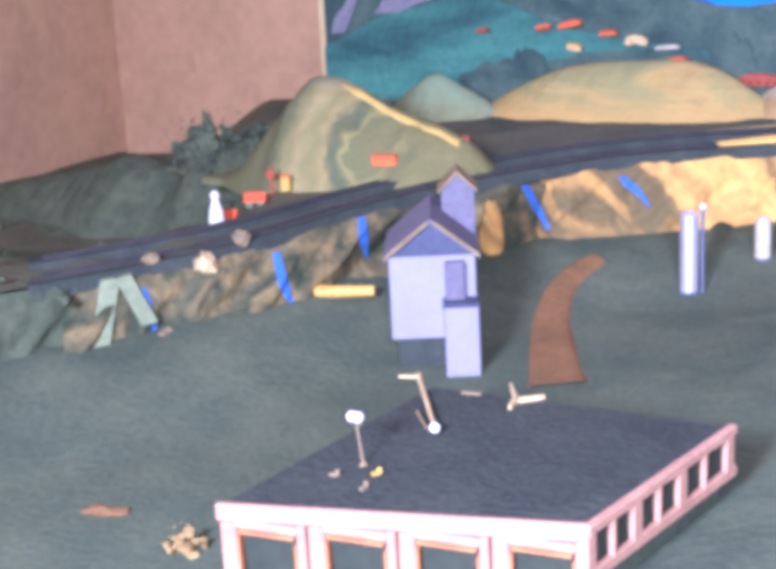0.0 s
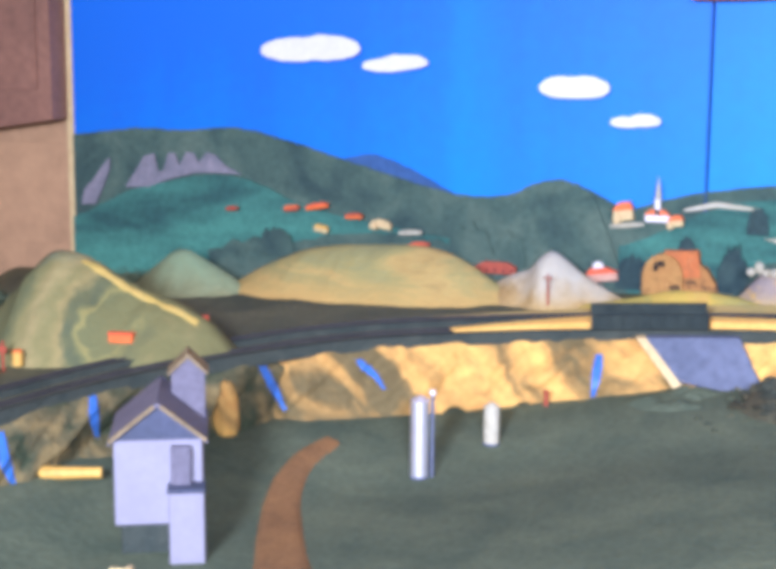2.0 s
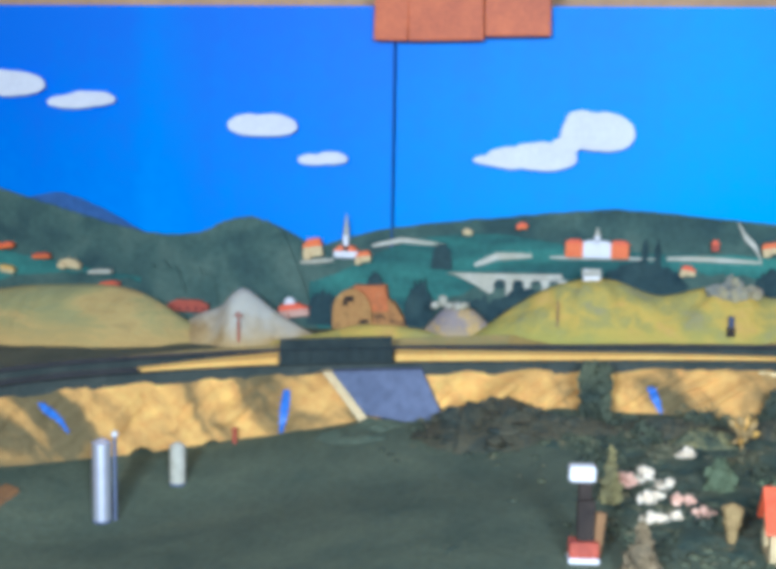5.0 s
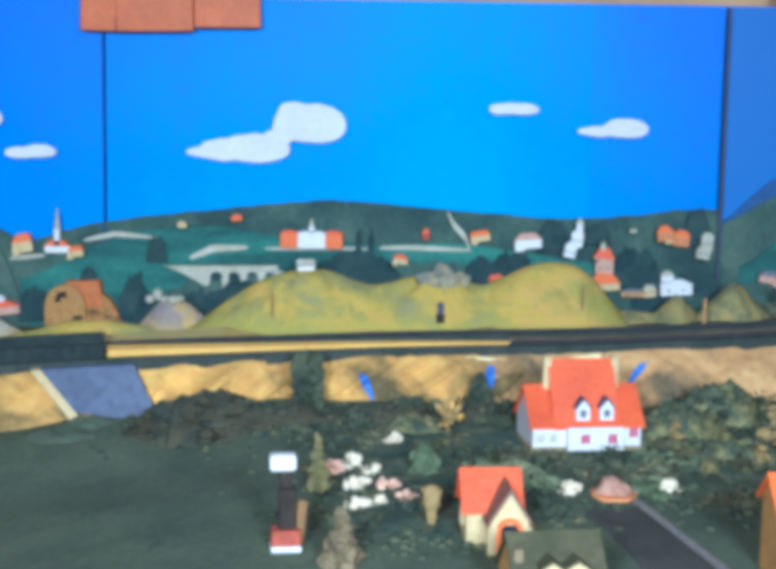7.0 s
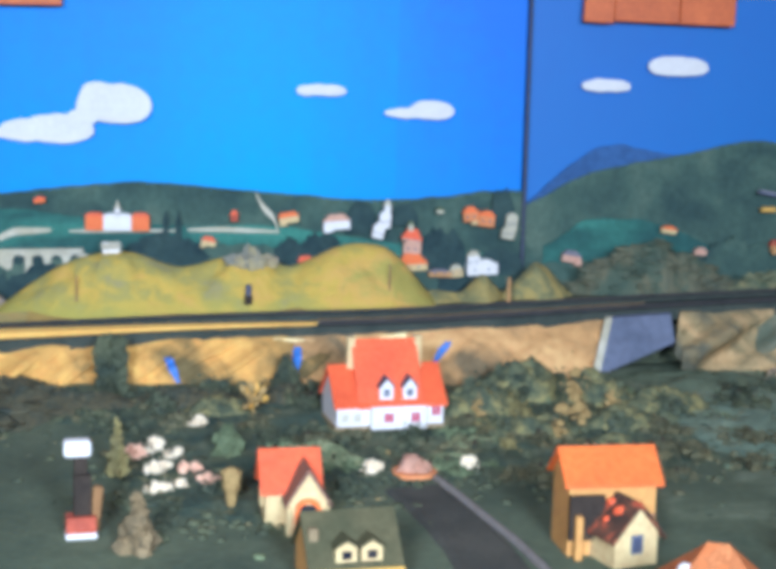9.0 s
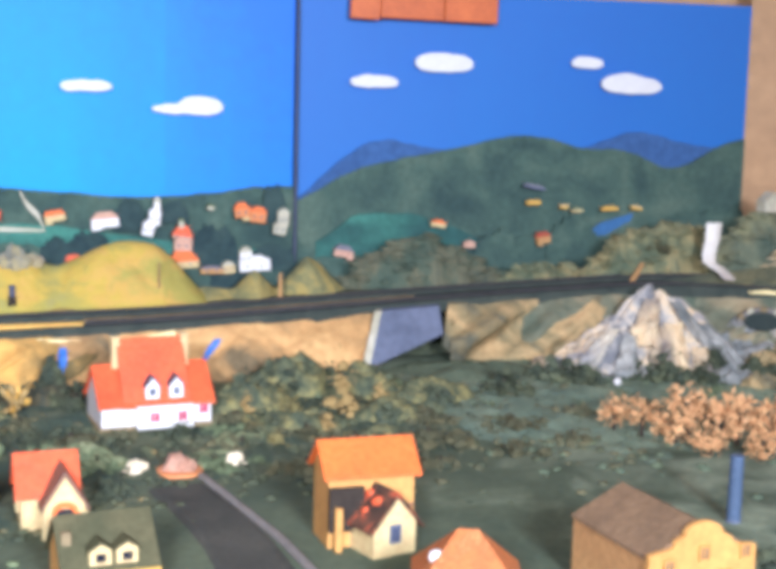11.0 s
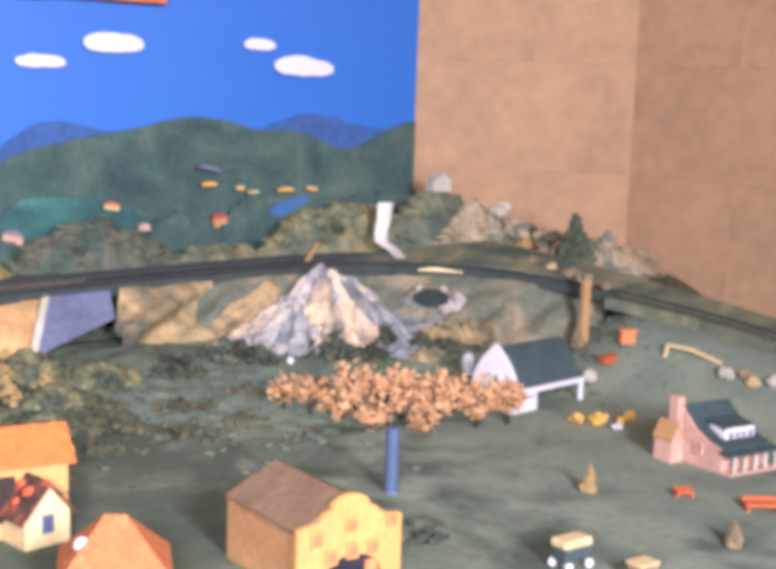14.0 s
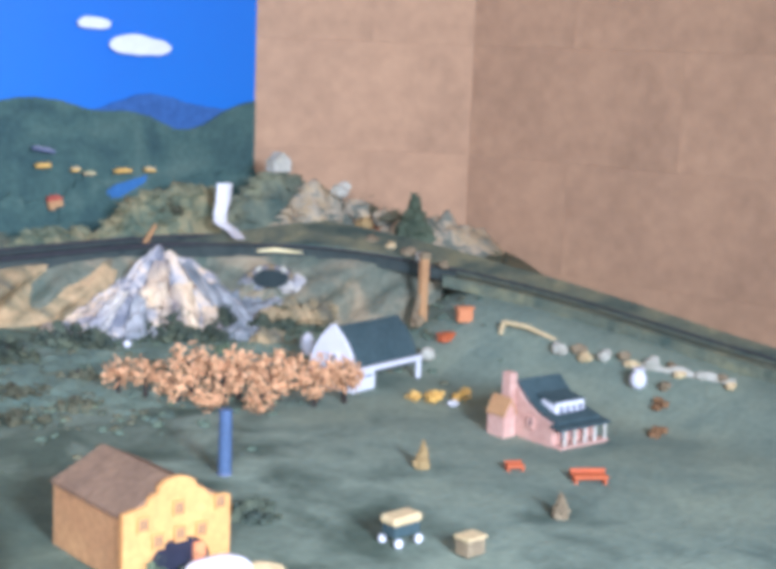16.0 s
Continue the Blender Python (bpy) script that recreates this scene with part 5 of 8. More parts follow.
lamp((-0.4655, 0.7195, 0.9465), -30, -14, 0.024, (-0.0035, 0.0035), 0.0007, "thin street lamp with two white globes on the hall roof")
toppled = lamp((-0.505, 0.8469, 0.9486), -54.8, 88.5, 0.091, (0.0,), 0.0014, "toppled cream street lamp lying on the hall roof")
part("arm", box(B(), 0.0014, 0.013, 0.0014, (0.002, -0.006, 0), rz=-18), CREAM, toppled)
part("arm", box(B(), 0.026, 0.0012, 0.0012, (0.074, -0.0055, 0), rz=6), STUMP, toppled)
for q, r, m in (((-0.4728, 0.7024), 20, STUMP), ((-0.45, 0.6948), 80, STUMP), ((-0.4535, 0.7124), 60, GOLD)):
    ob = thing("roof_fitting", (*q, 0.9465), r, "small brass fitting on the dark hall roof", "fitting")
    part("body", box(B(), 0.005, 0.0018, 0.0014), m, ob)
    part("knob", blob(B(), (0.002, 0, 0.0022), 0.0014, rough=0.05), m, ob)
bracket = thing("roof_bracket", (-0.4333, 0.8339, 0.9465), 0, "cream three-armed fitting lying on the hall roof", "fitting")
for dx, dy, w in ((-0.014, 0.0222, 0.0028), (0.002, -0.0119, 0.0036), (0.0129, 0.0115, 0.0034)):
    arm_l = math.hypot(dx, dy)
    bm = prism(B(), [(0, -w / 2), (arm_l, -w / 5), (arm_l, w / 5), (0, w / 2)], 0.0026)
    bm.transform(Matrix.Rotation(math.atan2(dy, dx), 4, "Z") @ Matrix.Rotation(radians(-90), 4, "X"))
    lo = min(v.co.z for v in bm.verts)
    part("arm", shift(bm, 0, 0, -lo), CREAM, bracket)
ob = thing("roof_plate", (-0.463, 0.836, 0.9465), 10, "pale slip lying on the hall roof", "plate")
part("plate", box(B(), 0.012, 0.003, 0.0015, bevel=0.0003), STUMP, ob)


def tower_house():
    ob = thing("tower_house", on(-0.626, 1.082, -0.002), 29, "pale lilac gabled mill with violet roof and turret", "building")
    w, d, b, h, rh = 0.066, 0.085, 0.026, 0.066, 0.026
    part("base", box(B(), w - 0.008, d - 0.01, b, (0, 0.002, 0)), TRACK, ob, "dark base storey")
    part("wall", shift(box(B(), w, d, h), 0, 0, b), LILAC, ob, "pale lilac front wall")
    part("gable", prism(B(), [(-w / 2, b + h), (w / 2, b + h), (0, b + h + rh)], d, -d / 2), INK, ob, "dark blue gable")
    part("roof", shift(roof_slabs(w, d, h, rh, "y", 0.004), 0, 0, b), VIOLET, ob, "violet-grey roof")
    for s in (-1, 1):
        a = math.degrees(math.atan2(rh, w / 2))
        bm = box(B(), 0.043, 0.0025, 0.0025, (0, 0, 0), bevel=0)
        bm.transform(pose(s * w / 4 + s * 0.002, -d / 2 - 0.0045, b + h + rh / 2 - 0.0005, 0, s * a, 0))
        part("bargeboard", bm, STUMP, ob)
    part("annex", box(B(), 0.026, 0.02, 0.056, (w / 2 - 0.012, -d / 2 - 0.01, 0.0)), LILAC, ob, "pale lilac front annexe")
    part("annex_roof", box(B(), 0.028, 0.022, 0.003, (w / 2 - 0.012, -d / 2 - 0.01, 0.056)), INK, ob)
    part("hoist", box(B(), 0.015, 0.008, 0.03, (w / 2 - 0.016, -d / 2 - 0.004, 0.058)), VIOLET, ob, "violet hoist housing")
    tur = part("turret", shift(gable_body(0.026, 0.026, 0.04, 0.012, "y"), 0.022, 0.03, b + h - 0.002), VIOLET, ob, "violet turret behind the ridge")
    part("turret_roof", shift(roof_slabs(0.026, 0.026, 0.04, 0.012, "y", 0.003), 0.022, 0.03, b + h - 0.002), STUMP, tur)


tower_house()


def silo(name, loc, r, h, material, label, vents=True):
    ob = thing(name, loc, 0, label, "silo")
    part("drum", tube(B(), r, r, h, seg=64), material, ob, smooth=False)
    part("roof", tube(B(), r * 1.04, r * 0.25, r * 0.5, (0, 0, h), seg=40), material, ob)
    for k in range(1, 4):
        part("hoop", tube(B(), r * 1.03, r * 1.03, 0.0012, (0, 0, h * k / 4), seg=40), material, ob)
    if vents:
        pipe = part("pipe", tube(B(), 0.0016, 0.0016, h * 1.1, (r * 1.35, 0.004, 0), seg=10), SLATE, ob, "blue-grey side pipe")
        part("pipe_cap", blob(B(), (r * 1.35, 0.004, h * 1.1), 0.003, rough=0.05), WHITE, pipe)
    part("plinth", tube(B(), r * 1.08, r * 1.08, 0.002, seg=40), SLATE, ob)


silo("silo", on(-0.488, 1.29), 0.0078, 0.07, METAL, "tall shiny aluminium silo on the grey ground")
silo("silo", on(-0.447, 1.37), 0.0072, 0.036, PALE, "small pinkish-white silo on the grey ground", False)


def path_strip(name, pts, w0, w1, material, label, cat, lift=0.003, kerb=None):
    """A ribbon laid on the ground along a few plan points."""
    xs, ys = [p[0] for p in pts], [p[1] for p in pts]
    ts = np.linspace(0, 1, len(pts))
    def at(u):
        s = [np.interp(min(1, max(0, u + k)), ts, c) for c in (xs, ys) for k in (-0.08, 0, 0.08)]
        return Vector((sum(s[:3]) / 3, sum(s[3:]) / 3))
    def fn(u, v):
        p, q = at(u), at(min(u + 0.02, 1.0)) - at(max(u - 0.02, 0))
        n = Vector((q.y, -q.x)).normalized()
        w = w0 + (w1 - w0) * u + 0.0015 * wob(u * 9, v * 2, 3)
        e = p + n * (v - 0.5) * w
        return (e.x, e.y, ground_z(e.x, e.y) + lift + 0.0016 * wob(e.x, e.y, 0, 9) + (0.0 if 0.05 < v < 0.95 else -0.004))
    return tagged(part(name, grid(B(), 40, 10, fn), material, smooth=True), label, cat, kind="structure")


path_strip("clay_path", [(-0.495, 1.03), (-0.547, 1.13), (-0.583, 1.21), (-0.594, 1.27), (-0.584, 1.325)], 0.046, 0.016, CLAY, "reddish-brown curved clay path", "path")

plank = thing("fallen_log", on(-0.731, 1.113, 0.001), 25, "golden-yellow log lying beside the mill", "log")
bm = tube(B(), 0.0058, 0.0045, 0.05, (-0.025, 0, 0.0045), seg=12, ry=90)
part("log", bm, GOLD, plank)
part("stub", blob(B(), (-0.02, 0, 0.005), 0.007, (1.2, 1, 0.8), 0.2), GOLD, plank)


def stone(x, y, r, material, label, z=None):
    ob = part("boulder", blob(B(), (0, 0, r * 0.55), r, (1.25, 0.9, 0.8), 0.3), material)
    ob.matrix_world = pose(x, y, ground_z(x, y) if z is None else z, 0, 0, random.uniform(0, 180))
    return tagged(ob, label, "boulder", "boulders on the embankment")


for az, v, r, m, lb in ((-38.3, 0.1, 0.011, CREAM, "cream boulder on the olive embankment"), (-36.9, -0.1, 0.008, STUMP, "tan boulder at the embankment's top"), (-39.8, 0.85, 0.009, STUMP, "tan boulder on the olive embankment"), (-40.2, -0.1, 0.006, STUMP, "small tan stone at the embankment's top")):
    p = slope(az, v, 0.004)
    stone(p.x, p.y, r, m, lb, p.z - r * 0.4)


def streak(az, v0, v1, lean, w=0.008):
    """A blue painted streak that runs down the embankment."""
    def fn(u, k):
        a = az + 0.5 * lean * (u - 0.5) + math.degrees((k - 0.5) * w / 1.4) * (0.5 + math.sin(math.pi * min(1, u + 0.15)) * 0.5)
        v = (v0 + (v1 - v0) * u) / 1.22
        p = min((f((a - a0) / (a1 - a0), v) for a0, a1, f in BANKS if a0 <= a <= a1), key=lambda q: q.x * q.x + q.y * q.y)
        n = Vector((p.x, p.y, 0)).normalized()
        return p - n * (0.0022 - 0.001 * abs(k - 0.5)) + Vector((0, 0, 0.001))
    ob = part("streak", grid(B(), 14, 4, fn), BLUE, smooth=True)
    return tagged(ob, "bright blue painted rivulet on the embankment", "rivulet", "blue rivulets")


for x, y, r, m, z in ((0.9, 1.545, 0.014, STONE_T, 0.958), (0.922, 1.54, 0.012, CREAM, 0.956), (0.875, 1.54, 0.008, PALE, 0.952), (0.855, 1.53, 0.009, KERB, 0.945), (0.842, 1.52, 0.007, PALE, 0.944)):
    stone(x, y, r, m, "tan rock below the tunnel mouth", z)
p = slope(-27.8, 0.75, 0.012)
ob = part("ochre_rock", blob(B(), (0, 0, 0), 0.017, (0.7, 0.6, 1.7), 0.25, sub=3), OCHRE, smooth=True)
ob.matrix_world = pose(p.x, p.y, p.z)
tagged(ob, "upright ochre rock at the foot of the embankment", "rock")


for az, v0, v1, lean in ((-26.1, 0.2, 0.9, 1.7), (-22.5, 0.25, 0.72, 1.9), (-35.5, 0.2, 0.9, 0.9), (-40.4, 0.2, 0.8, 0.7), (-32.5, 0.1, 0.75, 0.2), (-14.25, 0.3, 0.95, -0.4), (-0.7, 0.45, 1.0, 0.8), (3.8, 0.35, 0.9, -0.1), (9.1, 0.3, 0.75, -1.0)):
    streak(az, v0, v1, lean)


def wing(name, a_top, a_bot, v1, material, label, out=0.012):
    """A concrete wing wall laid against the slope: bearings at the top and at the foot."""
    bm = B()
    def fn(u, v):
        a0 = a_top[0] + (a_bot[0] - a_top[0]) * v
        a1 = a_top[1] + (a_bot[1] - a_top[1]) * v
        vv = v * (v1[0] + (v1[1] - v1[0]) * u)
        return slope(a0 + (a1 - a0) * u, vv, out)
    grid(bm, 10, 8, fn)
    r = bmesh.ops.extrude_face_region(bm, geom=bm.faces[:])
    for e in r["geom"]:
        if isinstance(e, bmesh.types.BMVert):
            p = Vector((e.co.x, e.co.y, 0)).normalized()
            e.co += p * 0.014
    bmesh.ops.recalc_face_normals(bm, faces=bm.faces)
    ob = part(name, bm, material)
    return tagged(ob, label, "wing wall", kind="structure")


wing("wing_wall_1", (-12.5, -9.2), (-11.3, -8.2), (0.66, 0.95), SLATE, "smooth blue-grey concrete wing wall of the bridge", 0.018)
wing("wing_edge_2", (-12.85, -12.5), (-11.05, -10.65), (1.0, 1.0), CREAM, "pale edging of the concrete wing wall", 0.02)
wing("wing_wall_2", (15.3, 17.4), (14.9, 17.6), (1.05, 0.5), SLATE, "smooth blue-grey concrete wing wall of the bridge", 0.018)
wing("wing_edge", (15.05, 15.3), (14.62, 14.9), (1.08, 1.08), PALE, "pale edging of the concrete wing wall", 0.02)
wing("rock_edge", (17.75, 18.5), (17.6, 18.2), (0.72, 1.0), STONE_T, "pale tan end face of the rock beside the bridge", 0.012)
wing("wing_end", (-42.0, -41.3), (-42.9, -42.2), (1.15, 1.15), SAGE, "pale green end rib of the embankment", 0.012)
wing("wing_end_2", (-41.5, -40.9), (-40.7, -40.1), (0.6, 0.6), SAGE, "pale green end rib of the embankment", 0.012)

# dark plate girder over the first gap, bridge over the second
def girder(a0, a1, lo, hi, r, label):
    strip("bridge_girder", a0, a1, r, r + 0.006, lo, hi, GIRDER, label, "bridge")


girder(-14.45, -10.3, -0.01, 0.018, 0.004, "dark plate girder of the railway bridge")
girder(-14.45, -10.3, -0.004, 0.02, 0.06, "dark plate girder of the railway bridge")
for k in range(9):
    az = -14.3 + k * 0.48
    d, top, foot = line(az)
    p = polar(az, d + 0.002, top - 0.006)
    rib = part("girder_rib", box(B(), 0.0018, 0.003, 0.024, bevel=0), GIRDER)
    rib.matrix_world = pose(p.x, p.y, p.z, 0, 0, -az)
    tagged(rib, "dark stiffening rib of the bridge girder", "bridge", kind="structure")
tagged(part("valley_wall", grid(B(), 20, 6, lambda u, v: slope(15.5 + 4.5 * u, v * 1.2, -0.05 - 0.02 * math.sin(u * 3.1))), LEAF, smooth=True), "dark green slope seen below the bridge", "embankment", kind="structure")


# ---- west shelf: small figures by the striped hill ----
def shelf_on(x, y, dz=0.0):
    return (x, y, shelf_z(x, y) + dz)


pawn = part("white_pawn", B(), WHITE)
bm = B()
tube(bm, 0.0085, 0.006, 0.018, seg=20)
tube(bm, 0.006, 0.0028, 0.01, (0, 0, 0.018), seg=20)
blob(bm, (0, 0, 0.031), 0.0046, rough=0.02)
bm.to_mesh(pawn.data)
bm.free()
pawn.matrix_world = pose(*shelf_on(-0.893, 1.15))
tagged(pawn, "plain white pawn-shaped figure beside the track", "figure")


def hut(loc, rz, w, d, h, rh, wall, roof, label, group=""):
    ob = thing("hut", loc, rz, label, "hut", group)
    part("wall", gable_body(w, d, h, rh), wall, ob)
    part("roof", roof_slabs(w, d, h, rh, over=0.0015, thick=0.0012), roof, ob)
    part("door", box(B(), w * 0.2, 0.001, h * 0.7, (0, -d / 2, 0), bevel=0), GLASS, ob)


hut(shelf_on(-0.905, 1.185), 20, 0.012, 0.01, 0.01, 0.006, PINK, RED, "small pink hut with red roof beside the track")
hut(shelf_on(-0.884, 1.2), 25, 0.018, 0.012, 0.007, 0.005, LEAF_G, RED, "small green hut with red roof beside the track")
hut(shelf_on(-0.915, 1.145), 10, 0.009, 0.009, 0.007, 0.004, CREAM, STUMP, "tiny cream hut beside the white figure")
ob = thing("orange_barrel", shelf_on(-0.873, 1.235, 0.004), 0, "orange barrel at the foot of the striped hill", "barrel")
part("body", tube(B(), 0.005, 0.005, 0.013, seg=14), GOLD, ob)
part("lid", tube(B(), 0.0052, 0.004, 0.002, (0, 0, 0.013), seg=14), TILE_O, ob)
ob = thing("post_sign", shelf_on(-0.882, 1.225), 0, "dark red post by the orange barrel", "post")
part("post", box(B(), 0.002, 0.002, 0.03), RED_D, ob)
part("board", box(B(), 0.01, 0.0016, 0.006, (0, -0.0015, 0.019)), RED_D, ob)
ob = thing("freight_crate", (-0.79, 1.285, 0.98), 12, "orange crate on the hill's foot", "crate")
part("body", box(B(), 0.024, 0.008, 0.008), TILE_O, ob)
part("lid", box(B(), 0.025, 0.009, 0.0018, (0, 0, 0.008)), RED, ob)
ob = thing("signal", shelf_on(-0.745, 1.365, 0.004), 0, "red-topped blue signal beside the track", "signal")
part("cabinet", box(B(), 0.018, 0.008, 0.012), BLUE, ob)
part("mast", tube(B(), 0.002, 0.002, 0.02, seg=8), WOOD_D, ob)
part("head", tube(B(), 0.0045, 0.0045, 0.011, (0, 0, 0.016), seg=12), RED, ob)


# ---- poles along the track ----
def line_pole(x, y, h, label, r=0.0012, arm=True, mt=None):
    ob = thing("line_pole", shelf_on(x, y), random.uniform(-8, 8), label, "pole", "poles along the track")
    part("mast", tube(B(), r * 1.2, r * 0.8, h, seg=8), mt or WOOD_D, ob)
    if arm:
        part("crossarm", box(B(), 0.009, 0.0012, 0.0012, (0, 0, h * 0.85), bevel=0), mt or WOOD_D, ob)
        for s in (-0.0035, 0.0035):
            part("insulator", tube(B(), 0.0008, 0.0006, 0.0018, (s, 0, h * 0.85 + 0.001), seg=6), mt or WOOD_D, ob)


line_pole(-0.122, 1.645, 0.05, "thin brown pole before the yellow mound", 0.0009, False, BOARD)
line_pole(0.206, 1.645, 0.05, "thin brown pole before the yellow mound", 0.0009, False, BOARD)
line_pole(-0.47, 1.64, 0.04, "thin reddish pole before the whitish hill", mt=RED_D)
line_pole(-0.66, 1.655, 0.03, "short dark post before the straw mound", arm=False)
line_pole(0.336, 1.645, 0.03, "short tan post beside the track", 0.002, arm=False, mt=TAN_W)
ob = thing("signal_box", shelf_on(0.056, 1.64), 0, "dark signal cabinet on a post beside the track", "signal")
part("cabinet", box(B(), 0.009, 0.006, 0.022), WOOD_D, ob)
part("head", box(B(), 0.006, 0.006, 0.012, (0, 0, 0.022)), INK, ob)
part("base", box(B(), 0.012, 0.008, 0.004), WOOD_D, ob)
ob = thing("ruin", (-0.243, 1.69, 1.02), 0, "pale stone ruin on the grey knoll", "ruin")
for k in range(5):
    part("stone", blob(B(), (-0.016 + 0.008 * k, 0, 0.004 + 0.006 * (k == 1)), 0.006, (1, 0.8, 1.3 if k == 1 else 0.8), 0.3, sub=1), PALE, ob)
ob = thing("hilltop_chapel", (-0.09, 1.69, 1.056), 10, "tiny white chapel on the yellow mound", "chapel")
part("wall", gable_body(0.018, 0.012, 0.008, 0.005), WHITE, ob)
part("roof", roof_slabs(0.018, 0.012, 0.008, 0.005, over=0.001, thick=0.001), PALE, ob)
part("tower", box(B(), 0.005, 0.005, 0.014, (-0.006, 0, 0)), WHITE, ob)


# ---- towns on the backdrop: shallow card models ----
YT = YB - 0.022
CARD = "cut-out card houses on the backdrop"


def card_house(x, z, w, h, wall, roof, label, rh=None, tower=0, d=0.006):
    ob = thing("card_house", (x, YT, z), 0, label, "house", CARD)
    loose = w < 0.04 and d < 0.01 and not tower and abs(x + 0.087) > 0.05
    ob.matrix_world = pose(x, YT, z, 0, random.uniform(-10, 10) if loose else 0, 0)
    rh = rh if rh is not None else h * 0.75
    ka, kb = (random.uniform(0.12, 0.42), random.uniform(0.12, 0.42)) if loose else (0.28, 0.28)
    part("wall", box(B(), w, d, h, bevel=0.0004), wall, ob)
    part("roof", prism(B(), [(-w / 2 - 0.001, h), (w / 2 + 0.001, h), (w * ka, h + rh), (-w * kb, h + rh)], d + 0.002, -d / 2 - 0.001), roof, ob)
    if loose and h > 0.005 and w > 0.015:
        s = random.choice((-1, 1))
        wg = part("wing", prism(B(), [(-w * 0.18, 0), (w * 0.18, 0), (w * 0.18, h * 0.7), (0, h * 1.3), (-w * 0.18, h * 0.7)], d * 0.6), wall, ob)
        wg.matrix_basis = pose(s * w * 0.34, -d * 0.5 - 0.0035, -0.002, 0, random.uniform(-6, 6), 0)
    n = max(1, int(w / 0.009))
    for k in range(n if w > 0.045 else 0):
        part("window", box(B(), 0.0022, 0.001, h * 0.4, ((k + 0.5) / n * w - w / 2, -d / 2, h * 0.3), bevel=0), GLASS, ob)
    if tower:
        part("tower", box(B(), 0.006, d, h + tower * 0.5, (0, -0.001, 0), bevel=0.0003), WHITE, ob)
        part("spire", tube(B(), 0.0036, 0.0004, tower * 0.7, (0, 0, h + tower * 0.5), seg=6), PALE, ob)


card_house(-0.374, 1.066, 0.028, 0.008, WHITE, TILE_O, "orange church with a white spire on the far hill", 0.006, 0.036)
card_house(-0.412, 1.066, 0.022, 0.012, CREAM, TILE_O, "orange-roofed card house beside the church")
card_house(-0.087, 1.076, 0.032, 0.0175, WHITE, WHITE, "white middle block of a far school", 0.002, 0.014)
card_house(-0.112, 1.076, 0.02, 0.016, TILE_O, RED, "orange wing of the far school", 0.004)
card_house(-0.062, 1.076, 0.02, 0.016, TILE_O, RED, "orange wing of the far school", 0.004)
for x, z, w, h, wm, rm, lb in ((0.104, 1.087, 0.022, 0.007, CREAM, TILE_O, "orange-roofed card house on the far hill"), (0.158, 1.08, 0.03, 0.01, WHITE, PINK, "white card house with pink roof"),
                                                              (0.32, 1.088, 0.016, 0.008, CREAM, TILE_O, "small cream annexe of the orange house"),
                                                              (0.125, 1.036, 0.02, 0.008, RED_D, RED, "red card house behind the mound"), (0.013, 1.06, 0.016, 0.006, CREAM, RED, "small cream card house in the woods"),
                               (-0.233, 1.097, 0.01, 0.004, CREAM, CREAM, "tiny cream card house on the far hill"), (-0.171, 1.106, 0.012, 0.004, TILE_O, RED, "tiny orange card house on the far hill"),
                               (0.042, 1.088, 0.008, 0.007, RED_D, RED, "tiny red card house on the far hill"), (0.275, 1.1, 0.008, 0.004, PALE, LEAF_G, "tiny pale card house on the far hill"),
                               (-0.80, 1.062, 0.03, 0.004, TILE_O, RED, "low orange card house on the far meadow"), (-0.835, 1.058, 0.02, 0.004, RED_D, TILE_O, "low red card house on the far meadow"),
                               (-0.75, 1.052, 0.022, 0.004, TILE_O, RED_D, "low orange card house on the far meadow"), (-0.714, 1.042, 0.026, 0.006, CREAM, CREAM, "cream card house on the far meadow"),
                               (-0.795, 1.033, 0.018, 0.005, CREAM, GOLD, "small yellow card house on the far meadow"), (-0.675, 1.036, 0.03, 0.003, PALE, PALE, "pale card sheds on the far meadow"),
                               (-0.665, 1.02, 0.03, 0.004, RED_D, RED, "red card house behind the straw mound"), (-0.92, 1.055, 0.016, 0.003, RED_D, RED_D, "small red card house on the far meadow"),
                               (-0.565, 0.995, 0.05, 0.008, RED_D, RED_D, "dull red card house beside the knoll"), (-0.435, 0.994, 0.036, 0.009, PINK, RED, "dull red card house beside the whitish hill"), (-0.441, 1.006, 0.012, 0.006, WHITE, WHITE, "small white card house behind the red one"),
                               (0.545, 1.08, 0.018, 0.005, CREAM, TILE_O, "orange card house on the far eastern meadow"), (0.43, 1.045, 0.022, 0.008, PINK, SCAR, "pinkish card house by the pole"),
                               (0.585, 1.055, 0.014, 0.005, PINK, PINK, "small pink card house in the foothills"), (0.68, 1.06, 0.018, 0.008, TAN_W, RED_D, "dull red card house in the foothills"),
                               (0.665, 1.126, 0.028, 0.003, SLATE, SCAR, "grey card sheds on the eastern mountain"), (0.665, 1.107, 0.018, 0.003, GOLD, GOLD, "yellow card sheds on the eastern mountain"),
                               (0.705, 1.102, 0.01, 0.003, GOLD, CREAM, "yellow card hut on the eastern mountain"), (0.722, 1.098, 0.014, 0.003, CREAM, SAGE, "pale card hut on the eastern mountain"),
                               (0.765, 1.1, 0.022, 0.003, GOLD, GOLD, "yellow card sheds on the eastern mountain"), (0.8, 1.101, 0.014, 0.003, GOLD, CREAM, "yellow card hut on the eastern mountain")):
    card_house(x, z, w, h, wm, rm, lb)


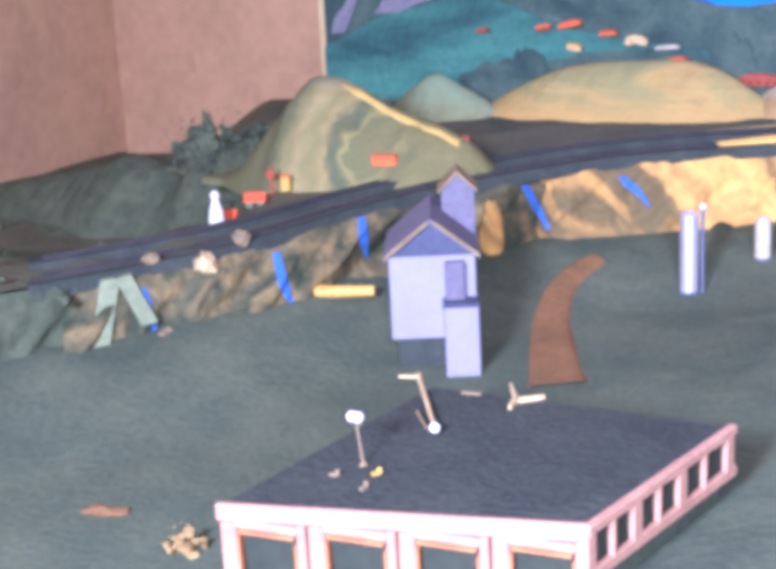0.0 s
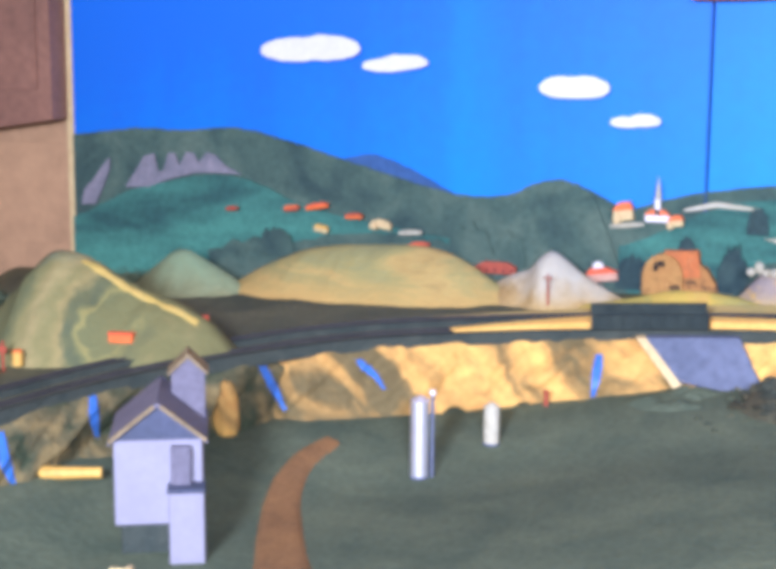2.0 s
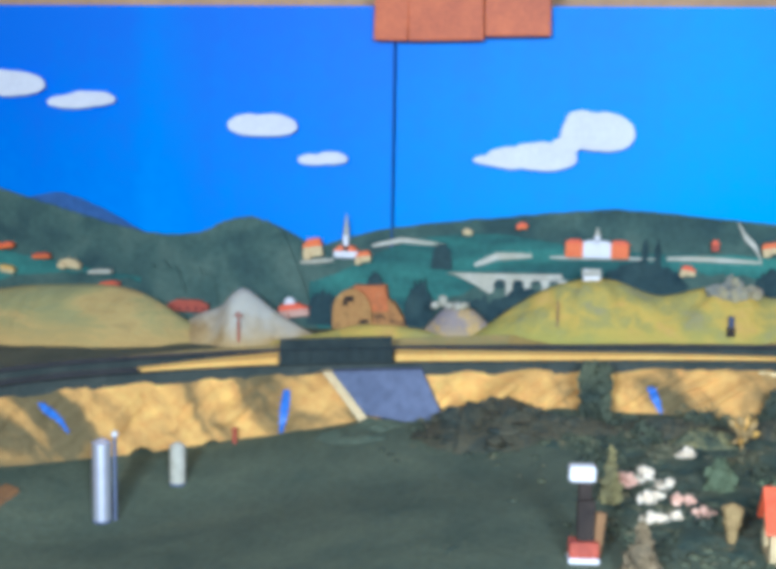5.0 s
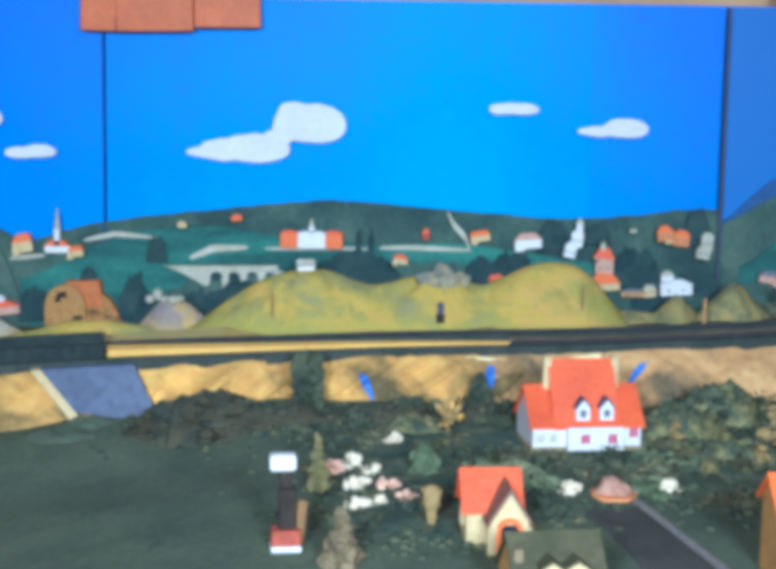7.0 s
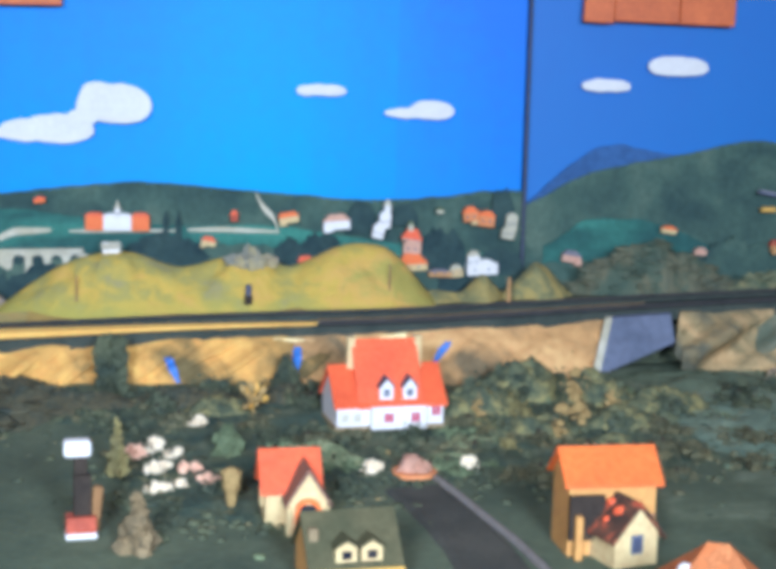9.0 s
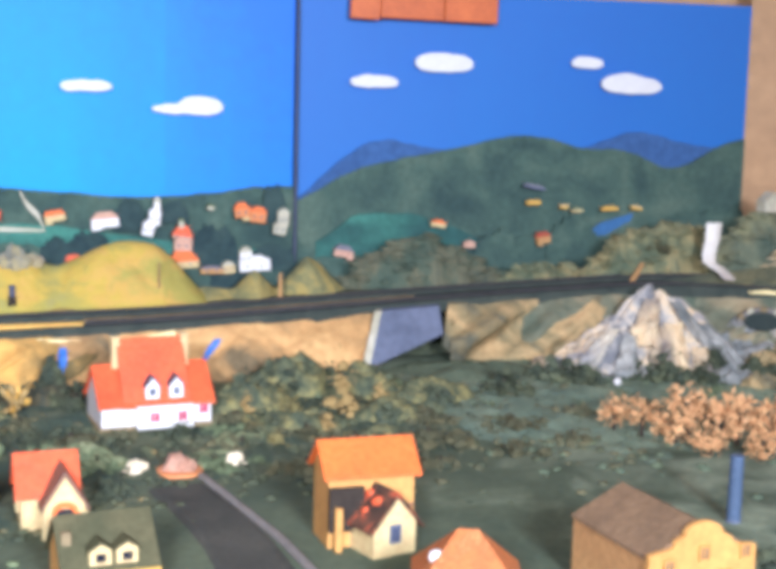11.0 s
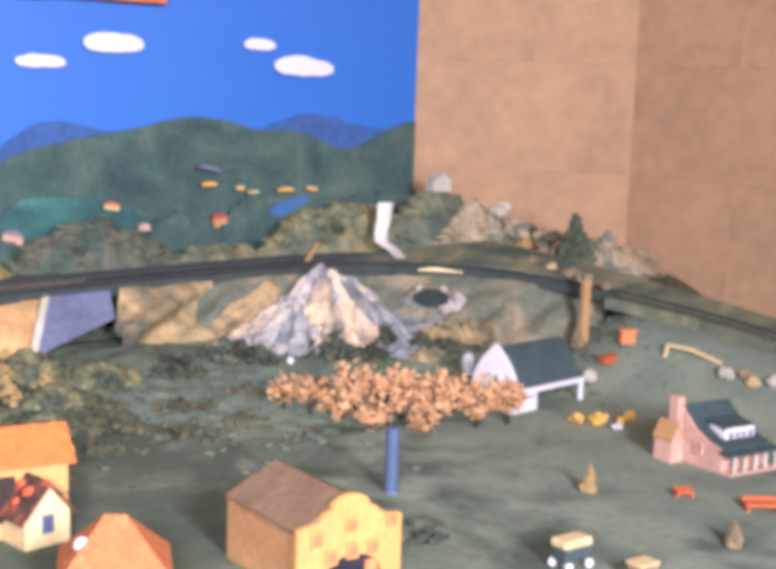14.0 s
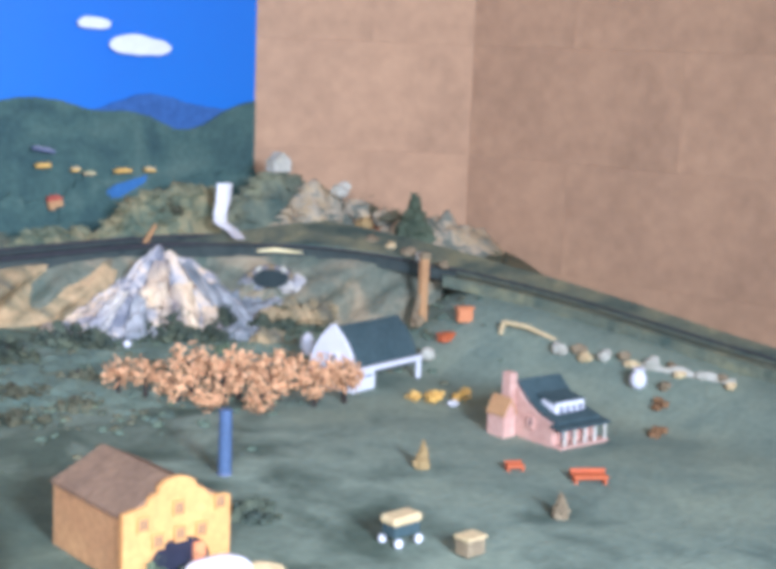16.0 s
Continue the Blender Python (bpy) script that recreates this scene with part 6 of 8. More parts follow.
def round_barn():
    """A barn with a rounded front gable, a main roof beside it and a lean-to."""
    ob = thing("barn", (-0.362, YT, 0.984), 0, "brown-orange barn with a rounded gable and orange roof", "barn", CARD)
    n = 14
    front = [(-0.025, 0.0), (0.021, 0.0)] + [(-0.002 + 0.023 * math.cos(math.pi * i / n), 0.02 + 0.027 * math.sin(math.pi * i / n)) for i in range(n + 1)]
    part("gable", prism(B(), front, 0.016, -0.012), BARN_G, ob, "tan rounded front gable")
    part("wall", box(B(), 0.05, 0.012, 0.022, (0.028, 0.002, 0), bevel=0.0004), BARN, ob)
    part("roof", prism(B(), [(-0.002, 0.05), (0.036, 0.052), (0.04, 0.022), (0.01, 0.02)], 0.014, -0.006), BARN_R, ob, "worn orange-red roof")
    part("lean_to", prism(B(), [(0.038, 0.0), (0.062, 0.0), (0.058, 0.012), (0.046, 0.032), (0.038, 0.036)], 0.012, -0.005), BARN, ob, "brown sloping lean-to")
    for x, z, w, h in ((-0.006, 0.032, 0.014, 0.008), (-0.01, 0.027, 0.007, 0.006), (0.012, 0.007, 0.013, 0.006)):
        part("opening", prism(B(), [(x - w / 2, z), (x + w / 2, z + 0.001), (x + w * 0.4, z + h), (x - w * 0.3, z + h * 0.8)], 0.001, -0.0127), WOOD_D, ob, "dark opening")


round_barn()
card_house(-0.353, 1.062, 0.017, 0.007, CREAM, TILE_O, "cream and orange card house beside the church")


def town_house(x, z, blocks, label):
    """A card house of several blocks side by side: dx, dz, width, wall height, roof height, lean, wall, roof."""
    ob = thing("town_house", (x, YT - 0.004, z), 0, label, "house", CARD)
    for k, (dx, dz, w, h, rh, lean, wall, roof) in enumerate(blocks):
        b = part("block", box(B(), w, 0.006, h, bevel=0.0005), wall, ob)
        b.matrix_basis = pose(dx, -0.0012 * k, dz, 0, lean, 0)
        part("roof", prism(B(), [(-w / 2 - 0.0012, h), (w / 2 + 0.0012, h), (w * 0.2, h + rh), (-w * 0.25, h + rh)], 0.008, -0.004), roof, b)
        if w > 0.011:
            for q in (-0.25, 0.2):
                part("window", box(B(), 0.0018, 0.001, 0.003, (w * q, -0.0031, h * 0.4), bevel=0), SLATE, b)
    return ob


town_house(0.207, 1.071, ((-0.004, 0.0, 0.013, 0.012, 0.006, 12, WHITE, WHITE), (0.004, 0.012, 0.013, 0.014, 0.005, 4, WHITE, WHITE), (0.007, 0.026, 0.007, 0.012, 0.006, 0, WHITE, PALE)), "white card church with a tower on the far hill")
town_house(0.245, 1.034, ((0.0, 0.0, 0.034, 0.008, 0.013, -4, CREAM, TILE_O), (-0.002, 0.02, 0.02, 0.011, 0.004, 3, PINK, PINK), (-0.003, 0.034, 0.022, 0.003, 0.012, 8, PINK, RED), (-0.004, 0.046, 0.006, 0.008, 0.003, 0, PALE, LEAF_G)), "tall red-roofed card house in the far town")
town_house(0.322, 1.03, ((0.004, 0.0, 0.036, 0.012, 0.006, -3, WHITE, WHITE), (-0.006, 0.008, 0.014, 0.014, 0.006, -6, WHITE, PALE), (-0.026, -0.002, 0.014, 0.009, 0.005, -8, CREAM, PALE), (-0.046, -0.002, 0.026, 0.006, 0.003, 0, TAN_W, SCAR)), "white card house with low sheds at the hill's foot")
town_house(0.32, 1.086, ((0.008, 0.0, 0.018, 0.012, 0.006, 6, SALMON, TILE_O), (-0.009, 0.006, 0.017, 0.01, 0.007, -8, SALMON, TILE_O)), "orange twin-roofed card house on the far hill")
town_house(0.353, 1.072, ((0.0, 0.0, 0.015, 0.01, 0.004, 10, PALE, PALE), (0.004, 0.01, 0.013, 0.014, 0.006, 4, PALE, PALE)), "pale card tower beside the dark pole")


def painted_road(pts, w, label):
    xs, zs = [p[0] for p in pts], [p[1] for p in pts]
    ts = np.linspace(0, 1, len(pts))
    bm = grid(B(), 30, 1, lambda u, v: (np.interp(u, ts, xs), YT + 0.006, np.interp(u, ts, zs) + (v - 0.5) * w * (0.6 + 0.8 * math.sin(3.0 * u + 0.1))))
    return tagged(part("painted_road", bm, PALE), label, "road", kind="structure")


painted_road([(-0.01, 1.077), (0.03, 1.078), (0.093, 1.076)], 0.004, "pale road painted on the far hill")
painted_road([(0.066, 1.119), (0.073, 1.105), (0.086, 1.092), (0.092, 1.077)], 0.006, "pale road painted on the far hill")
painted_road([(-0.225, 1.062), (-0.2, 1.073), (-0.16, 1.075)], 0.006, "pale road painted on the far hill")
painted_road([(-0.345, 1.08), (-0.31, 1.088), (-0.26, 1.084)], 0.004, "pale road painted on the far hill")
painted_road([(-0.43, 1.058), (-0.41, 1.06), (-0.39, 1.062)], 0.004, "pale road painted on the far hill")
painted_road([(-0.14, 1.074), (-0.1, 1.075), (-0.02, 1.076)], 0.003, "pale road painted on the far hill")

via = thing("viaduct", (-0.2, YT + 0.002, 1.02), 0, "pale stone viaduct with round arches on the backdrop", "viaduct")
part("deck", prism(B(), [(-0.056, 0.0325), (0.075, 0.035), (0.075, 0.03), (-0.001, 0.028), (-0.003, 0.012), (-0.008, 0.0105), (-0.02, 0.018), (-0.046, 0.0305)], 0.006), PALE, via)
for k in range(4):
    x = 0.005 + 0.0205 * k
    part("opening", box(B(), 0.014, 0.001, 0.03, (x, 0.0052, -0.002), bevel=0), WOODS, via, "dark arch opening")
    part("pier", box(B(), 0.0075, 0.0045, 0.032, (x + 0.0103, 0.0025, -0.003), bevel=0.0003), PALE, via)
    arch = [(x + 0.0066 * math.cos(math.pi * i / 10), 0.0225 + 0.005 * math.sin(math.pi * i / 10)) for i in range(11)]
    part("arch", prism(B(), [(x + 0.0068, 0.0285), (x - 0.0068, 0.0285)] + arch[::-1], 0.005, 0.0002), PALE, via)


# ---- foliage ----
def bush(x, y, r, material, label, squash=(1, 1, 0.9), count=110, lift=0.0, group="bushes of the village", z=None, clumps=30):
    ob = thing("bush", on(x, y, lift) if z is None else (x, y, z), random.uniform(0, 360), label, "bush", group)
    part("stem", tube(B(), r * 0.12, r * 0.08, r * 0.6, seg=6), WOOD_D, ob)
    bm = B()
    for _ in range(clumps):
        a, q = random.uniform(0, 6.28), random.uniform(0.0, 1.05) * r
        blob(bm, (q * math.cos(a) * squash[0], q * math.sin(a) * squash[1], r * random.uniform(0.08, 1.2) * squash[2] * (1.1 - q / r * 0.7)), r * random.uniform(0.12, 0.3), (1.1, 1, 0.75), 0.6, sub=1)
    leaves(bm, (0, 0, r * 0.7 * squash[2]), r * 1.0, count // 2, r * 0.1, squash)
    part("crown", bm, material, ob)
    return ob


DB = "dark green leafy bush of lichen in the village"
for x, y, r, q in ((-1.14, 1.43, 0.026, 1.2), (-1.09, 1.43, 0.028, 1.4), (-1.05, 1.42, 0.024, 1.1), (-1.01, 1.41, 0.024, 1.0)):
    bush(x, y, r, LEAF_W, "tall dark green thicket beside the striped hill", (1.1, 0.9, q), 160, group="thicket by the wall", z=0.94, clumps=70)
for x, y, r, q in ((0.615, 1.455, 0.016, 0.9), (0.67, 1.468, 0.016, 1.0), (0.688, 1.452, 0.013, 0.9), (0.7, 1.452, 0.02, 1.15), (0.722, 1.446, 0.014, 0.8), (0.745, 1.45, 0.016, 0.9), (0.76, 1.462, 0.02, 1.1), (0.8, 1.45, 0.018, 1.0), (0.825, 1.46, 0.02, 1.1), (0.85, 1.462, 0.018, 1.0), (0.875, 1.458, 0.016, 1.0), (0.58, 1.47, 0.018, 1.0)):
    bush(x, y, r, LEAF, "dark green bush at the foot of the crag", (1.25, 0.9, q), 150, group="bushes before the crag", clumps=60)
# leafy clump fills a dark wedge beside the yellow building
bush(0.533, 0.957, 0.016, LEAF, "low dark leafy clump beside the yellow building", (1.2, 1.0, 0.5), 60, clumps=70)
# leafy column fills a tall dark band on the embankment
column = thing("bush", (-0.074, 1.487, 0.945), 0, "tall dark leafy column on the embankment", "bush", "bushes of the village")
part("stem", tube(B(), 0.003, 0.002, 0.03, seg=6), WOOD_D, column)
bm = B()
for k in range(150):
    f = random.random()
    blob(bm, (random.uniform(-0.013, 0.013) * (1.15 - 0.45 * f), random.uniform(-0.008, 0.006), 0.004 + 0.054 * f), random.uniform(0.003, 0.006), (1, 1, 1.3), 0.6, sub=1)
leaves(bm, (0, 0, 0.03), 0.015, 200, 0.0022, (0.95, 0.6, 1.9))
part("crown", bm, LEAF, column)
bush(-0.075, 1.475, 0.012, LEAF, "dark shrub at the foot of the embankment", (1.1, 0.8, 1.2), 160)
for x, y, r in ((0.02, 1.47, 0.02), (0.08, 1.475, 0.018), (-0.03, 1.43, 0.016), (0.11, 1.44, 0.022), (-0.06, 1.36, 0.014), (0.3, 1.45, 0.026), (0.35, 1.46, 0.024), (0.27, 1.47, 0.022),
                (0.4, 1.44, 0.022), (0.27, 1.36, 0.018), (0.32, 1.36, 0.02), (0.38, 1.36, 0.018), (0.44, 1.4, 0.02), (0.07, 1.33, 0.014), (0.03, 1.2, 0.014), (0.12, 1.2, 0.012), (0.19, 1.34, 0.013), (0.13, 1.31, 0.012), (0.25, 1.3, 0.012),
                (0.065, 1.26, 0.012), (0.52, 1.44, 0.022), (0.6, 1.47, 0.02), (0.69, 1.465, 0.016), (0.76, 1.45, 0.018), (0.82, 1.46, 0.016), (0.3, 1.25, 0.012), (-0.02, 1.28, 0.011), (0.36, 1.28, 0.014)):
    bush(x, y, r, LEAF, DB, (1.2, 1, 0.75))
for x, y, r, q in ((0.343, 1.38, 0.019, 2.1), (0.318, 1.338, 0.01, 1.5), (0.258, 1.392, 0.01, 1.6), (0.387, 1.412, 0.01, 1.8)):
    bush(x, y, r, LEAF_Y, "ochre-yellow bush in the village", (0.75, 0.7, q))
for x, y, r in ((0.255, 1.41, 0.014), (0.295, 1.43, 0.016), (0.262, 1.36, 0.014), (0.3, 1.39, 0.013), (0.36, 1.45, 0.014), (0.24, 1.44, 0.012), (0.285, 1.47, 0.012), (0.39, 1.4, 0.013), (0.27, 1.31, 0.011), (0.02, 1.44, 0.012), (0.09, 1.45, 0.012)):
    bush(x, y, r, LEAF_O, "olive-yellow bush in the village", (1.2, 0.9, 0.75))
for x, y, r in ((0.1, 1.25, 0.013), (0.115, 1.29, 0.011), (0.34, 1.48, 0.014), (0.28, 1.485, 0.012), (0.2, 1.27, 0.009), (0.215, 1.24, 0.008), (0.41, 1.47, 0.012), (0.245, 1.26, 0.009), (0.73, 1.4, 0.012)):
    bush(x, y, r, LEAF_G, "sage-green bush in the village", (1.2, 1, 0.6))


for x, y, r in ((0.1, 1.33, 0.02), (0.15, 1.36, 0.016), (0.245, 1.37, 0.022), (0.3, 1.33, 0.02), (0.28, 1.24, 0.018), (0.335, 1.3, 0.02), (0.4, 1.3, 0.022), (0.42, 1.36, 0.02), (0.46, 1.44, 0.02), (0.24, 1.31, 0.016), (0.36, 1.42, 0.018), (-0.01, 1.4, 0.016), (0.06, 1.39, 0.014),
                (0.49, 1.33, 0.02), (0.56, 1.36, 0.018), (0.63, 1.38, 0.016), (0.47, 1.26, 0.016), (0.53, 1.29, 0.014), (0.39, 1.23, 0.014)):
    bush(x, y, r, LEAF_B, "low olive-brown tuft of lichen on the ground", (1.6, 1.2, 0.32), 120)
for x, y, r in ((0.078, 1.318, 0.014), (0.1, 1.3, 0.015), (0.118, 1.278, 0.014), (0.13, 1.262, 0.012), (0.195, 1.262, 0.013), (0.215, 1.258, 0.012), (0.258, 1.375, 0.016), (0.283, 1.368, 0.014), (0.225, 1.35, 0.012)):
    bush(x, y, r, LEAF_G, "low sage-green hummock beside the houses", (1.5, 1.1, 0.4), 120)
for x, y, r, q in ((-1.085, 1.4, 0.024, 0.6), (-1.13, 1.4, 0.024, 0.5)):
    bush(x, y, r, LEAF, "tall dark green thicket beside the striped hill", (1, 1, q), 200, group="thicket by the wall", z=0.935)
random.seed(23)
for k in range(10):
    az, v = random.uniform(-50, -43.5), random.uniform(-0.3, 1.1)
    p = slope(az, v, 0.004)
    bush(p.x, p.y, random.uniform(0.014, 0.026), LEAF_W, "low dark green growth at the western slope", (1.3, 1, 0.55), 120, group="growth on the western slope", z=p.z - 0.006)
random.seed(41)
for k in range(44):
    x, y = random.uniform(-1.5, -0.97), random.uniform(1.0, 1.7)
    if math.hypot(x, y) > float(line(math.degrees(math.atan2(x, y)))[0]) + 0.14:
        bush(x, y, random.uniform(0.02, 0.036), LEAF_W, "dark green leafy thicket against the tan wall", (1.3, 1, 0.55), 150, group="thicket by the wall", z=shelf_z(x, y) - 0.003)
for x, y, r in ((1.05, 1.575, 0.016), (1.08, 1.55, 0.014), (1.11, 1.5, 0.012), (1.12, 1.46, 0.01), (0.88, 1.66, 0.016), (0.79, 1.665, 0.014), (1.02, 1.6, 0.018), (1.03, 1.55, 0.014), (1.07, 1.51, 0.014), (1.1, 1.53, 0.016), (1.13, 1.5, 0.016), (0.97, 1.63, 0.015)):
    bush(x, y, r, LEAF_B, "olive-brown thicket at the foot of the wall", (1.3, 1, 0.8), 140, group="thicket by the wall", z=shelf_z(x, y) + (0.03 if x < 1.05 else 0.0))


def cone_tree(x, y, r, h, material, label, z=None, vase=False):
    ob = thing("cone_tree", on(x, y) if z is None else (x, y, z), 0, label, "tree", "small trees of the village")
    part("trunk", tube(B(), r * 0.16, r * 0.1, h * 0.4, seg=7), WOOD_D, ob)
    bm = B()
    if vase:
        grid(bm, 14, 8, lambda u, v: (lambda q: (q * math.cos(u * 6.2832), q * math.sin(u * 6.2832), h * (0.1 + 0.85 * v)))(r * (0.3 + 0.75 * v) * (1 + 0.3 * wob(math.cos(u * 6.2832) * 2, math.sin(u * 6.2832) * 2, v * 5)) * (1 if v < 0.99 else 0.2)), wrap=True)
    for k in range(0 if vase else 7):
        f = k / 6
        w = 1.0 - 0.75 * f
        blob(bm, (random.uniform(-0.15, 0.15) * r, random.uniform(-0.15, 0.15) * r, h * (0.12 + 0.75 * f)), r * w, (1, 1, 0.9), 0.4, sub=2)
        leaves(bm, (0, 0, h * (0.12 + 0.8 * f)), r * w * 1.1, 30, r * 0.16)
    part("crown", bm, material, ob)


for x, y, rx, ry, h, m in ((0.26, 1.42, 0.05, 0.03, 0.026, HUMMOCK), (0.31, 1.465, 0.05, 0.03, 0.036, HUMMOCK), (0.375, 1.45, 0.045, 0.03, 0.03, HUMMOCK), (0.3, 1.36, 0.05, 0.03, 0.018, HUMMOCK), (0.385, 1.38, 0.045, 0.03, 0.018, HUMMOCK), (0.245, 1.325, 0.04, 0.022, 0.011, PALE_HUM),
                           (0.105, 1.3, 0.036, 0.024, 0.016, PALE_HUM), (0.128, 1.272, 0.03, 0.016, 0.012, PALE_HUM), (0.22, 1.29, 0.035, 0.014, 0.008, PALE_HUM), (0.085, 1.46, 0.05, 0.028, 0.018, THICKET), (0.0, 1.46, 0.06, 0.026, 0.015, THICKET), (0.03, 1.425, 0.04, 0.026, 0.016, HUMMOCK), (-0.09, 1.455, 0.05, 0.026, 0.012, THICKET),
                           (0.44, 1.43, 0.05, 0.03, 0.02, HUMMOCK), (0.36, 1.32, 0.05, 0.025, 0.012, HUMMOCK)):
    mound("hummock", x, y, rx, ry, h, m, "soft mossy hummock between the village houses" if m is HUMMOCK else "pale green mossy hummock beside the village houses", 2.0, rough=0.5, base=ground_z(x, y), cat="hummock")

cone_tree(-0.053, 1.247, 0.0085, 0.048, LEAF_O, "slim ochre-green tree behind the pump")
cone_tree(-0.028, 1.075, 0.012, 0.04, DRIED, "tan dried tree stump with moss")
cone_tree(0.034, 1.157, 0.0085, 0.034, LEAF_Y, "ochre tree with a tapering foot beside the small house", vase=True)
cone_tree(0.033, 1.3, 0.014, 0.026, LEAF_G, "pale sage cone-shaped tree")
for x, y, r, h in ((0.09, 1.49, 0.013, 0.036),):
    cone_tree(x, y, r, h, LEAF, "dark green shrub climbing the embankment")
cone_tree(-1.108, 1.415, 0.022, 0.075, LEAF_W, "dark green conifer against the tan wall", 0.925)
cone_tree(1.026, 1.5, 0.02, 0.056, LEAF_W, "grey-green conifer against the tan wall", 1.038)


def blossom(x, y, r, material, label, n=7, group="white blossom clumps"):
    ob = part("blossom_clump", B(), material)
    bm = B()
    for k in range(n):
        a = random.uniform(0, 6.28)
        q = r * random.uniform(0.1, 0.8)
        blob(bm, (q * math.cos(a), q * math.sin(a) * 0.7, r * random.uniform(0.4, 1.0)), r * random.uniform(0.3, 0.5), (1, 0.9, 0.8), 0.3, sub=1)
    leaves(bm, (0, 0, r * 0.6), r * 0.9, 40, r * 0.2, (1, 0.8, 0.7))
    bm.to_mesh(ob.data)
    bm.free()
    ob.matrix_world = pose(*on(x, y, -0.001))
    return tagged(ob, label, "blossom", group)


for x, y, r, m in ((-0.043, 1.292, 0.0085, BLOOM_P), (-0.034, 1.3, 0.006, BLOOM_W), (-0.027, 1.322, 0.0075, BLOOM_W), (-0.013, 1.285, 0.008, BLOOM_W), (-0.024, 1.25, 0.0075, BLOOM_W), (-0.018, 1.262, 0.006, BLOOM_W), (0.003, 1.25, 0.0075, BLOOM_P), (0.017, 1.22, 0.007, BLOOM_P),
                   (-0.024, 1.2, 0.006, BLOOM_W), (-0.013, 1.203, 0.0065, BLOOM_W), (-0.003, 1.21, 0.006, BLOOM_W), (0.008, 1.376, 0.008, BLOOM_W), (0.145, 1.246, 0.008, BLOOM_W), (0.225, 1.257, 0.0078, BLOOM_W)):
    blossom(x, y, r * 1.32, m, "small white rounded clump on the dark lawn" if m is BLOOM_W else "small pinkish rounded clump on the dark lawn")


def spiky_flower(x, y, r, label):
    """A clump of stiff stalks with bright tips, spread like a star."""
    ob = thing("spiky_flower", on(x, y), 0, label, "flower")
    part("root", tube(B(), r * 0.12, r * 0.1, 0.016, seg=8), LEAF_Y, ob)
    part("heart", blob(B(), (0, 0, 0.015), r * 0.4, (1, 1, 0.8), 0.3, sub=1), LEAF_Y, ob)
    for k in range(22):
        lean, turn = (12 + 26 * (k % 4)), k * 137.5
        m = Matrix.Rotation(radians(turn), 4, "Z") @ Matrix.Rotation(radians(lean), 4, "Y")
        bm = tube(B(), 0.0013, 0.0009, r * 1.0, (0, 0, 0.003), seg=6)
        blob(bm, (0, 0, r * 1.05), r * 0.27, (0.8, 0.8, 1.3), 0.3, sub=1)
        bm.transform(Matrix.Translation((0, 0, 0.014)) @ m)
        part("stalk", bm, LEAF_Y if k % 3 else GOLD, ob)
    return ob


spiky_flower(0.056, 1.405, 0.014, "spiky apricot flower clump before the embankment")


# ---- pump, houses of the village ----
pump = thing("fuel_pump", on(-0.067, 1.105), 8, "tall dark pump with white head and red foot", "pump")
part("foot", box(B(), 0.021, 0.016, 0.004), WHITE, pump, "white foot plate")
part("skirt", box(B(), 0.02, 0.015, 0.011, (0, 0, 0.004)), RED_D, pump, "red skirt")
part("column", box(B(), 0.012, 0.01, 0.028, (0.001, 0.001, 0.015)), WOOD_D, pump, "dark brown column")
part("neck", box(B(), 0.009, 0.007, 0.012, (0, 0.002, 0.043)), WOOD_D, pump)
part("head", box(B(), 0.018, 0.012, 0.011, (-0.002, 0.004, 0.055), bevel=0.0015), WHITE, pump, "white pump head")
part("side_panel", box(B(), 0.007, 0.006, 0.03, (0.0085, 0.002, 0.004), ry=6), CLAY, pump, "reddish-brown side panel")


